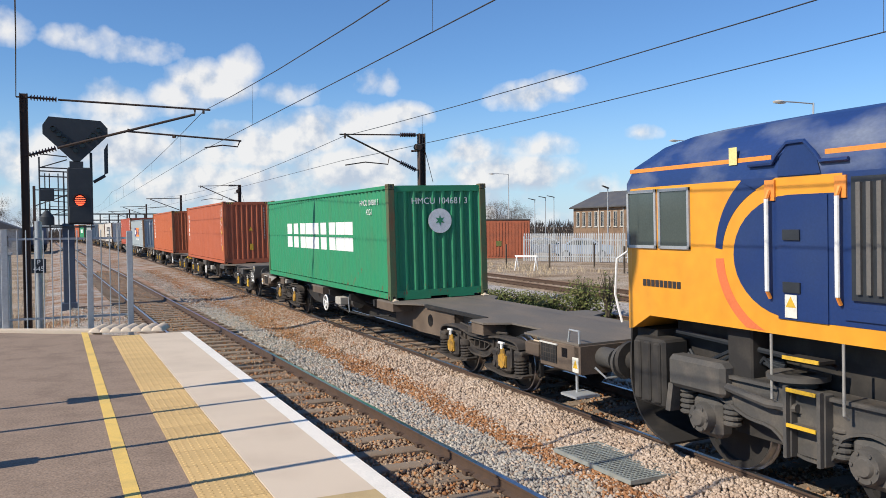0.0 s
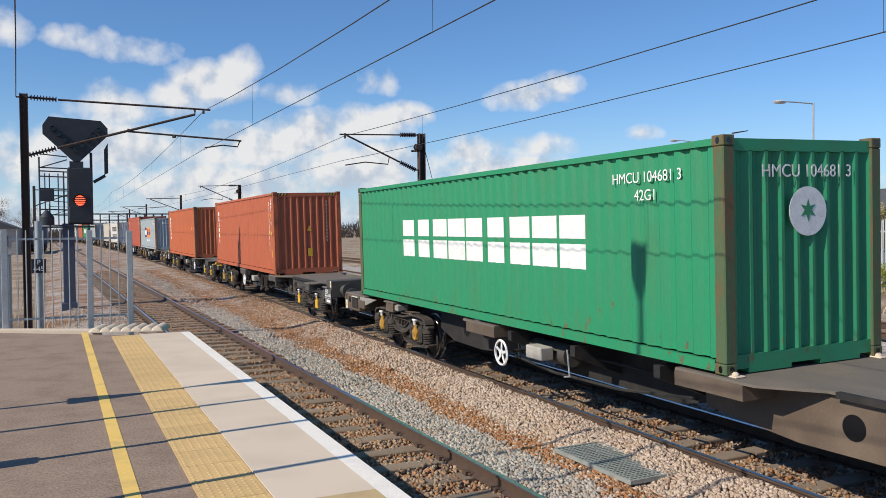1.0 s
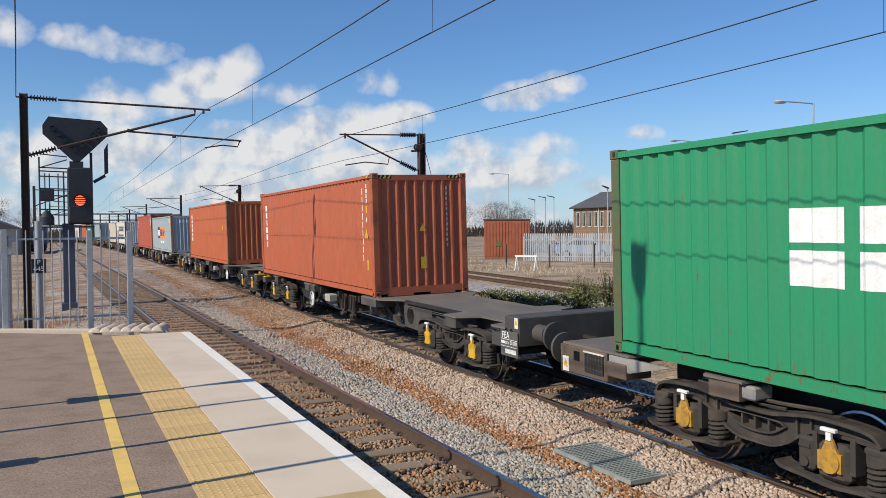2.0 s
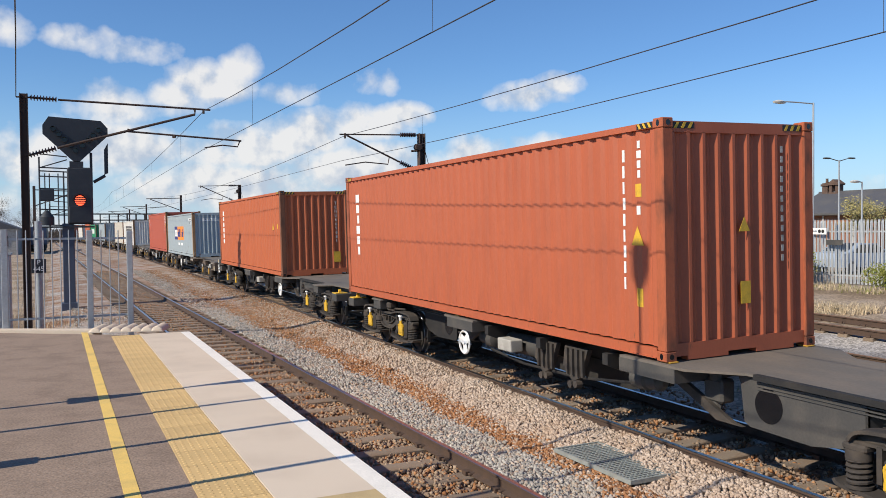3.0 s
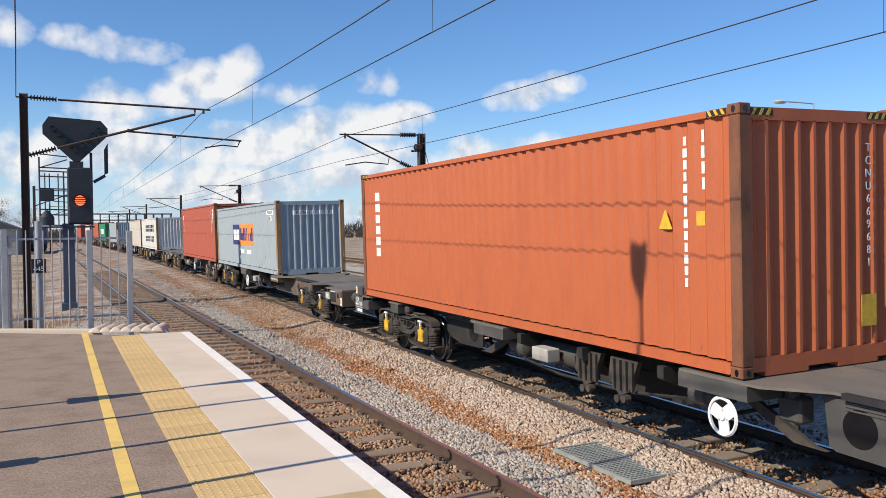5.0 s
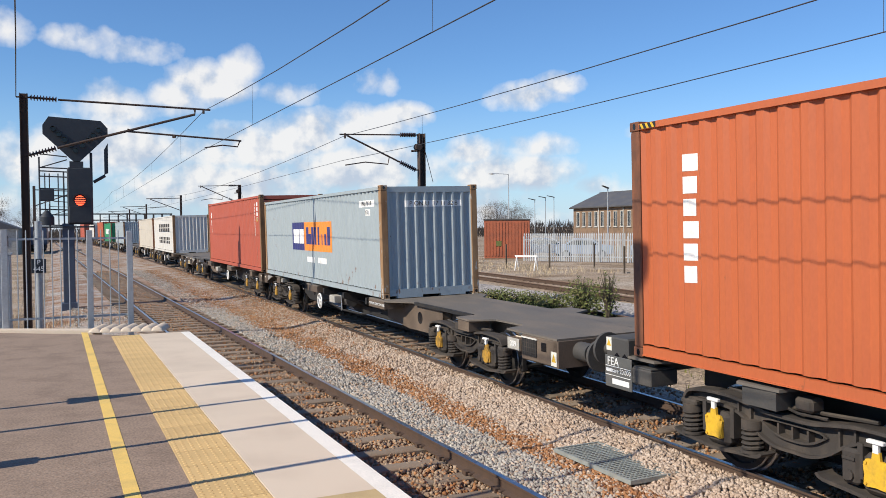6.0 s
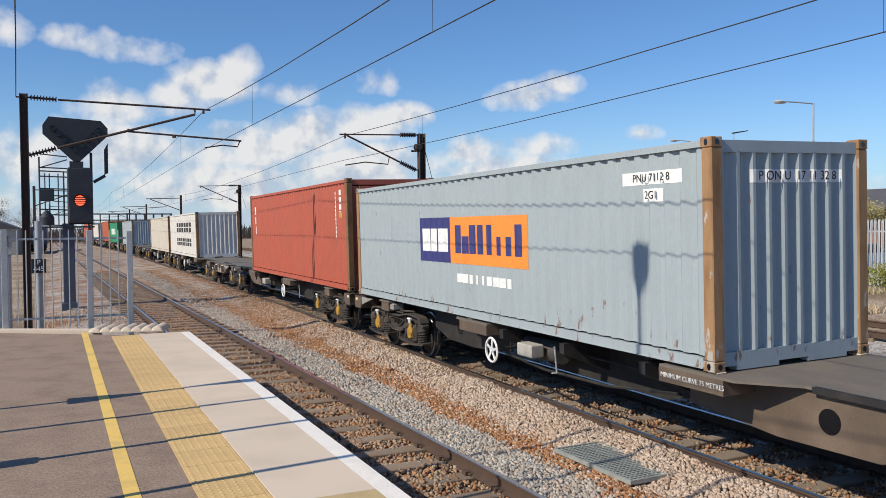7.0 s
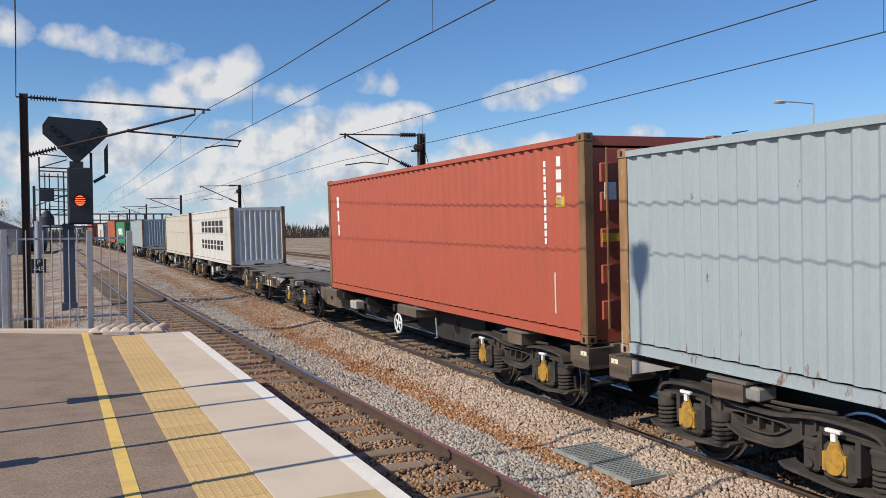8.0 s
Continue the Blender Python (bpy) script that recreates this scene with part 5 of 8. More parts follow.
    if cover:
        for y in (-m + 1.3, -m + 2.1):
            lv = Build().prism([(y - 0.3, 1.02), (y + 0.28, 1.02), (y + 0.34, 0.72), (y + 0.1, 0.52), (y - 0.1, 0.60)], "x", -1.06, -0.98)
            for k in range(4):
                lv.box(-1.1, -1.06, y - 0.22 + k * 0.13, y - 0.18 + k * 0.13, 0.62, 1.0)
            lv.cyl((-1.1, y - 0.02, 0.50), (-1.0, y - 0.02, 0.50), 0.055, n=8)
            lv.cyl((-1.1, y + 0.12, 0.48), (-1.0, y + 0.12, 0.48), 0.055, n=8)
            lv.out("spring_hanger", M["bogie"], root)
    hk = Build().tube([(-1.19, wheel_at - 1.9, 1.0), (-1.19, wheel_at - 1.95, 0.62), (-1.15, wheel_at - 1.75, 0.58)], 0.013, 6)
    if not cover:
        hk.out("lashing_hook", M["galv"], root)
    # handbrake wheel
    hw = Build()
    c = Vector((-1.235, wheel_at, 0.70))
    n = 28
    ring = [(c.y + math.cos(2 * math.pi * i / n), c.z + math.sin(2 * math.pi * i / n)) for i in range(n)]
    prof = [(-0.015, 0.185), (-0.02, 0.205), (0.0, 0.222), (0.02, 0.205), (0.015, 0.185)]
    vs, fs = [], []
    for t, r in prof:
        vs += [(c.x + t, c.y + math.cos(2 * math.pi * i / n) * r, c.z + math.sin(2 * math.pi * i / n) * r) for i in range(n)]
    k = len(prof)
    fs = [(a * n + i, a * n + (i + 1) % n, ((a + 1) % k) * n + (i + 1) % n, ((a + 1) % k) * n + i) for a in range(k) for i in range(n)]
    hw.add(vs, fs)
    sp = 5 if wheel_style == 0 else 3
    for i in range(sp):
        a = 2 * math.pi * i / sp + 0.4
        e = Vector((0, math.cos(a), math.sin(a)))
        t = Vector((0, -math.sin(a), math.cos(a))) * (0.022 if wheel_style == 0 else 0.075)
        p0, p1 = c + e * 0.02, c + e * 0.19
        hw.add([p0 - t, p0 + t, p1 + t, p1 - t] + [q + Vector((0.012, 0, 0)) for q in (p0 - t, p0 + t, p1 + t, p1 - t)],
               [(0, 1, 2, 3), (7, 6, 5, 4), (0, 4, 5, 1), (1, 5, 6, 2), (2, 6, 7, 3), (3, 7, 4, 0)])
    hw.rings(c, (-1, 0, 0), [(-0.02, 0.05), (0.02, 0.04)], 12)
    hw.out("handbrake_wheel", M["white_paint"], root, "white spoked handbrake wheel")
    Build().cyl((-1.22, wheel_at, 0.70), (-0.4, wheel_at, 0.72), 0.025, n=8).out("brake_spindle", M["steel_black"], root)
    if number:
        Build().box(-1.268, -1.262, -half - 2.34, -half - 1.97, 0.82, 1.0).out("number_panel", M["concrete"], root)
        letters(number, 0.10, M["white_paint"], root, Matrix.Translation((-1.27, -half - 2.15, 0.905)) @ FACE_LEFT)
    if note:
        letters(note, 0.06, M["white_paint"], root, Matrix.Translation((-1.273, -half + 4.2, Z - 0.115)) @ FACE_LEFT)
    return root


def loco():
    root = thing("diesel_locomotive", "yellow and blue diesel freight locomotive with a dusty black underframe", "locomotive")
    R = lambda v: -v                      # v: metres ahead of the rear face
    Ltot = 20.6
    Yb = M["loco_yellow"]
    W = 1.34
    # body shell: cross-section lofted along the length, pulled in over the cab end
    secs = []
    for v, w, z0, zc, top, inset in ((0.0, 1.22, 1.50, 3.22, 3.38, 0.0), (0.05, 1.30, 1.50, 3.28, 3.46, 0), (0.18, W, 1.52, 3.36, 3.62, 0), (0.5, W, 1.70, 3.37, 3.78, 0), (1.0, W, 1.70, 3.37, 3.88, 0), (2.2, W, 1.70, 3.37, 3.90, 0), (Ltot, W, 1.70, 3.37, 3.90, 0)):
        secs.append((v, w, z0, zc, top))
    low, up = Build(), Build()
    for v, w, z0, zc, top in secs:
        low.v += [(-w, R(v), z0), (-w, R(v), zc - 0.15), (w, R(v), zc - 0.15), (w, R(v), z0)]
        up.v += [(-w, R(v), zc - 0.15), (-w, R(v), zc), (-w * 0.955, R(v), zc + (top - zc) * 0.40), (-w * 0.80, R(v), zc + (top - zc) * 0.78), (-w * 0.45, R(v), top - 0.02), (0, R(v), top),
                 (w * 0.45, R(v), top - 0.02), (w * 0.80, R(v), zc + (top - zc) * 0.78), (w * 0.955, R(v), zc + (top - zc) * 0.40), (w, R(v), zc), (w, R(v), zc - 0.15)]
    for b, n in ((low, 4), (up, 11)):
        for j in range(len(secs) - 1):
            b.f += [(j * n + i, j * n + i + 1, (j + 1) * n + i + 1, (j + 1) * n + i) for i in range(n - 1)]
            if n == 4:
                b.f += [(j * n + 3, j * n, (j + 1) * n, (j + 1) * n + 3)]
        b.f += [tuple(range(n)), tuple(range((len(secs) - 1) * n, len(secs) * n))]
    low.out("body", Yb, root, "yellow body side")
    up.out("roof", M["loco_blue_roof"], root, "dusty blue roof", smooth=True)
    x = -W - 0.004

    def panel(name, pts, material, label="", d=0.0, parent=root):
        b = Build().prism([(R(v), z) for v, z in pts], "x", x - d, x - d + 0.006)
        return b.out(name, material, parent, label)
    # blue engine-room side with a rounded end, framed by arcs
    arc = lambda ra, rb, a0, a1, n=18: [(2.60 - ra * math.cos(radians(a0 + (a1 - a0) * i / n)), 2.46 + rb * math.sin(radians(a0 + (a1 - a0) * i / n))) for i in range(n + 1)]
    panel("side_panel", [(19.0, 1.90), (2.9, 1.86)] + arc(0.74, 0.59, -88, 88) + [(3.17, 3.05), (3.17, 3.23), (19.0, 3.23)], M["loco_blue"], "blue side panel")
    panel("blue_band", arc(1.0, 0.96, 4, 51) + arc(0.90, 0.74, 4, 62)[::-1], M["loco_blue"], "blue curved band")
    panel("blue_band", [(1.97, 3.21), (2.14, 3.11), (2.42, 3.222), (2.42, 3.228), (1.97, 3.228)], M["loco_blue"], "blue curved band")
    panel("red_band", arc(1.0, 0.90, -55, -3) + arc(0.88, 0.80, -68, -3)[::-1], M["loco_red"], "orange-red curved band")
    panel("cant_stripe", [(0.16, 3.40), (2.36, 3.40), (2.36, 3.445), (0.16, 3.445)], M["loco_orange"], "orange cant-rail line", -0.012)
    panel("cant_stripe", [(2.98, 3.40), (19.0, 3.40), (19.0, 3.445), (2.98, 3.445)], M["loco_orange"], "orange cant-rail line", -0.012)
    # cab windows
    for v0, v1 in ((0.12, 0.66), (0.70, 1.22)):
        fr = Build()
        z0, z1 = 2.50, 3.19
        for a, c_, e, g in ((v0, v1, z1 - 0.035, z1), (v0, v1, z0, z0 + 0.035), (v0, v0 + 0.035, z0, z1), (v1 - 0.035, v1, z0, z1)):
            fr.box(x - 0.02, x + 0.01, R(c_), R(a), e, g)
        f = fr.out("cab_window", M["galv"], root, "cab side window with a bright frame")
        Build().box(x - 0.008, x - 0.003, R(v1 - 0.03), R(v0 + 0.03), z0 + 0.03, z1 - 0.03).out("pane", M["cab_glass"], f)
    # cab door with handrails
    d = panel("door", [(2.45, 1.86), (3.02, 1.86), (3.02, 3.04), (2.45, 3.04)], M["loco_blue"], "blue cab door with a rounded top", 0.012)
    panel("door_head", [(2.45, 3.23), (2.95, 3.23), (2.90, 3.40), (2.78, 3.52), (2.58, 3.52), (2.48, 3.40)], M["loco_blue"], "blue rounded door head", 0.012)
    ar = [(2.1, 3.36), (2.40, 3.36), (2.46, 3.44), (2.58, 3.54), (2.78, 3.54), (2.90, 3.42), (2.96, 3.34), (3.25, 3.34)]
    Build().tube([(x - 0.02, R(v), z) for v, z in ar], 0.022, 6).out("rain_gutter", M["loco_blue"], root)
    for v in (2.36, 3.16):
        h = Build().tube([(x - 0.06, R(v), 2.12), (x - 0.06, R(v), 3.02)], 0.022, 8)
        h.out("handrail", M["white_paint"], root, "white handrail")
        q = Build().box(x - 0.02, x, R(v) - 0.06, R(v) + 0.06, 3.0, 3.2).tube([(x - 0.06, R(v), 3.02), (x - 0.02, R(v), 3.1)], 0.02, 6).tube([(x - 0.06, R(v), 2.12), (x - 0.02, R(v), 2.05)], 0.02, 6)
        q.out("handrail_bracket", M["loco_orange"], root)
    for z in (2.62, 2.12):
        Build().box(x - 0.03, x - 0.01, R(2.72), R(2.52), z, z + 0.1).out("door_handle", M["signal_black"], d)
    Build().box(x - 0.024, x - 0.019, R(2.68), R(2.54), 1.88, 2.10).out("warning_label", M["label_white"], root, "white and yellow warning label")
    Build().prism([(R(2.67), 1.98), (R(2.55), 1.98), (R(2.61), 2.085)], "x", x - 0.026, x - 0.0245).out("warning_mark", M["axle_yellow"], root)
    Build().box(x - 0.006, x - 0.001, R(1.93), R(1.82), 3.38, 3.56).out("warning_label", M["label_yellow"], root, "yellow warning label")
    b = Build()
    for i in range(9):
        b.soft(x - 0.003, x, R(1.02 - 0.075 * i) - 0.03, R(1.02 - 0.075 * i) + 0.03, 2.05 + (0.0 if i % 3 else 0.0), 2.13, 0.001)
    b.out("brand_mark", M["loco_text"], root, "dark plain lettering bar")
    # radiator grille
    g = Build().box(x - 0.03, x, R(6.4), R(3.28), 2.10, 3.18)
    gr = g.out("grille_frame", M["signal_black"], root)
    for i in range(30):
        yy = R(3.36 + 0.1 * i)
        Build().box(x - 0.06, x - 0.03, yy - 0.03, yy + 0.012, 2.16, 3.13).out("slat", M["loco_slat"], gr)
    panel("lower_strip", [(3.2, 1.92), (19, 1.92), (19, 2.02), (3.2, 2.02)], M["loco_blue"], "blue lower rail", 0.02)
    # end face handrail, plough and underframe
    Build().tube([(-1.28, 0.12, 1.55), (-1.32, 0.2, 1.9), (-1.30, 0.18, 2.35), (-1.22, 0.05, 2.45)], 0.016, 6).out("end_handrail", M["white_paint"], root)
    b = Build().box(-0.92, 0.92, R(19.5), R(0.5), 1.45, 1.70)
    b.box(-0.9, 0.9, R(19.5), R(0.3), 1.1, 1.46)
    b.soft(-1.2, -0.9, R(1.95), R(1.6), 1.05, 1.70, 0.02)
    b.out("underframe", M["loco_black"], root, "black underframe")
    b = Build()
    blade = smooth_line([(0.04, 1.50), (0.08, 1.0), (0.05, 0.72), (-0.08, 0.45), (-0.32, 0.26), (-0.62, 0.17)], 4)
    sweep_flange(b, blade, -1.18, 1.18, -0.03)
    b.box(-1.15, 1.15, -0.40, -0.02, 1.15, 1.50)
    b.out("plough", M["loco_black"], root, "dusty black plough and buffer beam")
    b = Build().soft(-1.32, -0.95, R(0.72), R(0.16), 0.62, 1.42, 0.03)
    for i in range(3):
        b.soft(-1.35, -1.3, R(0.66 - 0.18 * i), R(0.54 - 0.18 * i), 0.66, 1.38, 0.02)
    b.out("sandbox", M["loco_black"], root)
    b = Build()
    for i in range(6):
        b.tube([(-1.0 - 0.03 * i, R(0.8), 1.3 - 0.04 * i), (-1.05, R(1.0 + 0.1 * i), 1.15 - 0.05 * i), (-1.08, R(1.5 + 0.1 * i), 1.38), (-1.0, R(2.2), 1.36 - 0.04 * i)], 0.022, 6)
    b.tube([(-1.1, R(0.7), 1.52), (-1.1, R(2.9), 1.42)], 0.03, 6)
    b.out("hoses", M["signal_black"], root, "black air hoses and pipes")
    for s in (-1, 1):
        bf = Build().cyl((s * 0.87, 0.05, 0.98), (s * 0.87, 0.45, 0.98), 0.13, n=14)
        bf.cyl((s * 0.87, 0.45, 0.98), (s * 0.87, 0.52, 0.98), 0.25, n=20)
        bf.out("buffer", M["loco_black"], root, smooth=True)
    # three-axle bogies
    for centre in (3.35, 17.0):
        bg = new("bogie")
        bg.parent = root
        bg.matrix_basis = Matrix.Translation((0, R(centre), 0))
        for s in (-1, 1):
            f = Build()
            x0, x1 = sorted((s * 1.02, s * 1.22))
            under = smooth_line([(2.50, 0.90), (2.0, 0.92), (1.72, 0.86), (1.42, 0.76), (1.1, 0.72), (0.82, 0.54), (0.45, 0.54), (0.30, 0.80), (0.0, 0.90), (-0.30, 0.80), (-0.45, 0.54), (-0.82, 0.54), (-1.1, 0.72), (-1.42, 0.76), (-1.72, 0.86), (-2.0, 0.92), (-2.50, 0.90)], 3)
            for (ya, za), (yc, zc_) in zip(under, under[1:]):
                f.prism([(ya, za), (yc, zc_), (yc, 1.17), (ya, 1.17)], "x", x0, x1)
            sweep_flange(f, [(-2.52, 1.17), (2.52, 1.17)], *sorted((s * 1.0, s * 1.27)), 0.035)
            sweep_flange(f, [(a_, c_ + 0.02) for a_, c_ in reversed(under)], *sorted((s * 1.0, s * 1.25)), 0.03)
            f.out("side_frame", M["loco_bogie"], bg, "dusty grey bogie frame", smooth=True)
            for e in (-1, 1):
                q = Build().soft(*sorted((s * 1.10, s * 1.36)), *sorted((e * 1.66, e * 2.54)), 0.92, 1.29, 0.05)
                q.prism([(e * 2.54, 0.95), (e * 2.46, 0.95), (e * 2.52, 0.62), (e * 2.60, 0.62)], "x", *sorted((s * 1.2, s * 1.34)))
                q.out("equaliser_box", M["loco_bogie"], bg, "dusty grey end box", smooth=True)
                r_ = Build().tube([(s * 1.29, e * 1.66, 1.05), (s * 1.30, e * 1.1, 0.98), (s * 1.28, e * 0.75, 1.0)], 0.045, 8)
                r_.out("traction_rod", M["loco_bogie"], bg, smooth=True)
            bx = Build().soft(*sorted((s * 1.2, s * 1.33)), 0.40, 0.46, 0.52, 1.2, 0.01).soft(*sorted((s * 1.2, s * 1.33)), 0.79, 0.85, 0.52, 1.2, 0.01).box(*sorted((s * 1.2, s * 1.24)), 0.46, 0.79, 0.55, 1.15)
            bx.out("step_backing", M["loco_bogie"], bg)
            for ax in (-2.06, 0.0, 2.06):
                a = Build().soft(*sorted((s * 1.0, s * 1.24)), ax - 0.22, ax + 0.22, 0.42, 0.86, 0.06)
                a.cyl((s * 1.24, ax, 0.64), (s * 1.33, ax, 0.64), 0.17, 0.15, n=20)
                a.cyl((s * 1.33, ax, 0.64), (s * 1.36, ax, 0.64), 0.10, 0.08, n=14)
                for k in range(6):
                    ca, sa = math.cos(k * 1.047) * 0.125, math.sin(k * 1.047) * 0.125
                    a.cyl((s * 1.325, ax + ca, 0.64 + sa), (s * 1.345, ax + ca, 0.64 + sa), 0.018, n=6)
                a.out("axlebox", M["loco_bogie"], bg, smooth=True)
                for d in (-0.34, 0.34):
                    sp = Build()
                    pr = []
                    for i in range(5):
                        pr += [(i * 0.06, 0.07), (i * 0.06 + 0.02, 0.1), (i * 0.06 + 0.04, 0.1), (i * 0.06 + 0.058, 0.07)]
                    sp.rings((s * 1.16, ax + d, 0.60), (0, 0, 1), pr, 12)
                    sp.out("coil_spring", M["loco_bogie"], bg)
            st = Build()
            sx = s * 1.33
            for yy in (0.43, 0.82):
                st.box(*sorted((sx + s * 0.004, sx + s * 0.05)), yy - 0.02, yy + 0.02, 0.52, 1.22)
            st.out("step_frame", M["loco_bogie"], bg)
            for z in (0.85, 1.19):
                t = Build().box(*sorted((s * 1.2, s * 1.38)), 0.455, 0.795, z - 0.02, z)
                t.out("step", M["loco_bogie"], bg)
                Build().box(*sorted((s * 1.375, s * 1.39)), 0.455, 0.795, z - 0.018, z + 0.018).out("step_edge", M["axle_yellow"], bg, "yellow step edge")
            c = Build().cyl((s * 1.1, 0.9, 0.95), (s * 1.1, 0.9, 1.3), 0.22, 0.16, n=16).cyl((s * 1.1, 0.9, 1.25), (s * 1.1, 0.9, 1.3), 0.3, n=16)
            c.out("secondary_spring", M["loco_bogie"], bg, smooth=True)
            hs = Build()
            for i in range(4):
                hs.tube([(s * 1.27, -0.3 - 0.15 * i, 1.35), (s * 1.32, -0.35 - 0.15 * i, 0.95 + 0.04 * i), (s * 1.3, -0.8 - 0.1 * i, 0.86), (s * 1.27, -1.5, 0.80 - 0.05 * i)], 0.02, 6)
            hs.out("brake_hose", M["signal_black"], bg)
        Build().box(-1.0, 1.0, -2.4, 2.4, 0.5, 0.9).out("bogie_frame", M["loco_black"], bg)
        for ax in (-2.06, 0.0, 2.06):
            wheelset(bg, ax, 0.53)
    for z in (1.5,):
        t = Build().box(-1.36, -1.15, R(2.92), R(2.50), z - 0.03, z)
        t.out("cab_step", M["loco_black"], root)
        Build().box(-1.372, -1.36, R(2.92), R(2.50), z - 0.025, z + 0.012).out("step_edge", M["axle_yellow"], root, "yellow step edge")
    for v in (2.36, 3.18):
        Build().tube([(-1.36, R(v), 1.70), (-1.36, R(v), 1.06), (-1.30, R(v), 1.02)], 0.014, 8).out("step_rail", M["box_grey"], root)
    Build().soft(-1.2, 1.2, R(13.2), R(7.2), 0.35, 1.45, 0.05).out("fuel_tank", M["loco_black"], root)
    rf = Build().soft(-0.7, 0.7, R(12), R(4.2), 3.88, 4.02, 0.05)
    rf.out("roof_vent", M["loco_black"], root)
    return root


def train():
    M["loco_yellow"] = mat("loco_yellow_paint", (0.76, 0.32, 0.028), 0.4, dirt=(0.55, 0.25, 0.035), amount=0.35, scale=1.6, fine=4)
    M["loco_blue"] = mat("loco_blue_paint", (0.013, 0.036, 0.135), 0.4, dirt=(0.03, 0.055, 0.13), amount=0.4, scale=1.6)
    M["loco_blue_roof"] = mat("loco_roof_paint", (0.016, 0.045, 0.165), 0.45, dirt=(0.17, 0.20, 0.27), amount=0.95, scale=1.2, fine=25, stretch=(0.8, 1, 2))
    M["loco_orange"] = mat("orange_line", (0.80, 0.28, 0.05), 0.5, amount=0.2)
    M["loco_red"] = mat("orange_red_band", (0.72, 0.17, 0.06), 0.45, amount=0.2)
    M["loco_black"] = mat("loco_grime", (0.022, 0.020, 0.019), 0.8, dirt=(0.075, 0.064, 0.053), amount=0.6, scale=3, fine=40)
    M["loco_bogie"] = mat("loco_bogie_dust", (0.070, 0.066, 0.062), 0.8, dirt=(0.15, 0.128, 0.105), amount=0.6, scale=4, fine=40)
    M["loco_slat"] = mat("grille_slat", (0.13, 0.12, 0.11), 0.6, amount=0.4)
    M["loco_text"] = mat("dark_lettering", (0.035, 0.03, 0.03), 0.6)
    M["label_yellow"] = mat("pale_yellow_label", (0.75, 0.66, 0.28), 0.5, amount=0.3, scale=9)
    M["cab_glass"] = mat("cab_glass", (0.06, 0.08, 0.075), 0.06, spec=0.9, amount=0.2)
    rust = mat("rusty_post", (0.22, 0.12, 0.055), 0.75, dirt=(0.10, 0.055, 0.03), amount=0.8, scale=6, fine=40, stretch=(1, 1, 0.4))
    rust_green = mat("rusty_green_post", (0.075, 0.12, 0.055), 0.7, dirt=(0.17, 0.075, 0.035), amount=1.0, scale=5, fine=40, stretch=(1, 1, 0.35))
    rust_pale = mat("rusty_pale_post", (0.33, 0.19, 0.09), 0.75, dirt=(0.17, 0.075, 0.03), amount=0.9, scale=5, fine=40, stretch=(1, 1, 0.3), rust=((0.42, 0.40, 0.36), 0.58))
    red_post = mat("scuffed_red_post", (0.40, 0.10, 0.038), 0.65, dirt=(0.12, 0.05, 0.03), amount=0.8, scale=6, stretch=(1, 1, 0.4))
    rust_dark = mat("dark_rusty_post", (0.20, 0.075, 0.035), 0.7, dirt=(0.07, 0.035, 0.025), amount=0.7, scale=6, stretch=(1, 1, 0.4))
    green = container_paint("green_container_paint", (0.022, 0.255, 0.115), (0.05, 0.20, 0.09), 0.5, 0.665)
    red1 = container_paint("brown_red_container_paint", (0.44, 0.110, 0.046), (0.36, 0.090, 0.04), 0.6)
    red2 = container_paint("orange_red_container_paint", (0.47, 0.118, 0.040), (0.39, 0.095, 0.036), 0.6)
    red3 = container_paint("faded_red_container_paint", (0.42, 0.092, 0.052), (0.35, 0.085, 0.05), 0.6)
    grey = container_paint("pale_grey_blue_container_paint", (0.335, 0.385, 0.405), (0.285, 0.33, 0.345), 0.5, 0.66)
    white = container_paint("offwhite_container_paint", (0.62, 0.60, 0.56), (0.45, 0.42, 0.37), 0.5)
    cream = container_paint("cream_container_paint", (0.55, 0.50, 0.42), (0.42, 0.37, 0.30), 0.5)
    wp = M["white_paint"]
    blue = mat("dark_blue_panel", (0.035, 0.040, 0.17), 0.55, amount=0.3)
    orange = mat("orange_panel", (0.85, 0.27, 0.04), 0.55, amount=0.3)

    MOVING.append((loco(), 8.22))
    wag = lambda *a, s0, **k: MOVING.append((wagon(*a, **k), s0))
    wag("brown-grey dusty container flat wagon with an empty leading deck", M["wagon_brown"], True, True, 2.05, False, s0=19.78, steps=True, half=6.97)
    wag("dark grey container flat wagon with yellow axlebox covers", M["wagon_grey"], True, False, 2.5, True, s0=41.15, half=6.85, wheel_style=1)
    wag("dark grey container flat wagon with an empty leading deck", M["wagon_grey"], False, True, -2.76, True, s0=60.65, half=6.85, wheel_style=1)
    wag("brown dusty container flat wagon with a numbered end panel", M["wagon_brown"], True, False, 2.11, False, s0=81.96, half=6.97, number="009", note="MINIMUM CURVE 75 METRES")
    wag("dusty container flat wagon coupled close behind another", M["wagon_brown"], False, True, -2.17, False, s0=101.08, loaded=-1, half=6.97)
    wag("brown dusty container flat wagon", M["wagon_brown"], True, False, 2.1, False, s0=122.05, half=6.97)
    wag("brown dusty container flat wagon", M["wagon_brown"], False, True, -2.1, False, s0=141.3, loaded=-1, half=6.97)
    for i in range(5):
        MOVING.append((copy_thing(MOVING[6 + i % 2][0], Matrix()), 165.1 + (i // 2) * 40.0 + (i % 2) * 19.3))

    def box(c, front, z=1.14):
        MOVING.append((c, front + 6.096, z))
        return c
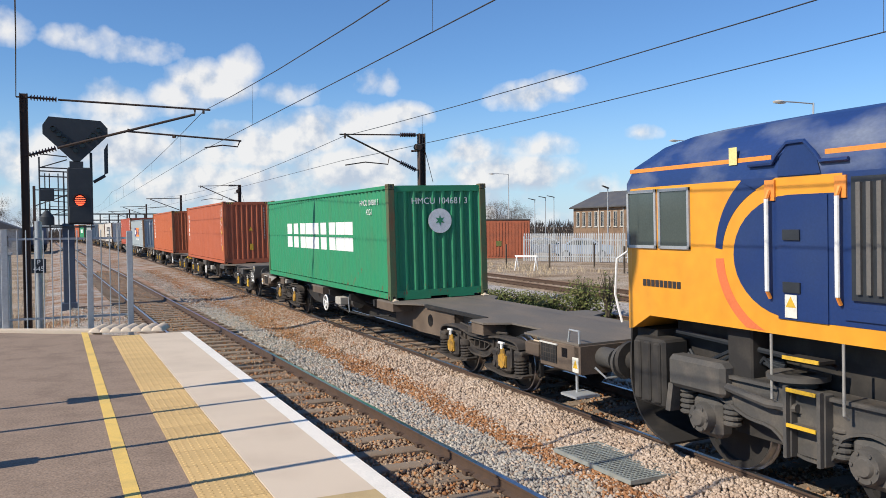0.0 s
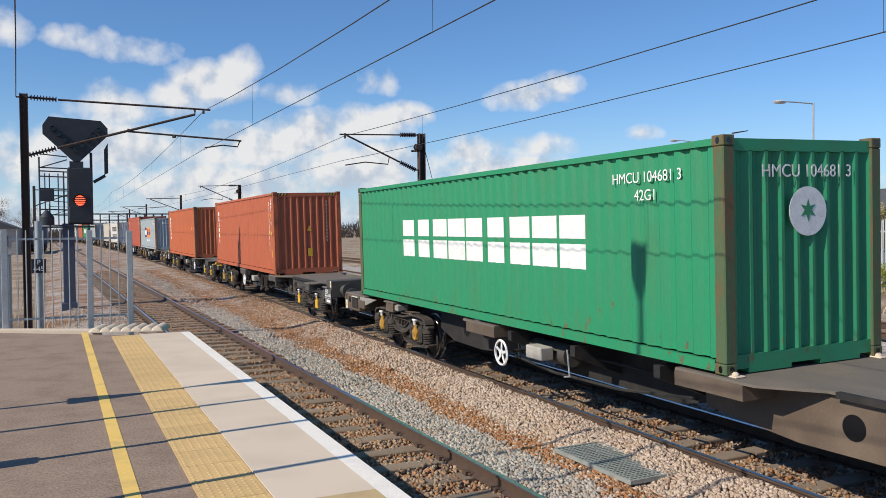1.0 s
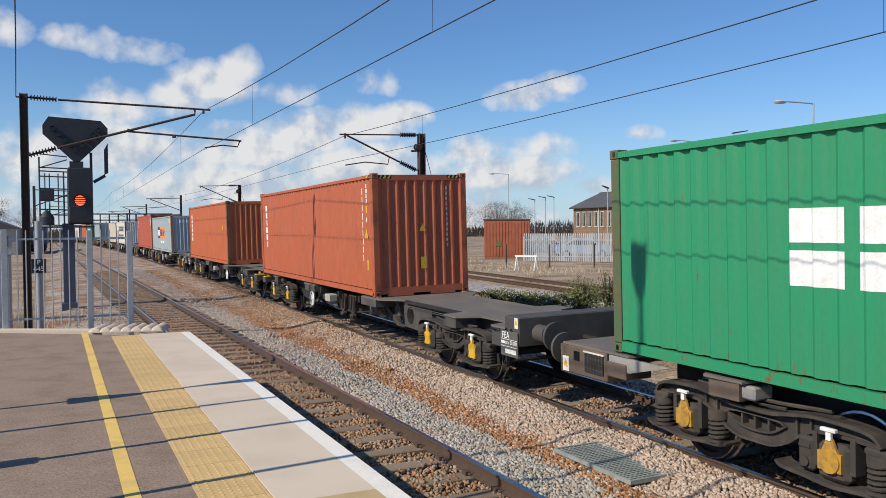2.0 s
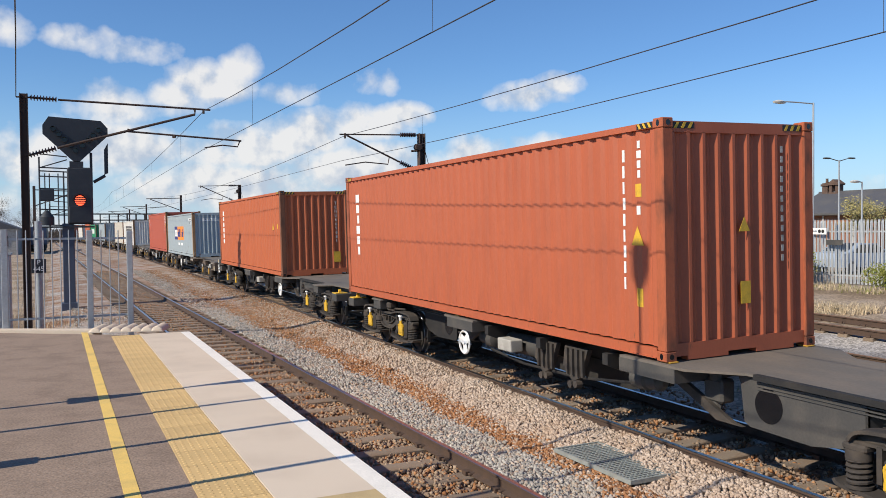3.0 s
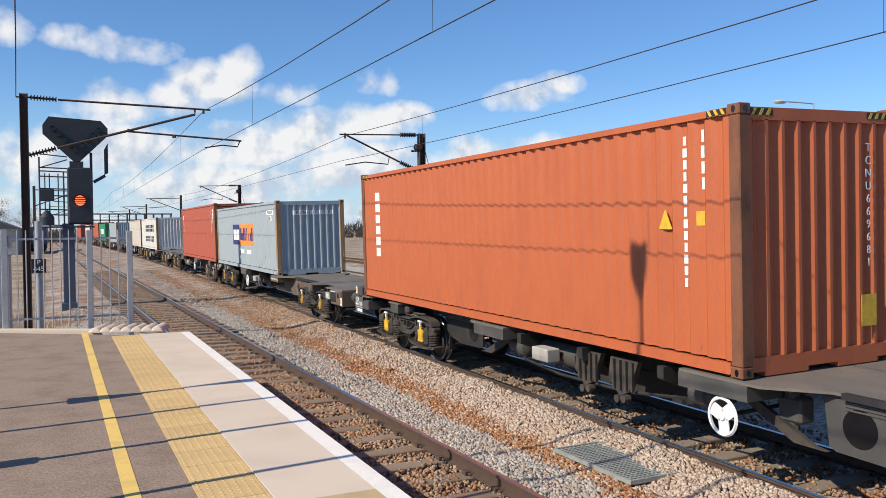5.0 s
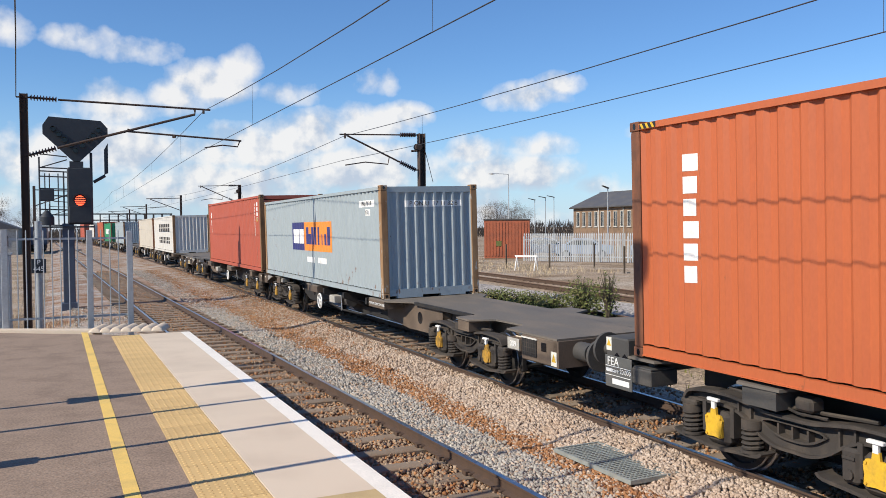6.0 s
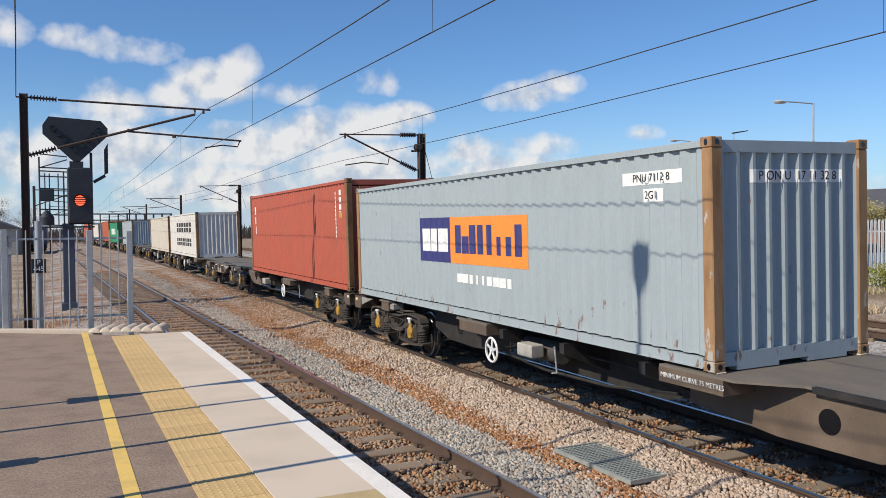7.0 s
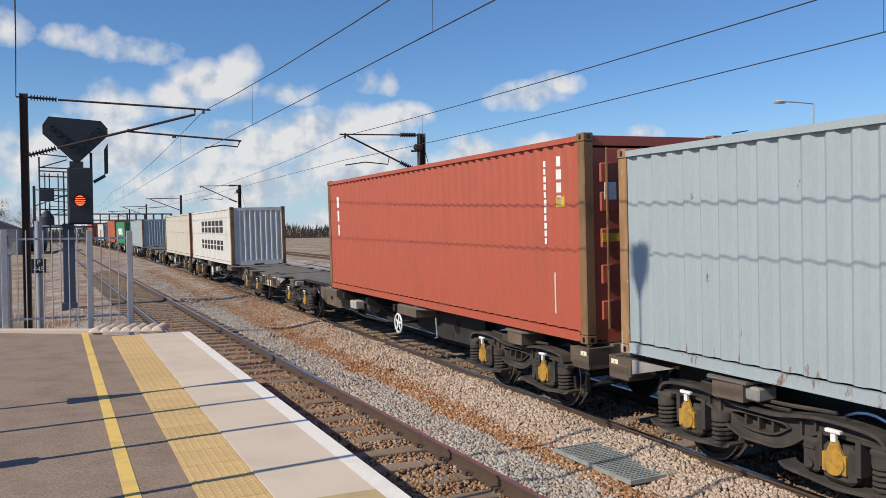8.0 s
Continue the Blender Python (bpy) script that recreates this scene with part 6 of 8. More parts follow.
    g = box(container("green corrugated steel container with bold white block marks", 2.591, green, rust_green), 16.79)
    # white block marks along the side, far end to near end
    block_marks(g, -3.53, 3.34, 1.03, 1.78, 9, wp, 0.13)
    code_on_side(g, "HMCU 104681 3", -4.77, 2.21, 0.14)
    code_on_side(g, "42G1", -4.77, 1.99, 0.14)
    code_on_end(g, "HMCU 104681 3", 2.2, 2.591, 0.15, None, 0.05)
    disc = Build()
    zs = [(0.29 * math.cos(a), 1.75 + 0.28 * math.sin(a)) for a in np.linspace(0, 2 * math.pi, 28, endpoint=False)]
    disc.prism([(p[0] + 0.04, p[1]) for p in zs], "y", -6.078, -6.074)
    disc = disc.out("round_emblem", wp, g, "white round emblem")
    star = Build().prism([(0.04 + (0.13 if i % 2 == 0 else 0.055) * math.sin(math.pi * i / 6), 1.76 + (0.13 if i % 2 == 0 else 0.055) * math.cos(math.pi * i / 6)) for i in range(12)], "y", -6.081, -6.079)
    star.out("emblem_star", green, disc, "green star")
    o1 = box(container("rust-red corrugated container with upright white marks", 2.896, red1, red_post), 38.2)
    bars_on_side(o1, 5.27, 0.94, 2.47, 6, 0.26, wp)
    bars_on_side(o1, -5.3, 0.8, 2.6, 9, 0.09, wp)
    for z0_, z1_ in ((1.98, 2.14), (0.62, 0.85)):
        on_side(Build(), -5.66, -5.50, z0_, z1_).out("warning_label", M["axle_yellow"], o1, "orange-yellow warning label")
    tri = lambda o, y, z: Build().prism([(y - 0.12, z), (y + 0.12, z), (y, z + 0.24)], "x", -1.2045, -1.2015).out("warning_triangle", M["axle_yellow"], o, "yellow warning triangle")
    tri(o1, -5.58, 1.38)
    on_side(Build(), -5.64, -5.52, 1.76, 1.87).out("label_patch", wp, o1, "white label")
    bars_on_side(o1, -5.62, 2.2, 2.68, 4, 0.08, wp)
    Build().box(-0.02, 0.14, -6.0755, -6.0715, 0.62, 0.90).out("yellow_placard", M["axle_yellow"], o1, "yellow label on the end")
    Build().prism([(-0.04, 1.52), (0.14, 1.52), (0.05, 1.70)], "y", -6.0755, -6.0715).out("warning_triangle", M["axle_yellow"], o1, "yellow warning triangle on the end")
    for i in range(12):
        Build().box(0.67, 0.71, -6.0745, -6.0715, 2.50 - 0.125 * i, 2.58 - 0.125 * i).out("code_mark", M["concrete"], o1, "small white code mark")
    o2 = box(container("orange-red corrugated container with upright white marks", 2.896, red2, rust_dark), 57.61)
    bars_on_side(o2, 5.1, 0.94, 2.46, 6, 0.24, wp)
    bars_on_side(o2, -5.2, 0.9, 2.65, 13, 0.07, wp)
    bars_on_side(o2, -5.5, 2.0, 2.7, 4, 0.07, wp)
    Build().box(0.60, 0.84, -6.082, -6.075, 0.42, 0.78).out("yellow_placard", M["axle_yellow"], o2, "yellow placard on the end")
    for i, ch in enumerate("TCNU669681"):
        letters(ch, 0.10, wp, o2, Matrix.Translation((0.72, -6.0825, 2.45 - 0.145 * i)) @ FACE_BACK)
    tri(o2, -4.90, 1.58)
    on_side(Build(), -5.52, -5.40, 1.62, 1.78).out("warning_label", M["axle_yellow"], o2, "yellow label")
    hazard = mat("black_hazard_paint", (0.02, 0.02, 0.02), 0.6)
    for o in (o1, o2):
        for sy in (-1, 1):
            hp = Build().box(-1.2225, -1.2195, *sorted((sy * 5.92, sy * 5.62)), 2.796, 2.862).out("hazard_patch", hazard, o, "black and yellow hazard stripes")
            for k in range(3):
                a = min(sy * 5.92, sy * 5.62) + 0.02 + 0.095 * k
                Build().prism([(a, 2.798), (a + 0.04, 2.798), (a + 0.08, 2.860), (a + 0.04, 2.860)], "x", -1.225, -1.223).out("stripe", M["axle_yellow"], hp)
        for sx in (-1, 1):
            hp = Build().box(*sorted((sx * 1.05, sx * 0.72)), -6.0695, -6.0665, 2.775, 2.85).out("hazard_patch", hazard, o, "black and yellow hazard stripes")
            for k in range(3):
                a = min(sx * 1.05, sx * 0.72) + 0.02 + 0.105 * k
                Build().prism([(a, 2.777), (a + 0.045, 2.777), (a + 0.085, 2.848), (a + 0.045, 2.848)], "y", -6.072, -6.070).out("stripe", M["axle_yellow"], hp)
    p = box(container("pale grey-blue container with blue and orange panels and rusty posts", 2.591, grey, rust_pale), 78.87)
    on_side(Build(), 0.72, 2.22, 0.96, 1.81).out("brand_panel", blue, p, "dark blue panel")
    on_side(Build(), -2.09, 0.72, 0.96, 1.81).out("brand_panel", orange, p, "orange panel")
    for a, c in ((2.05, 1.72), (1.66, 1.36), (1.26, 0.9)):
        on_side(Build(), c, a, 1.16, 1.60, 0.007).out("brand_mark", wp, p, "white block mark")
    for i in range(8):
        a = 0.55 - i * 0.315
        hi = 1.66 if i in (0, 2, 3, 4, 7) else 1.46
        on_side(Build(), a - 0.21, a, 1.15, hi, 0.007).out("brand_mark", blue, p, "blue block mark")
    for i in range(9):
        on_side(Build(), 0.45 - i * 0.23 - 0.15, 0.45 - i * 0.23, 0.62, 0.78, 0.005).out("brand_mark", wp, p, "small white mark")
    code_on_side(p, "PNU 7112 8", -5.05, 2.2, 0.10, wp, 1.1)
    code_on_side(p, "2G1", -5.05, 1.99, 0.10, wp, 0.36)
    code_on_end(p, "P ON U  17 11 32 8", 2.16, 2.591, 0.11, wp, 0.1)
    o3 = box(container("faded red corrugated container with panelled doors", 2.896, red3, rust, doors=True), 91.82)
    bars_on_side(o3, 5.3, 1.39, 2.49, 3, 0.14, wp)
    bars_on_side(o3, -5.05, 1.35, 2.6, 11, 0.08, wp)
    bars_on_side(o3, -5.4, 1.9, 2.65, 4, 0.08, wp)
    on_side(Build(), -5.55, -5.35, 1.9, 2.05).out("warning_label", M["axle_yellow"], o3, "yellow label")
    on_side(Build(), -5.30, -5.20, 0.35, 0.95).out("faded_patch", cream, o3, "faded tape strip")
    for i in range(2):
        Build().soft(0.05 + 0.0 + i * 0.26 - 0.95, 0.05 + i * 0.26 - 0.75, -6.112, -6.104, 1.98, 2.22, 0.003).out("brand_mark", wp, o3, "plain white mark on the door")
    Build().soft(-0.95, -0.45, -6.112, -6.104, 1.40, 1.52, 0.003).out("warning_label", M["axle_yellow"], o3, "yellow strip on the door")
    m1 = box(container("white corrugated container with dark block marks and a grey end", 2.591, white, rust), 118.95)
    dark = M["loco_text"]
    block_marks(m1, -4.1, 2.6, 1.45, 2.03, 6, dark, 0.22)
    block_marks(m1, -4.0, 2.6, 0.62, 1.08, 7, dark, 0.26)
    box(container("cream corrugated steel container with rusty posts", 2.591, cream, rust_dark), 132.0)
    box(container("pale blue-white corrugated steel container", 2.591, grey, rust), 162.0)
    g2 = box(container("green corrugated container with white marks", 2.591, green, rust), 181.6)
    block_marks(g2, -3.0, 3.4, 1.02, 1.78, 4, wp, 0.3, False)
    box(container("rust-red corrugated steel container far back", 2.896, red1, rust_dark), 196.0)
    box(container("white corrugated steel container far back", 2.591, white, rust_dark), 216.5)
    box(container("faded red corrugated steel container far back", 2.896, red3, rust_dark), 241.5)


def motions():
    times = [0.25 * i for i in range(33)]
    for ob, s0, *lift in MOVING:
        up = Matrix.Translation((0, 0, lift[0] if lift else 0.0))
        walk(ob, [(t, on_track(s0 - run(t)) @ up) for t in times])
    steps = [i / 30 for i in range(241)]
    for ws, y, r in WHEELS[:34]:
        walk(ws, [(t, Matrix.Translation((0, y, r)) @ Matrix.Rotation(run(t) / r, 4, "X")) for t in steps])


# ================= trackside pieces =================
def stone_mat(name, cols, drift, amount):
    m = bpy.data.materials.new(name)
    m.use_nodes = True
    nt = m.node_tree
    N, L = nt.nodes.new, nt.links.new
    b = nt.nodes["Principled BSDF"]
    b.inputs["Roughness"].default_value = 0.9
    b.inputs["Specular IOR Level"].default_value = 0.25
    g, cr, no, mix = N("ShaderNodeNewGeometry"), N("ShaderNodeValToRGB"), N("ShaderNodeTexNoise"), N("ShaderNodeMixRGB")
    el = cr.color_ramp.elements
    el[0].color, el[1].color = (*cols[0], 1), (*cols[-1], 1)
    for i, c in enumerate(cols[1:-1]):
        el.new((i + 1) / (len(cols) - 1)).color = (*c, 1)
    L(g.outputs["Random Per Island"], cr.inputs[0])
    L(g.outputs["Position"], no.inputs["Vector"])
    no.inputs["Scale"].default_value, no.inputs["Detail"].default_value = 1.3, 4
    mr = N("ShaderNodeMapRange")
    mr.inputs[1].default_value, mr.inputs[2].default_value, mr.inputs[4].default_value = 0.45, 0.7, amount
    L(no.outputs[0], mr.inputs[0])
    L(mr.outputs[0], mix.inputs[0])
    L(cr.outputs[0], mix.inputs[1])
    mix.inputs[2].default_value = (*drift, 1)
    L(mix.outputs[0], b.inputs["Base Color"])
    return m


def scatter_stones(name, pts, size, material, label):
    """Angular ballast stones: shaken cubes at the given places."""
    n = len(pts)
    rng = np.random.default_rng(len(name) * 7 + n)
    cube = np.array([(x, y, z) for z in (-1, 1) for x, y in ((-1, -1), (1, -1), (1, 1), (-1, 1))], float)
    v = cube[None] * (0.55 + 0.55 * rng.random((n, 8, 3)))
    v *= (size * (0.6 + 0.8 * rng.random((n, 1, 1)))) * np.array([1.0, 0.8, 0.62]) * 0.5
    q = rng.normal(size=(n, 4))
    q /= np.linalg.norm(q, axis=1, keepdims=True)
    w, x, y, z = q.T
    R = np.stack([np.stack([1 - 2 * (y * y + z * z), 2 * (x * y - z * w), 2 * (x * z + y * w)], -1),
                  np.stack([2 * (x * y + z * w), 1 - 2 * (x * x + z * z), 2 * (y * z - x * w)], -1),
                  np.stack([2 * (x * z - y * w), 2 * (y * z + x * w), 1 - 2 * (x * x + y * y)], -1)], -2)
    v = np.einsum("nij,nkj->nki", R, v) + np.asarray(pts)[:, None, :]
    f = np.array([(3, 2, 1, 0), (4, 5, 6, 7), (0, 1, 5, 4), (1, 2, 6, 5), (2, 3, 7, 6), (3, 0, 4, 7)])
    faces = (f[None] + 8 * np.arange(n)[:, None, None]).reshape(-1)
    me = bpy.data.meshes.new(name)
    me.vertices.add(n * 8)
    me.vertices.foreach_set("co", v.reshape(-1))
    me.loops.add(len(faces))
    me.loops.foreach_set("vertex_index", faces.astype(np.int32))
    me.polygons.add(n * 6)
    me.polygons.foreach_set("loop_start", np.arange(0, len(faces), 4, dtype=np.int32))
    me.update(calc_edges=True)
    me.validate()
    me.materials.append(material)
    return tagged(new(name, me), label, "ballast", kind="stuff")


def ballast_stones():
    rng = np.random.default_rng(5)
    grey = stone_mat("grey_stone", [(0.19, 0.18, 0.165), (0.36, 0.34, 0.31), (0.50, 0.47, 0.43), (0.30, 0.275, 0.245)], (0.38, 0.31, 0.24), 0.4)
    pink = stone_mat("pinkish_stone", [(0.26, 0.20, 0.155), (0.49, 0.385, 0.305), (0.60, 0.49, 0.40), (0.38, 0.285, 0.22)], (0.38, 0.245, 0.155), 0.5)
    rust = stone_mat("rust_stained_stone", [(0.23, 0.105, 0.045), (0.38, 0.18, 0.078), (0.46, 0.25, 0.125), (0.30, 0.15, 0.08)], (0.22, 0.10, 0.05), 0.5)
    brown = stone_mat("brown_stone", [(0.17, 0.12, 0.085), (0.32, 0.225, 0.155), (0.43, 0.32, 0.225), (0.24, 0.165, 0.115)], (0.25, 0.17, 0.115), 0.6)
    bag = {"grey": [], "pink": [], "rust": [], "brown": []}

    def lay(n, x0, x1, y0, y1, z, kind):
        x, y = x0 + (x1 - x0) * rng.random(n), y0 + (y1 - y0) * rng.random(n)
        for a, b in zip(x, y):
            sh = -0.02 * max(0, b - 8)
            a2 = a + sh * max(0.0, min(1.0, (6.3 - a) / 2.0))
            heap = 0.105 * max(0.0, min(1.0, (a - 5.75) / 0.65)) * (a < 6.74) + 0.035 * (a < 4.75)
            zz = z + (heap if kind == "six" else 0) + 0.03 * rng.random() + (0.045 * noise.noise((a2 * 1.6, b * 1.1, 0)))
            if kind == "six":
                u = (a - 4.45) / 2.35 + 0.10 * noise.noise((a2 * 1.5, b * 0.7, 3.0)) + 0.10 * (rng.random() - 0.5)
                far = min(1.0, max(0.0, (b - 16) / 14))
                r = rng.random()
                k = "grey" if u < 0.32 else "rust" if u < 0.56 + 0.08 * noise.noise((0, b * 0.9, 5.0)) else "pink"
                if k == "rust" and r < 0.25:
                    k = "pink"
                if k == "grey" and r < 0.2:
                    k = "pink"
                if far > rng.random() * 1.2 and u > 0.25:
                    k = "brown" if r < 0.55 else "rust"
            else:
                k = kind if rng.random() < 0.7 else ("rust" if kind == "brown" else "brown")
            bag[k].append((a2, b, zz))
    lay(34000, 4.40, 6.85, 5.0, 14.0, -0.205, "six")
    lay(28000, 4.40, 6.85, 14.0, 30.0, -0.205, "six")
    lay(8000, 4.40, 6.85, 30.0, 62.0, -0.205, "six")
    lay(12000, 2.2, 4.22, 5.0, 16.0, -0.2, "brown")
    lay(5000, 2.2, 4.1, 16.0, 34.0, -0.2, "brown")
    lay(4500, 2.3, 3.9, 34.0, 62.0, -0.2, "brown")
    lay(3800, 6.95, 8.4, 4.0, 16.0, -0.195, "brown")
    lay(2500, 6.95, 8.4, 16.0, 40.0, -0.195, "brown")
    lay(3500, 0.3, 2.25, 17.5, 34.0, -0.25, "grey")
    lay(2500, 8.5, 9.9, 4.0, 30.0, -0.28, "brown")
    for k, mtl, lab in (("grey", grey, "grey crushed ballast stones"), ("pink", pink, "pinkish crushed ballast stones"), ("rust", rust, "rust-stained ballast stones"), ("brown", brown, "brown dirty ballast stones")):
        scatter_stones("ballast_stones_" + k, bag[k], 0.044, mtl, lab)


def sleepers(root, centre, y0, y1, top, lean, step=0.68, length=2.5):
    me = Build().soft(-length / 2, length / 2, -0.125, 0.125, -0.13, 0.0, 0.012).mesh("sleeper", M["sleeper"])
    chair = Build().soft(-0.10, 0.10, -0.09, 0.09, 0.0, 0.035, 0.01).box(-0.13, -0.08, -0.05, 0.05, 0.0, 0.05).box(0.08, 0.13, -0.05, 0.05, 0.0, 0.05).mesh("rail_chair", M["rail_side"])
    y, rng = y0, random.Random(3)
    while y < y1:
        s = new("sleeper", me)
        s.parent = root
        s.matrix_basis = Matrix.Translation((centre(y) + rng.uniform(-0.02, 0.02), y, top - 0.157)) @ Matrix.Rotation(rng.uniform(-0.01, 0.01), 4, "Z") @ Matrix.Rotation(-lean, 4, "Y")
        if y < 32:
            for d in (-0.7525, 0.7525):
                c = new("rail_chair", chair)
                c.parent = s
                c.matrix_basis = Matrix.Translation((d, 0, 0.001))
        y += step


def drain_cover():
    root = thing("grating_cover", "grey-green metal grating cover lying on the ballast", "grating", Matrix.Translation((5.56, 7.26, -0.115)) @ Matrix.Rotation(0.03, 4, "Z"))
    mt = mat("grating_metal", (0.36, 0.39, 0.37), 0.6, metal=0.3, dirt=(0.16, 0.15, 0.12), amount=0.5, scale=5)
    W, L = 0.70, 1.52
    b = Build().box(0, W, 0, 0.03, -0.03, 0.02).box(0, W, L - 0.03, L, -0.03, 0.02).box(0, 0.03, 0.03, L - 0.03, -0.03, 0.02).box(W - 0.03, W, 0.03, L - 0.03, -0.03, 0.02)
    b.out("frame", mt, root)
    Build().box(0.03, W - 0.03, 0.03, L - 0.03, -0.03, -0.012).out("tray", M["rail_rust"], root)
    bar = Build().box(0.03, W - 0.03, -0.012, 0.012, -0.012, 0.014).mesh("bar", mt)
    for i in range(1, 24):
        o = new("bar", bar)
        o.parent, o.matrix_basis = root, Matrix.Translation((0, 0.03 + (L - 0.06) * i / 24, 0))
    cross = Build().box(-0.006, 0.006, 0.03, L - 0.03, -0.012, 0.010).mesh("cross_bar", mt)
    for i in range(1, 10):
        o = new("cross_bar", cross)
        o.parent, o.matrix_basis = root, Matrix.Translation((0.03 + (W - 0.06) * i / 10, 0, 0))


def shadow_columns():
    """Unseen slim columns added left of view so their shadows cross the platform."""
    k = 0.135 / 0.9908
    for y_at, H, kind in ((9.60, 3.42, 1), (8.50, 6.4, 0), (7.31, 8.33, 2), (5.97, 6.4, 0)):
        x = -1.35
        y = y_at - k * (0.5 - x)
        root = thing("platform_column", "unseen slim dark column added to cast a platform shadow", "column", Matrix.Translation((x, y, 0.905)), "columns on the platform")
        Build().cyl((0, 0, 0), (0, 0, H - 0.905), 0.034, n=10).cyl((0, 0, 0), (0, 0, 0.03), 0.12, n=12).out("post", M["mast"], root, smooth=True)
        if kind == 2:
            h = H - 0.905
            Build().prism([(-0.03, h - 0.62), (0.03, h - 0.62), (0.15, h - 0.30), (0.16, h), (-0.16, h), (-0.15, h - 0.30)], "x", -0.06, 0.06).out("lantern", M["signal_black"], root, "dark tapered lantern head")
            # invented box, only there to thicken the shadow near the foot
            Build().soft(-0.08, 0.08, -0.10, 0.10, 0.45, 0.75, 0.02).out("switch_box", M["signal_black"], root)
        if kind == 1:
            h = H - 0.905
            Build().prism([(-0.02, h - 0.5), (0.02, h - 0.5), (0.1, h), (-0.1, h)], "x", -0.1, 0.1).out("lantern", M["signal_black"], root, "dark tapered lantern head")
            # invented taper that gives this column's shadow its wide blot
            Build().prism([(-0.16, 0.98), (0.16, 0.98), (0.03, 1.6), (-0.03, 1.6)], "x", -0.06, 0.06).out("loudspeaker", M["signal_black"], root, "dark tapered piece added for its shadow")


# ================= yard on the far side =================
GZ = 0.38


def palisade(p, q, height, step, label, z=GZ, tall_pales=True):
    root = thing("palisade_fence", label, "fence")
    p, q = Vector(p), Vector(q)
    d = (q - p)
    L = d.length
    m = Matrix.Translation((p.x, p.y, z)) @ Matrix.Rotation(math.atan2(d.y, d.x), 4, "Z")
    root.matrix_basis = m
    w = step * 0.29
    pale = Build()
    pale.prism([(-w, 0), (w, 0), (w, height - 0.12), (w * 0.55, height), (0, height - 0.09), (-w * 0.55, height), (-w, height - 0.12)], "y", -0.006, 0.006)
    pale.box(-0.008, 0.008, -0.03, -0.006, 0.05, height - 0.14)
    me = pale.mesh("pale", M["palisade"])
    n = int(L / step)
    for i in range(n):
        o = new("pale", me)
        o.parent = root
        o.matrix_basis = Matrix.Translation((step * (i + 0.5), 0.03, 0.03)) @ Matrix.Rotation(0.02 * math.sin(i * 12.9), 4, "Y")
    for zz in (0.35, height - 0.45):
        Build().box(0, L, 0.038, 0.088, zz - 0.03, zz + 0.03).out("rail", M["palisade"], root)
    k = 0.0
    while k < L:
        Build().box(k - 0.04, k + 0.04, 0.09, 0.16, 0, height - 0.2).out("post", M["palisade"], root)
        k += 2.75
    return root


def leaves(rng, n, centre, radii, size, flat=0.0):
    """Leaf blades scattered in an uneven clump: a quad each."""
    b = Build()
    c = Vector(centre)
    for _ in range(n):
        while True:
            p = Vector((rng.uniform(-1, 1), rng.uniform(-1, 1), rng.uniform(-1, 1)))
            if p.length < 1:
                break
        p = p * (0.45 + 0.55 * p.length)
        lump = 1 + 0.35 * noise.noise(p * 2.2 + c * 0.37)
        q = c + Vector((p.x * radii[0], p.y * radii[1], p.z * radii[2])) * lump
        if q.z < GZ - 0.35:
            continue
        a = Vector((rng.gauss(0, 1), rng.gauss(0, 1), rng.gauss(0, 0.7))).normalized()
        s = a.orthogonal().normalized() * size * rng.uniform(0.25, 0.5)
        l = a * size * rng.uniform(0.6, 1.3)
        b.add([q - l * 0.5, q + s, q + l * 0.5, q - s], [(0, 1, 2, 3)])
    return b


def shrub(centre, radii, n, size, leaf, label, seed, stems=14):
    rng = random.Random(seed)
    root = thing("shrub", label, "shrub", Matrix.Translation((centre[0], centre[1], centre[2])))
    b = Build()
    for _ in range(stems):
        a = rng.uniform(0, 6.28)
        r = rng.uniform(0.2, 0.9)
        top = (math.cos(a) * radii[0] * r, math.sin(a) * radii[1] * r, radii[2] * rng.uniform(1.0, 2.1))
        mid = (top[0] * 0.4, top[1] * 0.4, top[2] * 0.55)
        b.cyl((top[0] * 0.1, top[1] * 0.1, -0.1), mid, 0.02, 0.013, 5).cyl(mid, top, 0.013, 0.004, 5)
    b.out("branchwork", M["bark"], root)
    crown = leaves(rng, n, (0, 0, radii[2]), radii, size)
    crown.out("foliage", leaf, root)
    return root


def grass(name, patches, n, height, material, label, seed, z=GZ):
    rng = random.Random(seed)
    b = Build()
    for _ in range(n):
        x0, x1, y0, y1, zz, hh = rng.choice(patches)
        x, y = rng.uniform(x0, x1), rng.uniform(y0, y1)
        if noise.noise((x * 0.8, y * 0.8, seed)) + 0.5 * noise.noise((x * 2.6, y * 2.6, seed)) < rng.uniform(-0.1, 0.35):
            continue
        h = hh * rng.uniform(0.35, 1.1)
        a = rng.uniform(0, 6.28)
        w = 0.004 + 0.005 * rng.random()
        dx, dy = math.cos(a) * w, math.sin(a) * w
        lx, ly = rng.gauss(0, 0.3) * h, rng.gauss(0, 0.3) * h
        b.add([(x - dx, y - dy, zz), (x + dx, y + dy, zz), (x + lx * 0.4 + dx * 0.6, y + ly * 0.4 + dy * 0.6, zz + h * 0.6), (x + lx, y + ly, zz + h * 0.95), (x + lx * 0.4 - dx * 0.6, y + ly * 0.4 - dy * 0.6, zz + h * 0.6)], [(0, 1, 2, 3, 4)])
    b.out(name, material, None, label, kind="stuff", category="grass")


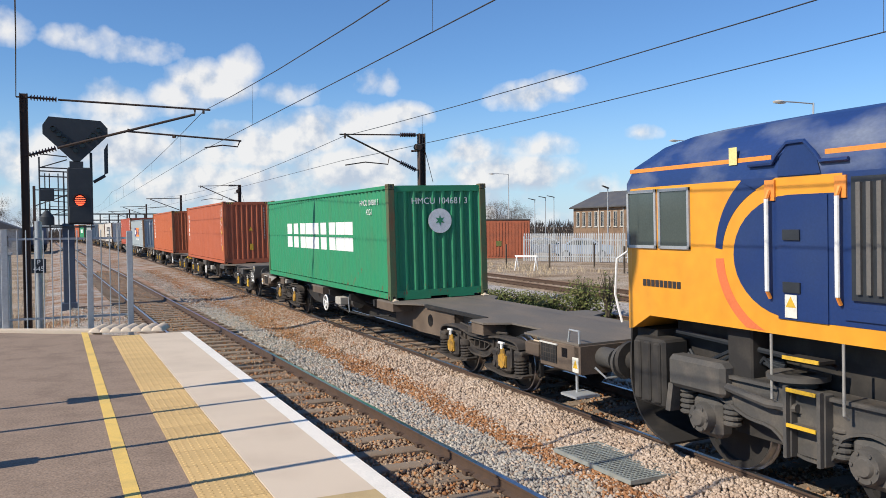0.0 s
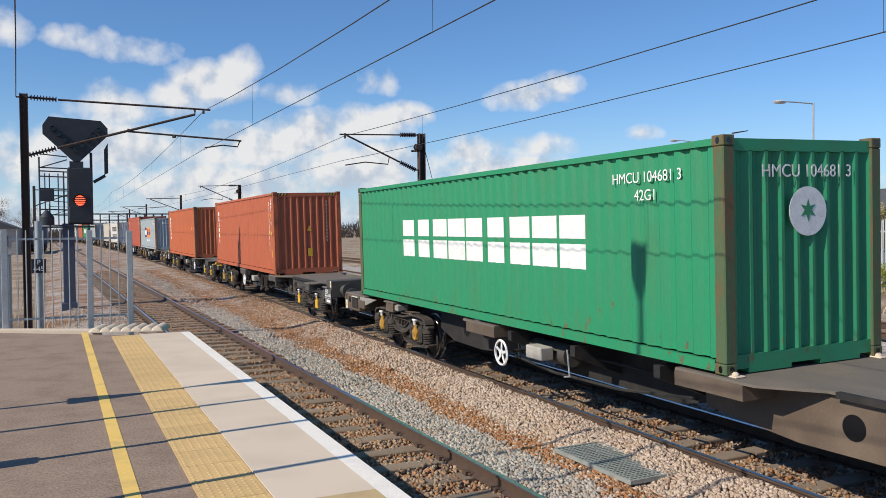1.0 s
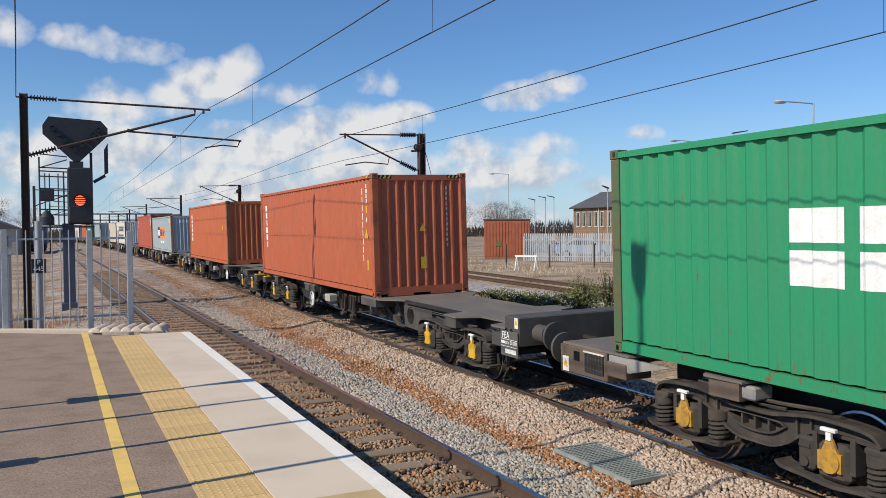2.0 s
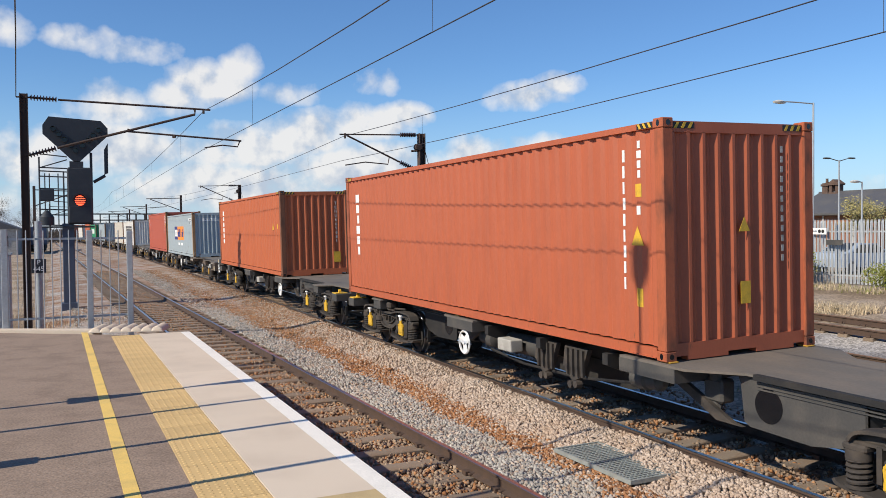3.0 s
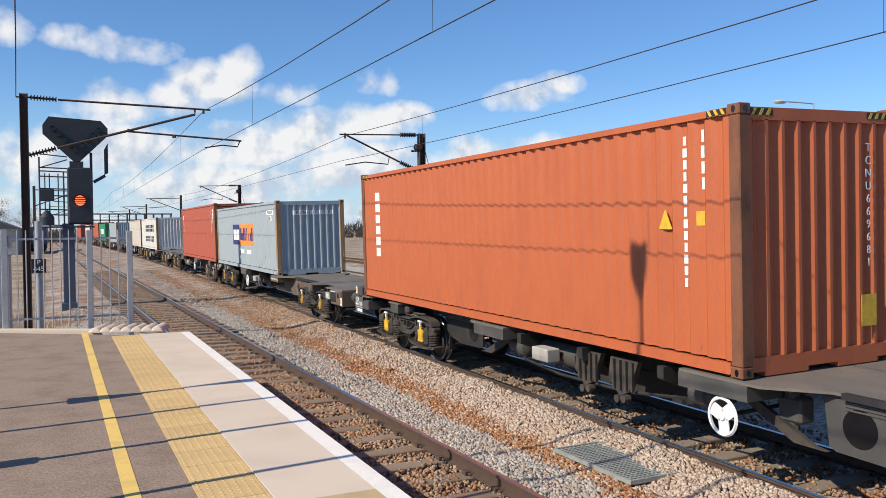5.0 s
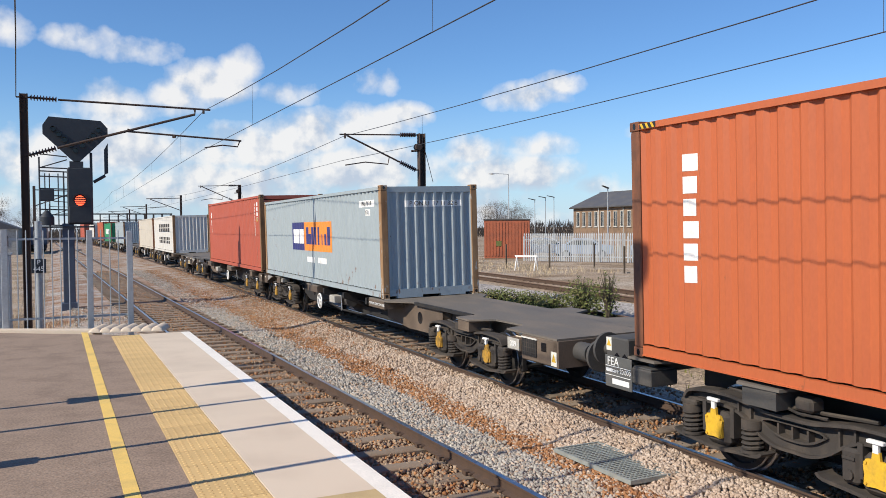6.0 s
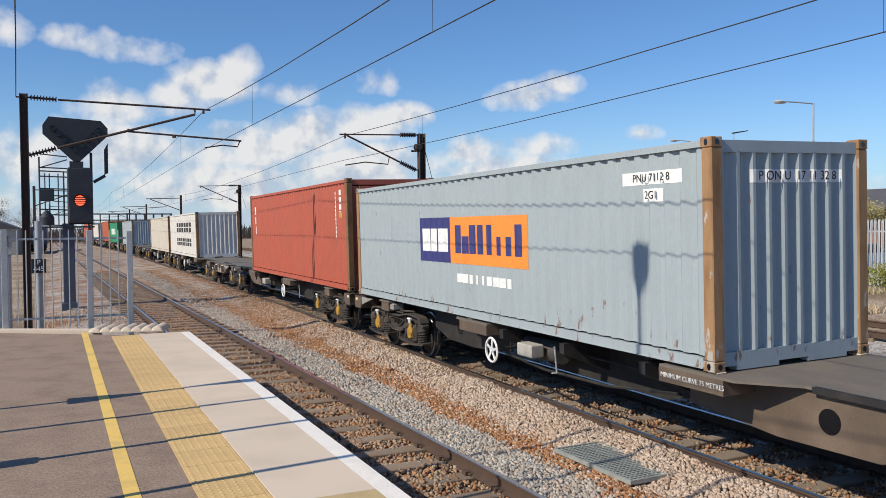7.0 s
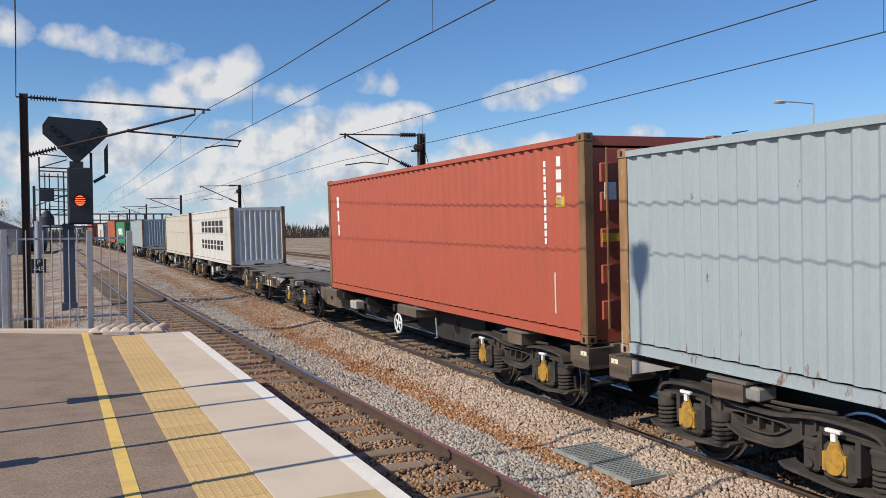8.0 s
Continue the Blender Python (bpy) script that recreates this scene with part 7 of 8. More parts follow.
def lamp_post(x, y, h, arm, label, kind="arm"):
    root = thing("street_lamp", label, "street lamp", Matrix.Translation((x, y, GZ)), "lamps of the car park")
    h -= GZ
    Build().cyl((0, 0, 0), (0, 0, 1.2), 0.085, n=10).cyl((0, 0, 1.2), (0, 0, h), 0.06, 0.04, n=10).out("post", M["galv"], root, smooth=True)
    if kind == "arm":
        d = Vector((arm, -0.25 * arm, 0))
        Build().tube([(0, 0, h - 0.05), d * 0.4 + Vector((0, 0, h)), d * 0.7 + Vector((0, 0, h + 0.02))], 0.028, 6).out("arm", M["galv"], root)
        e = d * 0.85
        b = Build().rings((e.x, e.y, h - 0.08), (0, 0, 1), [(0, 0.05), (0.03, 0.2), (0.1, 0.22), (0.16, 0.08)], 12)
        b.v = [(e.x + (x_ - e.x) * 1.7, e.y + (y_ - e.y) * 0.8, z_) for x_, y_, z_ in b.v]
        b.out("lantern", M["offwhite"], root, "pale lantern head", smooth=True)
    elif kind == "flat":
        b = Build().prism([(-0.05, h - 0.1), (0.9 * arm, h + 0.12), (0.9 * arm, h + 0.18), (-0.05, h + 0.0)] if arm > 0 else [(0.05, h - 0.1), (0.05, h), (0.9 * arm, h + 0.18), (0.9 * arm, h + 0.12)], "y", -0.12, 0.12)
        b.out("lantern", M["wagon_grey"], root, "dark flat lantern head")
    elif kind == "disc":
        Build().rings((0, 0, h - 0.1), (0, 0, 1), [(0, 0.08), (0.08, 0.14), (0.16, 0.40), (0.22, 0.36), (0.28, 0.1)], 16).out("lantern", M["offwhite"], root, "pale disc lantern head", smooth=True)
    elif kind == "cross":
        for s in (-1, 1):
            Build().tube([(0, 0, h - 0.05), (s * 0.55, -s * 0.2, h + 0.12)], 0.025, 6).soft(s * 0.7 - 0.22, s * 0.7 + 0.22, -s * 0.25 - 0.1, -s * 0.25 + 0.1, h + 0.08, h + 0.16, 0.02).out("lantern", M["wagon_grey"], root, "dark lantern head")
    return root


def brick_house(m, width, length, eaves, ridge, label, wall, chimneys=(), windows=(), gable_windows=(), verge=True):
    """A gabled building; local x across (0..width), y along (0..length), gable end at y=0."""
    root = thing("brick_building", label, "building", m)
    z0 = -0.6
    t = 0.3
    for name, x0, x1, y0, y1 in (("wall", 0, t, 0, length), ("wall", width - t, width, 0, length)):
        Build().box(x0, x1, y0 + t, y1 - t, z0, eaves).out(name, wall, root)
    for y0 in (0, length - t):
        Build().prism([(0, z0), (width, z0), (width, eaves), (width / 2, ridge - 0.12), (0, eaves)], "y", y0, y0 + t).out("gable_wall", wall, root)
    o = 0.35
    sl = (ridge - eaves) / (width / 2)
    for s in (0, 1):
        xs = [(-o, eaves - o * sl), (width / 2, ridge), (width / 2, ridge + 0.14), (-o, eaves - o * sl + 0.14)]
        if s:
            xs = [(width - x, z) for x, z in xs]
        Build().prism(xs, "y", -o, length + o).out("roof_slope", M["slate"], root, "slate roof slope")
        gx = -o - 0.06 if not s else width + o + 0.06
        Build().cyl((gx, -o, eaves - o * sl), (gx, length + o, eaves - o * sl), 0.07, n=8).out("gutter", M["wagon_grey"], root)
        if verge:
            vx = [(-o, eaves - o * sl - 0.12), (width / 2, ridge - 0.12), (width / 2, ridge + 0.06), (-o, eaves - o * sl + 0.06)]
            if s:
                vx = [(width - x, z) for x, z in vx]
            Build().prism(vx, "y", -o - 0.05, -o - 0.01).out("bargeboard", M["offwhite"] if s else M["wagon_grey"], root)
    Build().box(width / 2 - 0.1, width / 2 + 0.1, -o, length + o, ridge + 0.08, ridge + 0.2).out("ridge_tile", M["slate"], root)
    for cy, cw, ch in chimneys:
        b = Build().box(width / 2 - cw / 2, width / 2 + cw / 2, cy - cw / 2, cy + cw / 2, ridge - 0.5, ridge + ch)
        b.box(width / 2 - cw / 2 - 0.08, width / 2 + cw / 2 + 0.08, cy - cw / 2 - 0.08, cy + cw / 2 + 0.08, ridge + ch - 0.25, ridge + ch - 0.08)
        c = b.out("chimney", M["soot_brick"], root, "brick chimney stack")
        Build().rings((width / 2, cy, ridge + ch), (0, 0, 1), [(0, 0.12), (0.3, 0.09), (0.35, 0.12)], 10).out("chimney_pot", M["soot_brick"], c)
    for wy, wz, ww, wh in windows:
        f = Build().box(-0.02, 0.05, wy - ww / 2, wy + ww / 2, wz, wz + wh).out("window", M["offwhite"], root, "white framed window")
        for a, c in ((-ww / 2 + 0.06, -0.03), (0.03, ww / 2 - 0.06)):
            Build().box(-0.03, -0.02, wy + a, wy + c, wz + 0.06, wz + wh - 0.06).out("pane", M["darkglass"], f)
        Build().box(-0.1, 0.0, wy - ww / 2 - 0.08, wy + ww / 2 + 0.08, wz - 0.1, wz).out("sill", M["concrete"], root)
    for gx, gz, gw, gh in gable_windows:
        f = Build().box(gx - gw / 2, gx + gw / 2, -0.03, 0.04, gz, gz + gh).out("window", M["offwhite"], root)
        Build().box(gx - gw / 2 + 0.07, gx + gw / 2 - 0.07, -0.04, -0.03, gz + 0.07, gz + gh - 0.07).out("pane", M["darkglass"], f)
    for dy in (length * 0.25, length * 0.6):
        Build().cyl((-0.08, dy, z0), (-0.08, dy, eaves), 0.05, n=8).out("downpipe", M["offwhite"], root)
    return root


def car(m, paint, label):
    root = thing("parked_car", label, "car", m, "parked cars")
    # side outline, y forward
    side = [(-2.05, 0.42), (-2.1, 0.75), (-1.95, 0.92), (-1.25, 0.98), (-0.55, 1.42), (0.75, 1.46), (1.45, 1.02), (2.0, 0.98), (2.1, 0.7), (2.05, 0.32), (-2.0, 0.3)]
    b = Build()
    n = len(side)
    for x, k in ((-0.86, 0.96), (-0.80, 1.0), (0.80, 1.0), (0.86, 0.96)):
        b.v += [(x * (1 - 0.12 * max(0, z - 0.95) / 0.5), y * k, 0.3 + (z - 0.3) * k) for y, z in side]
    for j in range(3):
        b.f += [(j * n + i, j * n + (i + 1) % n, (j + 1) * n + (i + 1) % n, (j + 1) * n + i) for i in range(n)]
    b.f += [tuple(range(n)), tuple(range(3 * n, 4 * n))]
    b.out("body", paint, root)
    for s in (-1, 1):
        Build().prism([(-1.05, 0.98), (-0.5, 1.36), (0.08, 1.38), (0.08, 0.98)], "x", s * 0.835, s * 0.85).out("side_window", M["darkglass"], root)
        Build().prism([(0.14, 0.98), (0.14, 1.38), (0.7, 1.38), (1.25, 1.0)], "x", s * 0.835, s * 0.85).out("side_window", M["darkglass"], root)
        for y in (-1.3, 1.3):
            w = Build().rings((s * 0.88, y, 0.31), (-s, 0, 0), [(0, 0.2), (0.0, 0.27), (0.03, 0.31), (0.17, 0.31), (0.2, 0.25)], 20).out("wheel", M["signal_black"], root, smooth=True)
            Build().rings((s * 0.885, y, 0.31), (-s, 0, 0), [(0, 0.19), (0.02, 0.05)], 16).out("rim", M["galv"], w)
    Build().add([(-0.68, 1.42, 1.06), (0.68, 1.42, 1.06), (0.62, 0.82, 1.45), (-0.62, 0.82, 1.45)], [(0, 1, 2, 3)]).out("windscreen", M["darkglass"], root)
    Build().add([(-0.68, -1.18, 1.06), (0.68, -1.18, 1.06), (0.62, -0.62, 1.42), (-0.62, -0.62, 1.42)], [(0, 1, 2, 3)]).out("rear_window", M["darkglass"], root)
    return root


def bare_tree(x, y, h, seed, z=0.0, leafy=None):
    rng = random.Random(seed)
    root = thing("tree", "bare twiggy tree beyond the yard" if not leafy else "young tree with yellow-green spring leaves", "tree", Matrix.Translation((x, y, z)))
    t = Build()
    tips = []
    t.cyl((0, 0, -0.3), (0, 0, h * 0.35), h * 0.016, h * 0.010, 8)
    for i in range(9):
        a = 2.4 * i
        z0 = h * (0.22 + 0.06 * i)
        e = Vector((math.cos(a) * h * rng.uniform(0.15, 0.3), math.sin(a) * h * rng.uniform(0.15, 0.3), z0 + h * rng.uniform(0.2, 0.4)))
        t.cyl((0, 0, min(z0, h * 0.35 + i * 0.02)), e, h * 0.006, h * 0.002, 6)
        tips.append(e)
    t.cyl((0, 0, h * 0.35), (0, 0, h * 0.85), h * 0.009, h * 0.003, 6)
    tips += [Vector((0, 0, h * k)) for k in (0.6, 0.75, 0.85)]
    t.out("trunk", M["bark"], root)
    b = Build()
    for _ in range(2800 if not leafy else 3600):
        p = rng.choice(tips) + Vector((rng.gauss(0, 1), rng.gauss(0, 1), rng.gauss(0, 0.8))) * h * 0.07
        d = Vector((rng.gauss(0, 1), rng.gauss(0, 1), rng.gauss(0.4, 0.8))).normalized() * h * rng.uniform(0.03, 0.09)
        w = d.orthogonal().normalized() * h * (0.0016 if not leafy else 0.012)
        if leafy:
            d = d * 0.5
        b.add([p - w, p + w, p + d], [(0, 1, 2)])
    b.out("crown", leafy or M["twig"], root)
    return root


def yard():
    palisade((26.45, 30.9), (28.6, 10.0), 2.52, 0.155, "tall galvanised steel palisade fence along the yard")
    palisade((27.9, 48.2), (31.9, 42.0), 1.9, 0.155, "galvanised palisade fence beside the car park")
    palisade((31.9, 42.0), (33.6, 37.6), 1.9, 0.155, "galvanised palisade gate beside the car park")
    palisade((33.6, 37.6), (26.6, 31.2), 1.95, 0.155, "galvanised palisade return fence")
    # notice board on the fence
    s = thing("notice_board", "white notice board with dark marks fixed to the palisade", "sign")
    Build().soft(27.06, 27.09, 22.9, 24.07, 2.33, 2.59, 0.004).out("board", M["white_paint"], s)
    for y in (23.06, 23.22):
        Build().rings((27.055, y, 2.46), (-1, 0, 0), [(0, 0.07), (0.004, 0.07)], 14).out("mark", M["steel_black"], s)
    Build().box(27.05, 27.055, 23.35, 23.9, 2.43, 2.49).out("mark", M["galv"], s)
    s = thing("notice_board", "small grey notice plate fixed to the palisade", "sign")
    Build().soft(27.1, 27.13, 22.2, 22.95, 1.92, 2.12, 0.004).out("board", M["wagon_grey"], s)
    # shrubs and weeds
    for i, (x, y, rx, ry, rz, n, d) in enumerate(((25.9, 28.3, 0.8, 1.3, 0.62, 1700, 0), (26.0, 26.6, 0.8, 1.0, 0.68, 1500, 0), (26.1, 25.6, 0.6, 0.7, 0.85, 1300, 1), (26.2, 23.6, 0.7, 0.9, 0.8, 1800, 0), (26.5, 19.7, 0.7, 1.1, 0.55, 1300, 0), (26.7, 17.6, 0.7, 1.0, 0.5, 900, 0), (25.4, 31.6, 0.4, 0.5, 0.45, 500, 0))):
        shrub((x, y, GZ - 0.06), (rx, ry, rz), int(n * 1.9), 0.075, M["leaf_dark" if d else "leaf"], "dark twiggy shrub against the palisade" if d else "bright green shrub against the palisade", i)
    for i, (x, y, rx, rz, n) in enumerate(((13.6, 20.0, 0.7, 0.60, 1900), (13.9, 19.2, 0.4, 0.72, 500), (13.4, 21.4, 0.7, 0.36, 1000), (13.6, 23.2, 0.8, 0.30, 1000), (13.9, 25.8, 0.9, 0.26, 800))):
        shrub((x, y, 0.0), (rx, rx, rz), n, 0.075, M["leaf_dark"], "straggling dark bramble beside the siding", 40 + i, 46)
    grass("dry_grass", [(24.3, 26.0, 10, 31, 0.36, 0.3), (24.3, 26.0, 10, 31, 0.36, 0.3), (19.5, 25, 33, 50, 0.36, 0.4), (17.5, 20.2, 15.0, 17.6, 0.28, 0.36), (19.0, 22.0, 8, 14, 0.33, 0.3)], 34000, 0.4, M["straw"], "tufts of dry straw-coloured grass", 2)
    grass("green_weeds", [(12.4, 14.4, 8, 32, 0.06, 0.12), (10.2, 11.6, 10, 30, -0.35, 0.2), (24, 26, 16, 30, 0.36, 0.25)], 6000, 0.2, M["leaf"], "low green weeds between the sidings", 3)
    grass("platform_end_weeds", [(-1.0, 2.2, 17.2, 33, -0.36, 0.28), (-6, -1, 17.5, 60, -0.4, 0.35)], 6000, 0.3, M["straw"], "dry weeds beyond the platform end", 4)
    # lamps
    lamp_post(30.0, 26.1, 8.15, -1.9, "tall grey street lamp with a pale lantern")
    lamp_post(40.0, 45.3, 8.75, -1.5, "tall grey street lamp with a pale lantern")
    lamp_post(40.0, 41.2, 8.9, 1.3, "grey street lamp with a flat dark head", "flat")
    lamp_post(40.0, 37.4, 5.5, 0, "grey lamp post with a disc head", "disc")
    lamp_post(40.0, 50.3, 4.9, 0, "grey lamp post with a disc head", "disc")
    lamp_post(40.0, 33.0, 6.4, 0, "grey lamp post with a double dark head", "cross")
    lamp_post(40.0, 31.5, 5.1, -0.5, "grey camera post with a pale head", "arm")
    lamp_post(40.0, 72.0, 8.1, -2.0, "tall grey street lamp with a pale lantern")
    lamp_post(40.0, 55.2, 5.9, -0.6, "grey street lamp with a flat dark head", "flat")
    for x, y, h in ((60, 100.3, 6.6), (60, 97.4, 6.8), (60, 95.2, 6.8)):
        lamp_post(x, y, h, -1.2, "distant grey street lamp", "flat")
    # buildings
    brick_house(Matrix.Translation((50, 50.7, GZ)), 6.7, 13.0, 3.95, 5.72, "brown brick station building with slate roof and chimneys", M["brickwall"],
                chimneys=((0.5, 0.55, 1.0), (4.1, 0.75, 0.75), (8.1, 0.5, 0.75)), windows=((2.2, 0.9, 1.1, 1.6), (5.0, 0.9, 1.1, 1.6), (8.0, 0.9, 1.1, 1.6), (10.8, 0.9, 1.1, 1.6)))
    brick_house(Matrix.Translation((60, 76.0, GZ)), 9.0, 14.4, 4.85, 6.7, "long dark brick building with a row of tall windows", M["brickwall"],
                chimneys=((1.0, 0.6, 0.6),), windows=[(1.2 + 1.35 * i, 2.3, 0.7, 1.9) for i in range(10)], gable_windows=((4.5, 4.2, 0.8, 1.0),))
    cot = brick_house(Matrix.Translation((50, 38.2, GZ)), 6.6, 7.2, 3.2, 4.7, "brick cottage with slate roof and open bellcote", M["redbrick"], chimneys=((6.85, 0.5, 0.85),))
    bc = Build()
    for y in (5.75, 6.3):
        bc.box(3.0, 3.6, y - 0.12, y + 0.12, 4.3, 5.35)
    bc.box(2.95, 3.65, 5.6, 6.45, 4.6, 4.8).box(2.9, 3.7, 5.55, 6.5, 5.35, 5.45)
    bc.prism([(5.5, 5.45), (6.55, 5.45), (6.02, 5.8)], "x", 2.9, 3.7)
    bc.out("bellcote", M["soot_brick"], cot, "sooty brick bellcote with an open arch")
    # low lean-to with rooflights before the gable
    l = thing("lean_to", "low lean-to with two bright rooflights", "building", Matrix.Translation((49.0, 43.9, GZ)))
    Build().box(0, 4, 0, 6.5, -0.5, 2.2).out("wall", M["brickwall"], l)
    Build().prism([(-0.3, 2.2), (4.2, 3.1), (4.2, 3.25), (-0.3, 2.35)], "y", -0.2, 6.7).out("roof_slope", M["slate"], l)
    for y in (1.2, 3.8):
        Build().add([(0.6, y, 2.56), (0.6, y + 1.3, 2.56), (1.9, y + 1.3, 2.82), (1.9, y, 2.82)], [(0, 1, 2, 3)]).out("rooflight", M["white_paint"], l)
    # slim white flue beyond the roofs
    Build().cyl((62, 73.2, 0), (62, 73.2, 8.6), 0.22, n=12).out("flue_pipe", M["white_paint"], None, "slim white flue pipe behind the roofs", category="flue")
    # storage container and cars
    red = mat("rusty_store_paint", (0.36, 0.10, 0.045), 0.7, dirt=(0.2, 0.07, 0.04), amount=0.6, scale=1.5)
    s = thing("storage_container", "rust-red steel storage container in the yard", "container", Matrix.Translation((28.0, 54.2, GZ)) @ Matrix.Rotation(-0.55, 4, "Z"))
    b = Build()
    for i in range(14):
        b.box(0.06 + i * 0.235, 0.06 + i * 0.235 + 0.12, -0.03, 0.0, 0.15, 2.7)
    b.box(0, 3.4, 0, 2.4, 0.0, 2.85)
    b.out("body", red, s)
    Build().box(-0.04, 3.44, -0.05, 2.45, 2.85, 2.95).out("roof_rim", M["wagon_grey"], s)
    Build().box(0.9, 1.3, -0.045, -0.03, 0.9, 1.3).out("label_plate", M["leaf_dark"], s, "green plate")
    wht = mat("white_car_paint", (0.75, 0.76, 0.77), 0.3, amount=0.1)
    sil = mat("silver_blue_car_paint", (0.33, 0.40, 0.50), 0.3, amount=0.1)
    car(Matrix.Translation((33.5, 54.5, GZ - 0.0)) @ Matrix.Rotation(1.2, 4, "Z"), wht, "white parked hatchback car")
    car(Matrix.Translation((37.0, 44.8, GZ)) @ Matrix.Rotation(1.0, 4, "Z"), sil, "silver-blue parked car behind the fence")
    car(Matrix.Translation((40.0, 43.6, GZ)) @ Matrix.Rotation(1.0, 4, "Z"), wht, "white parked car behind the fence")
    car(Matrix.Translation((34.5, 50.5, GZ)) @ Matrix.Rotation(0.9, 4, "Z"), sil, "silver-blue parked car behind the fence")
    car(Matrix.Translation((34.5, 27.5, GZ)) @ Matrix.Rotation(1.57, 4, "Z"), sil, "silver-blue parked car behind the palisade")
    car(Matrix.Translation((34.0, 20.5, GZ)) @ Matrix.Rotation(1.57, 4, "Z"), sil, "silver-blue parked car behind the palisade")
    # timber trestle and short posts
    t = thing("trestle_barrier", "white timber trestle barrier on the dry grass", "barrier", Matrix.Translation((21.6, 38.2, GZ)) @ Matrix.Rotation(-0.9, 4, "Z"))
    Build().box(0, 1.3, -0.04, 0.04, 0.72, 0.82).out("beam", M["white_paint"], t)
    for x in (0.1, 1.2):
        for s_ in (-1, 1):
            Build().tube([(x, 0, 0.75), (x, s_ * 0.3, 0)], 0.035, 6).out("leg", M["white_paint"], t)
    for i, (x, y) in enumerate(((22.6, 41.0), (24.4, 39.2), (26.6, 38.0), (28.4, 36.2), (24.9, 33.0))):
        Build().soft(x - 0.04, x + 0.04, y - 0.04, y + 0.04, GZ - 0.1, GZ + 1.35, 0.012).out("fence_post", M["bark"], None, "dark weathered timber fence post", category="post", group="timber posts")
    # litter along the fence foot
    rng = random.Random(12)
    for i in range(14):
        x, y = rng.uniform(24.6, 26.0), rng.uniform(24, 33)
        c = rng.choice(("white_paint", "wagon_grey", "coping"))
        Build().soft(-0.12, 0.12, -0.08, 0.08, 0.0, 0.06, 0.02).out("litter", M[c], None, "scrap of pale litter on the dry ground", at=Matrix.Translation((x, y, GZ - 0.02)) @ Matrix.Rotation(rng.uniform(0, 3), 4, "Z"), category="litter", group="litter by the fence")
    # far trees behind the yard
    for i, (x, y, h) in enumerate(((62, 128, 6.8), (66, 123, 6.2), (58, 132, 6), (72, 134, 7), (54, 136, 6), (78, 138, 6.5), (48, 140, 5.5), (84, 150, 7), (68, 131, 6.4), (75, 129, 6.0), (51, 133, 5.4))):
        bare_tree(x, y, h, 60 + i)
    yl = mat("spring_leaf", (0.34, 0.29, 0.11), 0.7, dirt=(0.25, 0.22, 0.08), amount=0.5, island=0.35)
    bare_tree(46.0, 36.3, 3.9, 90, GZ, yl)
    # hedge bank on the horizon
    rng = random.Random(8)
    b = Build()
    for i in range(20000):
        u = rng.random()
        x = -120 + 300 * u
        y = 190 + 25 * math.sin(u * 5) + rng.uniform(-5, 5)
        z = rng.uniform(0, 1) ** 1.3 * (3.0 + 1.8 * noise.noise((x * 0.05, 0, 0)))
        w, lean, h = rng.uniform(0.05, 0.14), rng.gauss(0, 0.35), rng.uniform(0.7, 1.7)
        b.add([(x - w, y, z - 0.2), (x + w, y, z - 0.2), (x + lean * h, y, z + h)], [(0, 1, 2)])
    b.out("far_trees", M["twig"], None, "far line of bare trees on the horizon", kind="stuff", category="trees")


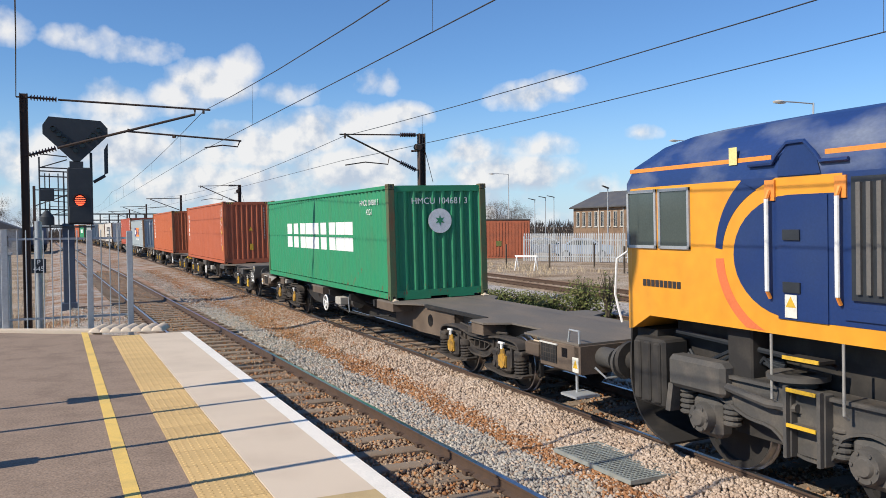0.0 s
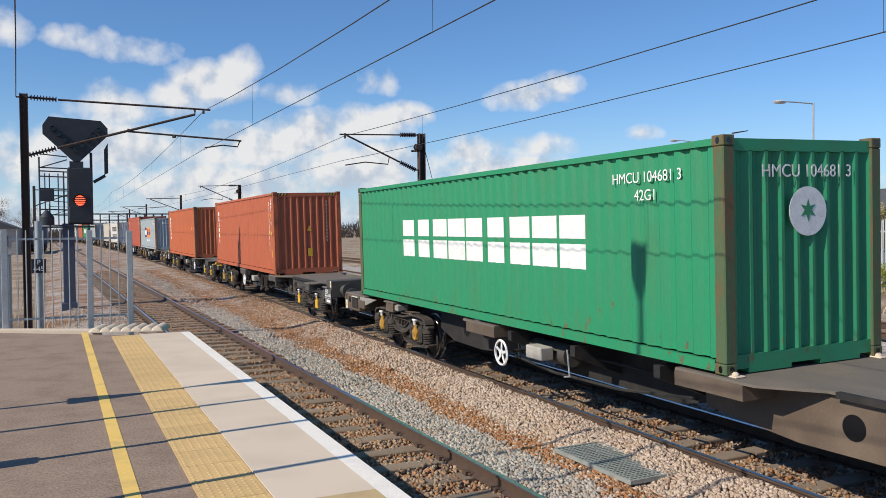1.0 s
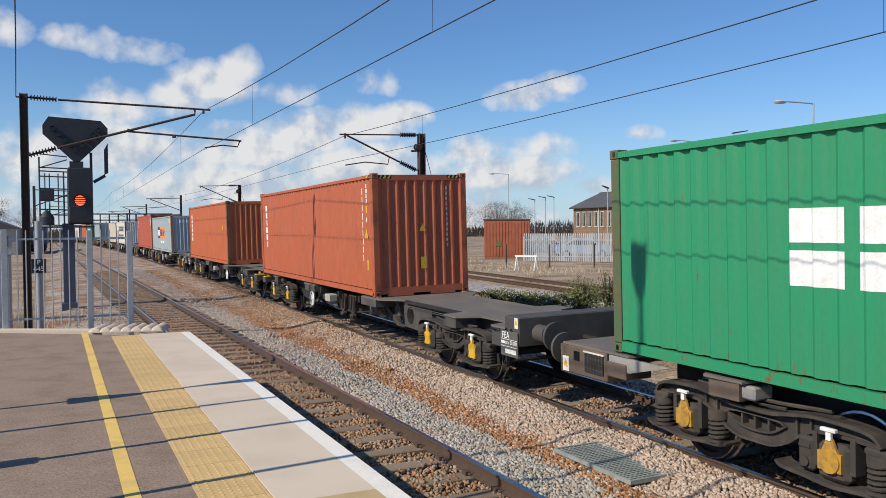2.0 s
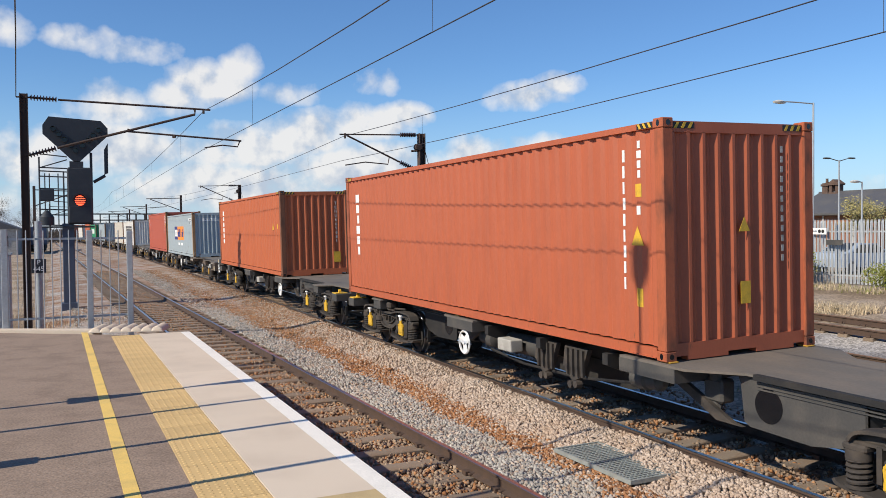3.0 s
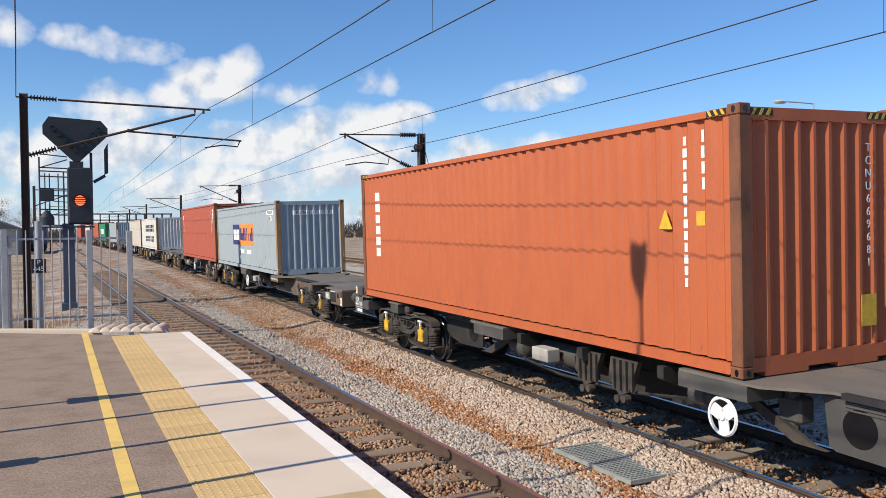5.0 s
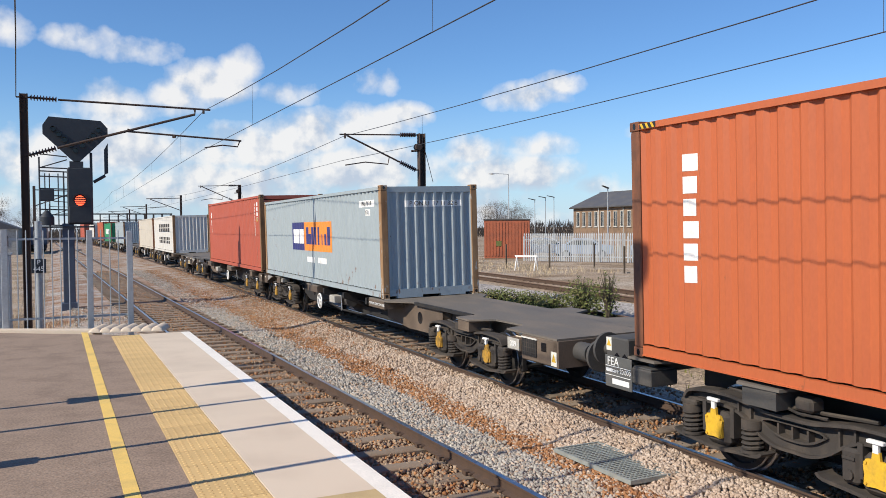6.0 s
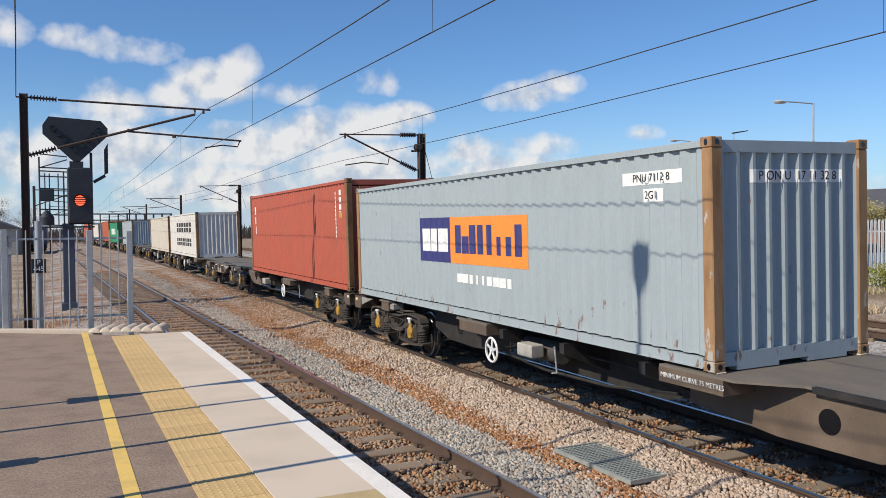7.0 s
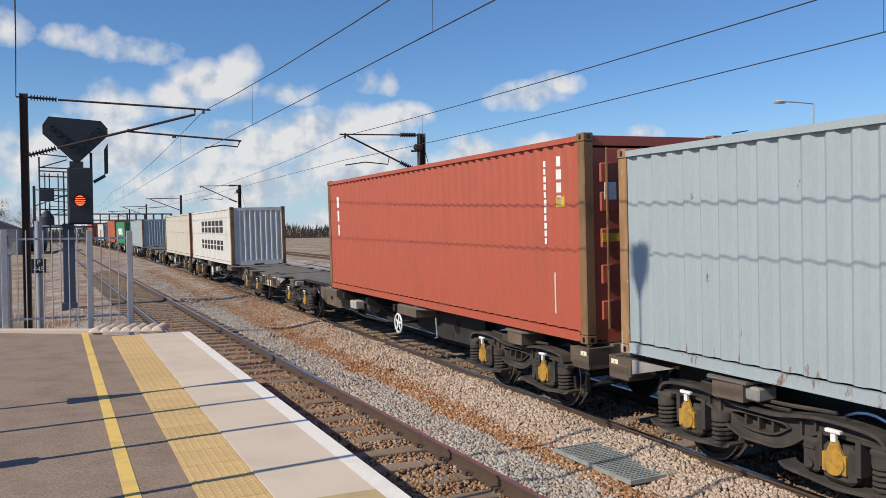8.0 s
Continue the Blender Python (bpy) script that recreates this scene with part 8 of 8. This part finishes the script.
def far_left():
    # lattice footbridge far down the line
    f = thing("footbridge", "pale lattice footbridge spanning the lines far off", "bridge", Matrix.Translation((0, 165, 0)))
    Build().box(2.5, 17, -1, 1, 3.7, 4.1).out("deck", M["concrete"], f)
    for y in (-1.0, 1.0):
        for z in (4.6, 5.75):
            Build().box(2.5, 17, y - 0.06, y + 0.06, z - 0.1, z + 0.1).out("handrail", M["wagon_grey"], f)
        for i in range(10):
            Build().box(2.6 + 1.58 * i - 0.08, 2.6 + 1.58 * i + 0.08, y - 0.05, y + 0.05, 4.1, 5.7).out("upright", M["wagon_grey"], f)
    for x in (3.2, 16):
        Build().box(x - 0.4, x + 0.4, -0.8, 0.8, -0.5, 3.7).out("pier", M["brick"], f)
    # low sheds and vans on the left
    for x, y, w, d, h, mt, lab in ((-14, 120, 7, 10, 5.0, "concrete", "low grey shed far beside the line"), (-24, 135, 9, 12, 6.0, "brickwall", "low brick shed far beside the line")):
        s = thing("shed", lab, "shed", Matrix.Translation((x, y, -0.5)))
        Build().box(0, w, 0, d, 0, h * 0.7).out("wall", M[mt], s)
        Build().prism([(-0.3, h * 0.7), (w + 0.3, h * 0.7), (w / 2, h)], "y", -0.3, d + 0.3).out("roof", M["slate"], s)
        for i in range(3):
            Build().box(0.8 + i * 2, 1.9 + i * 2, -0.05, 0.02, 1.2, 2.6).out("window", M["darkglass"], s)
    bl = mat("blue_van_paint", (0.045, 0.065, 0.12), 0.4, amount=0.3)
    v = thing("box_wagon", "dark blue covered wagon standing on a far siding", "wagon", Matrix.Translation((-6.2, 128, -0.3)))
    Build().soft(0, 2.4, 0, 9, 1.0, 3.6, 0.1).out("body", bl, v)
    Build().box(0.2, 2.2, 0.3, 8.7, 0.4, 1.0).out("underframe", M["steel_black"], v)
    for y in (1.5, 7.5):
        Build().cyl((0.3, y, 0.42), (2.1, y, 0.42), 0.42, n=16).out("wheel", M["steel_black"], v)
    for i, (x, y, h) in enumerate(((-12, 150, 8), (-18, 160, 9), (-8, 170, 7), (-26, 170, 10), (-34, 160, 9))):
        bare_tree(x, y, h, 120 + i, -0.5)
    for x, y in ((-3.0, 72.5), (10.0, 88.0), (-3.2, 122.5), (9.0, 120.0), (8.5, 150.0)):
        m = thing("far_mast", "distant dark overhead line mast with a bracket arm", "mast", Matrix.Translation((x, y, -0.3)))
        s = 1 if x < 0 else -1
        Build().box(-0.1, 0.1, -0.1, 0.1, 0, 6.6).out("post", M["mast"], m)
        Build().tube([(0, 0, 6.3), (s * 3.4, 0, 6.2)], 0.04, 6).tube([(0, 0, 5.0), (s * 3.0, 0, 6.15)], 0.04, 6).tube([(s * 1.4, 0, 5.4), (s * 4.2, 0, 5.2)], 0.03, 6).out("bracket_arm", M["mast"], m)


# ================= assembly =================
ground()
tracks = [(track("platform_track", near_x, -30, 300, 0.0, 0.0, "running line beside the platform", True), near_x, 3.0, 60.0, 0.0, 0.0),
          (track("freight_track", train_x, -30, 300, 0.0, CANT, "running line of the freight train", True), train_x, 3.0, 50.0, 0.0, CANT),
          (track("siding_track", siding1_x, -30, 160, 0.17, 0.0, "rusty siding track", False), siding1_x, 6.0, 45.0, 0.185, 0.0),
          (track("siding_track_far", siding2_x, -20, 110, 0.44, 0.0, "rusty far siding track", False), siding2_x, 8.0, 50.0, 0.435, 0.0, 0.68, 1.75)]
platform()
end_railing()
near_mast()
side_mast(Matrix.Translation((10.15, 24.0, 0)))
side_mast(Matrix.Translation((10.2, 56.0, 0)))
wires()
signal()
shadow_columns()
drain_cover()
yard()
far_left()
train()
ballast_stones()
for args in tracks:
    sleepers(*args)
motions()
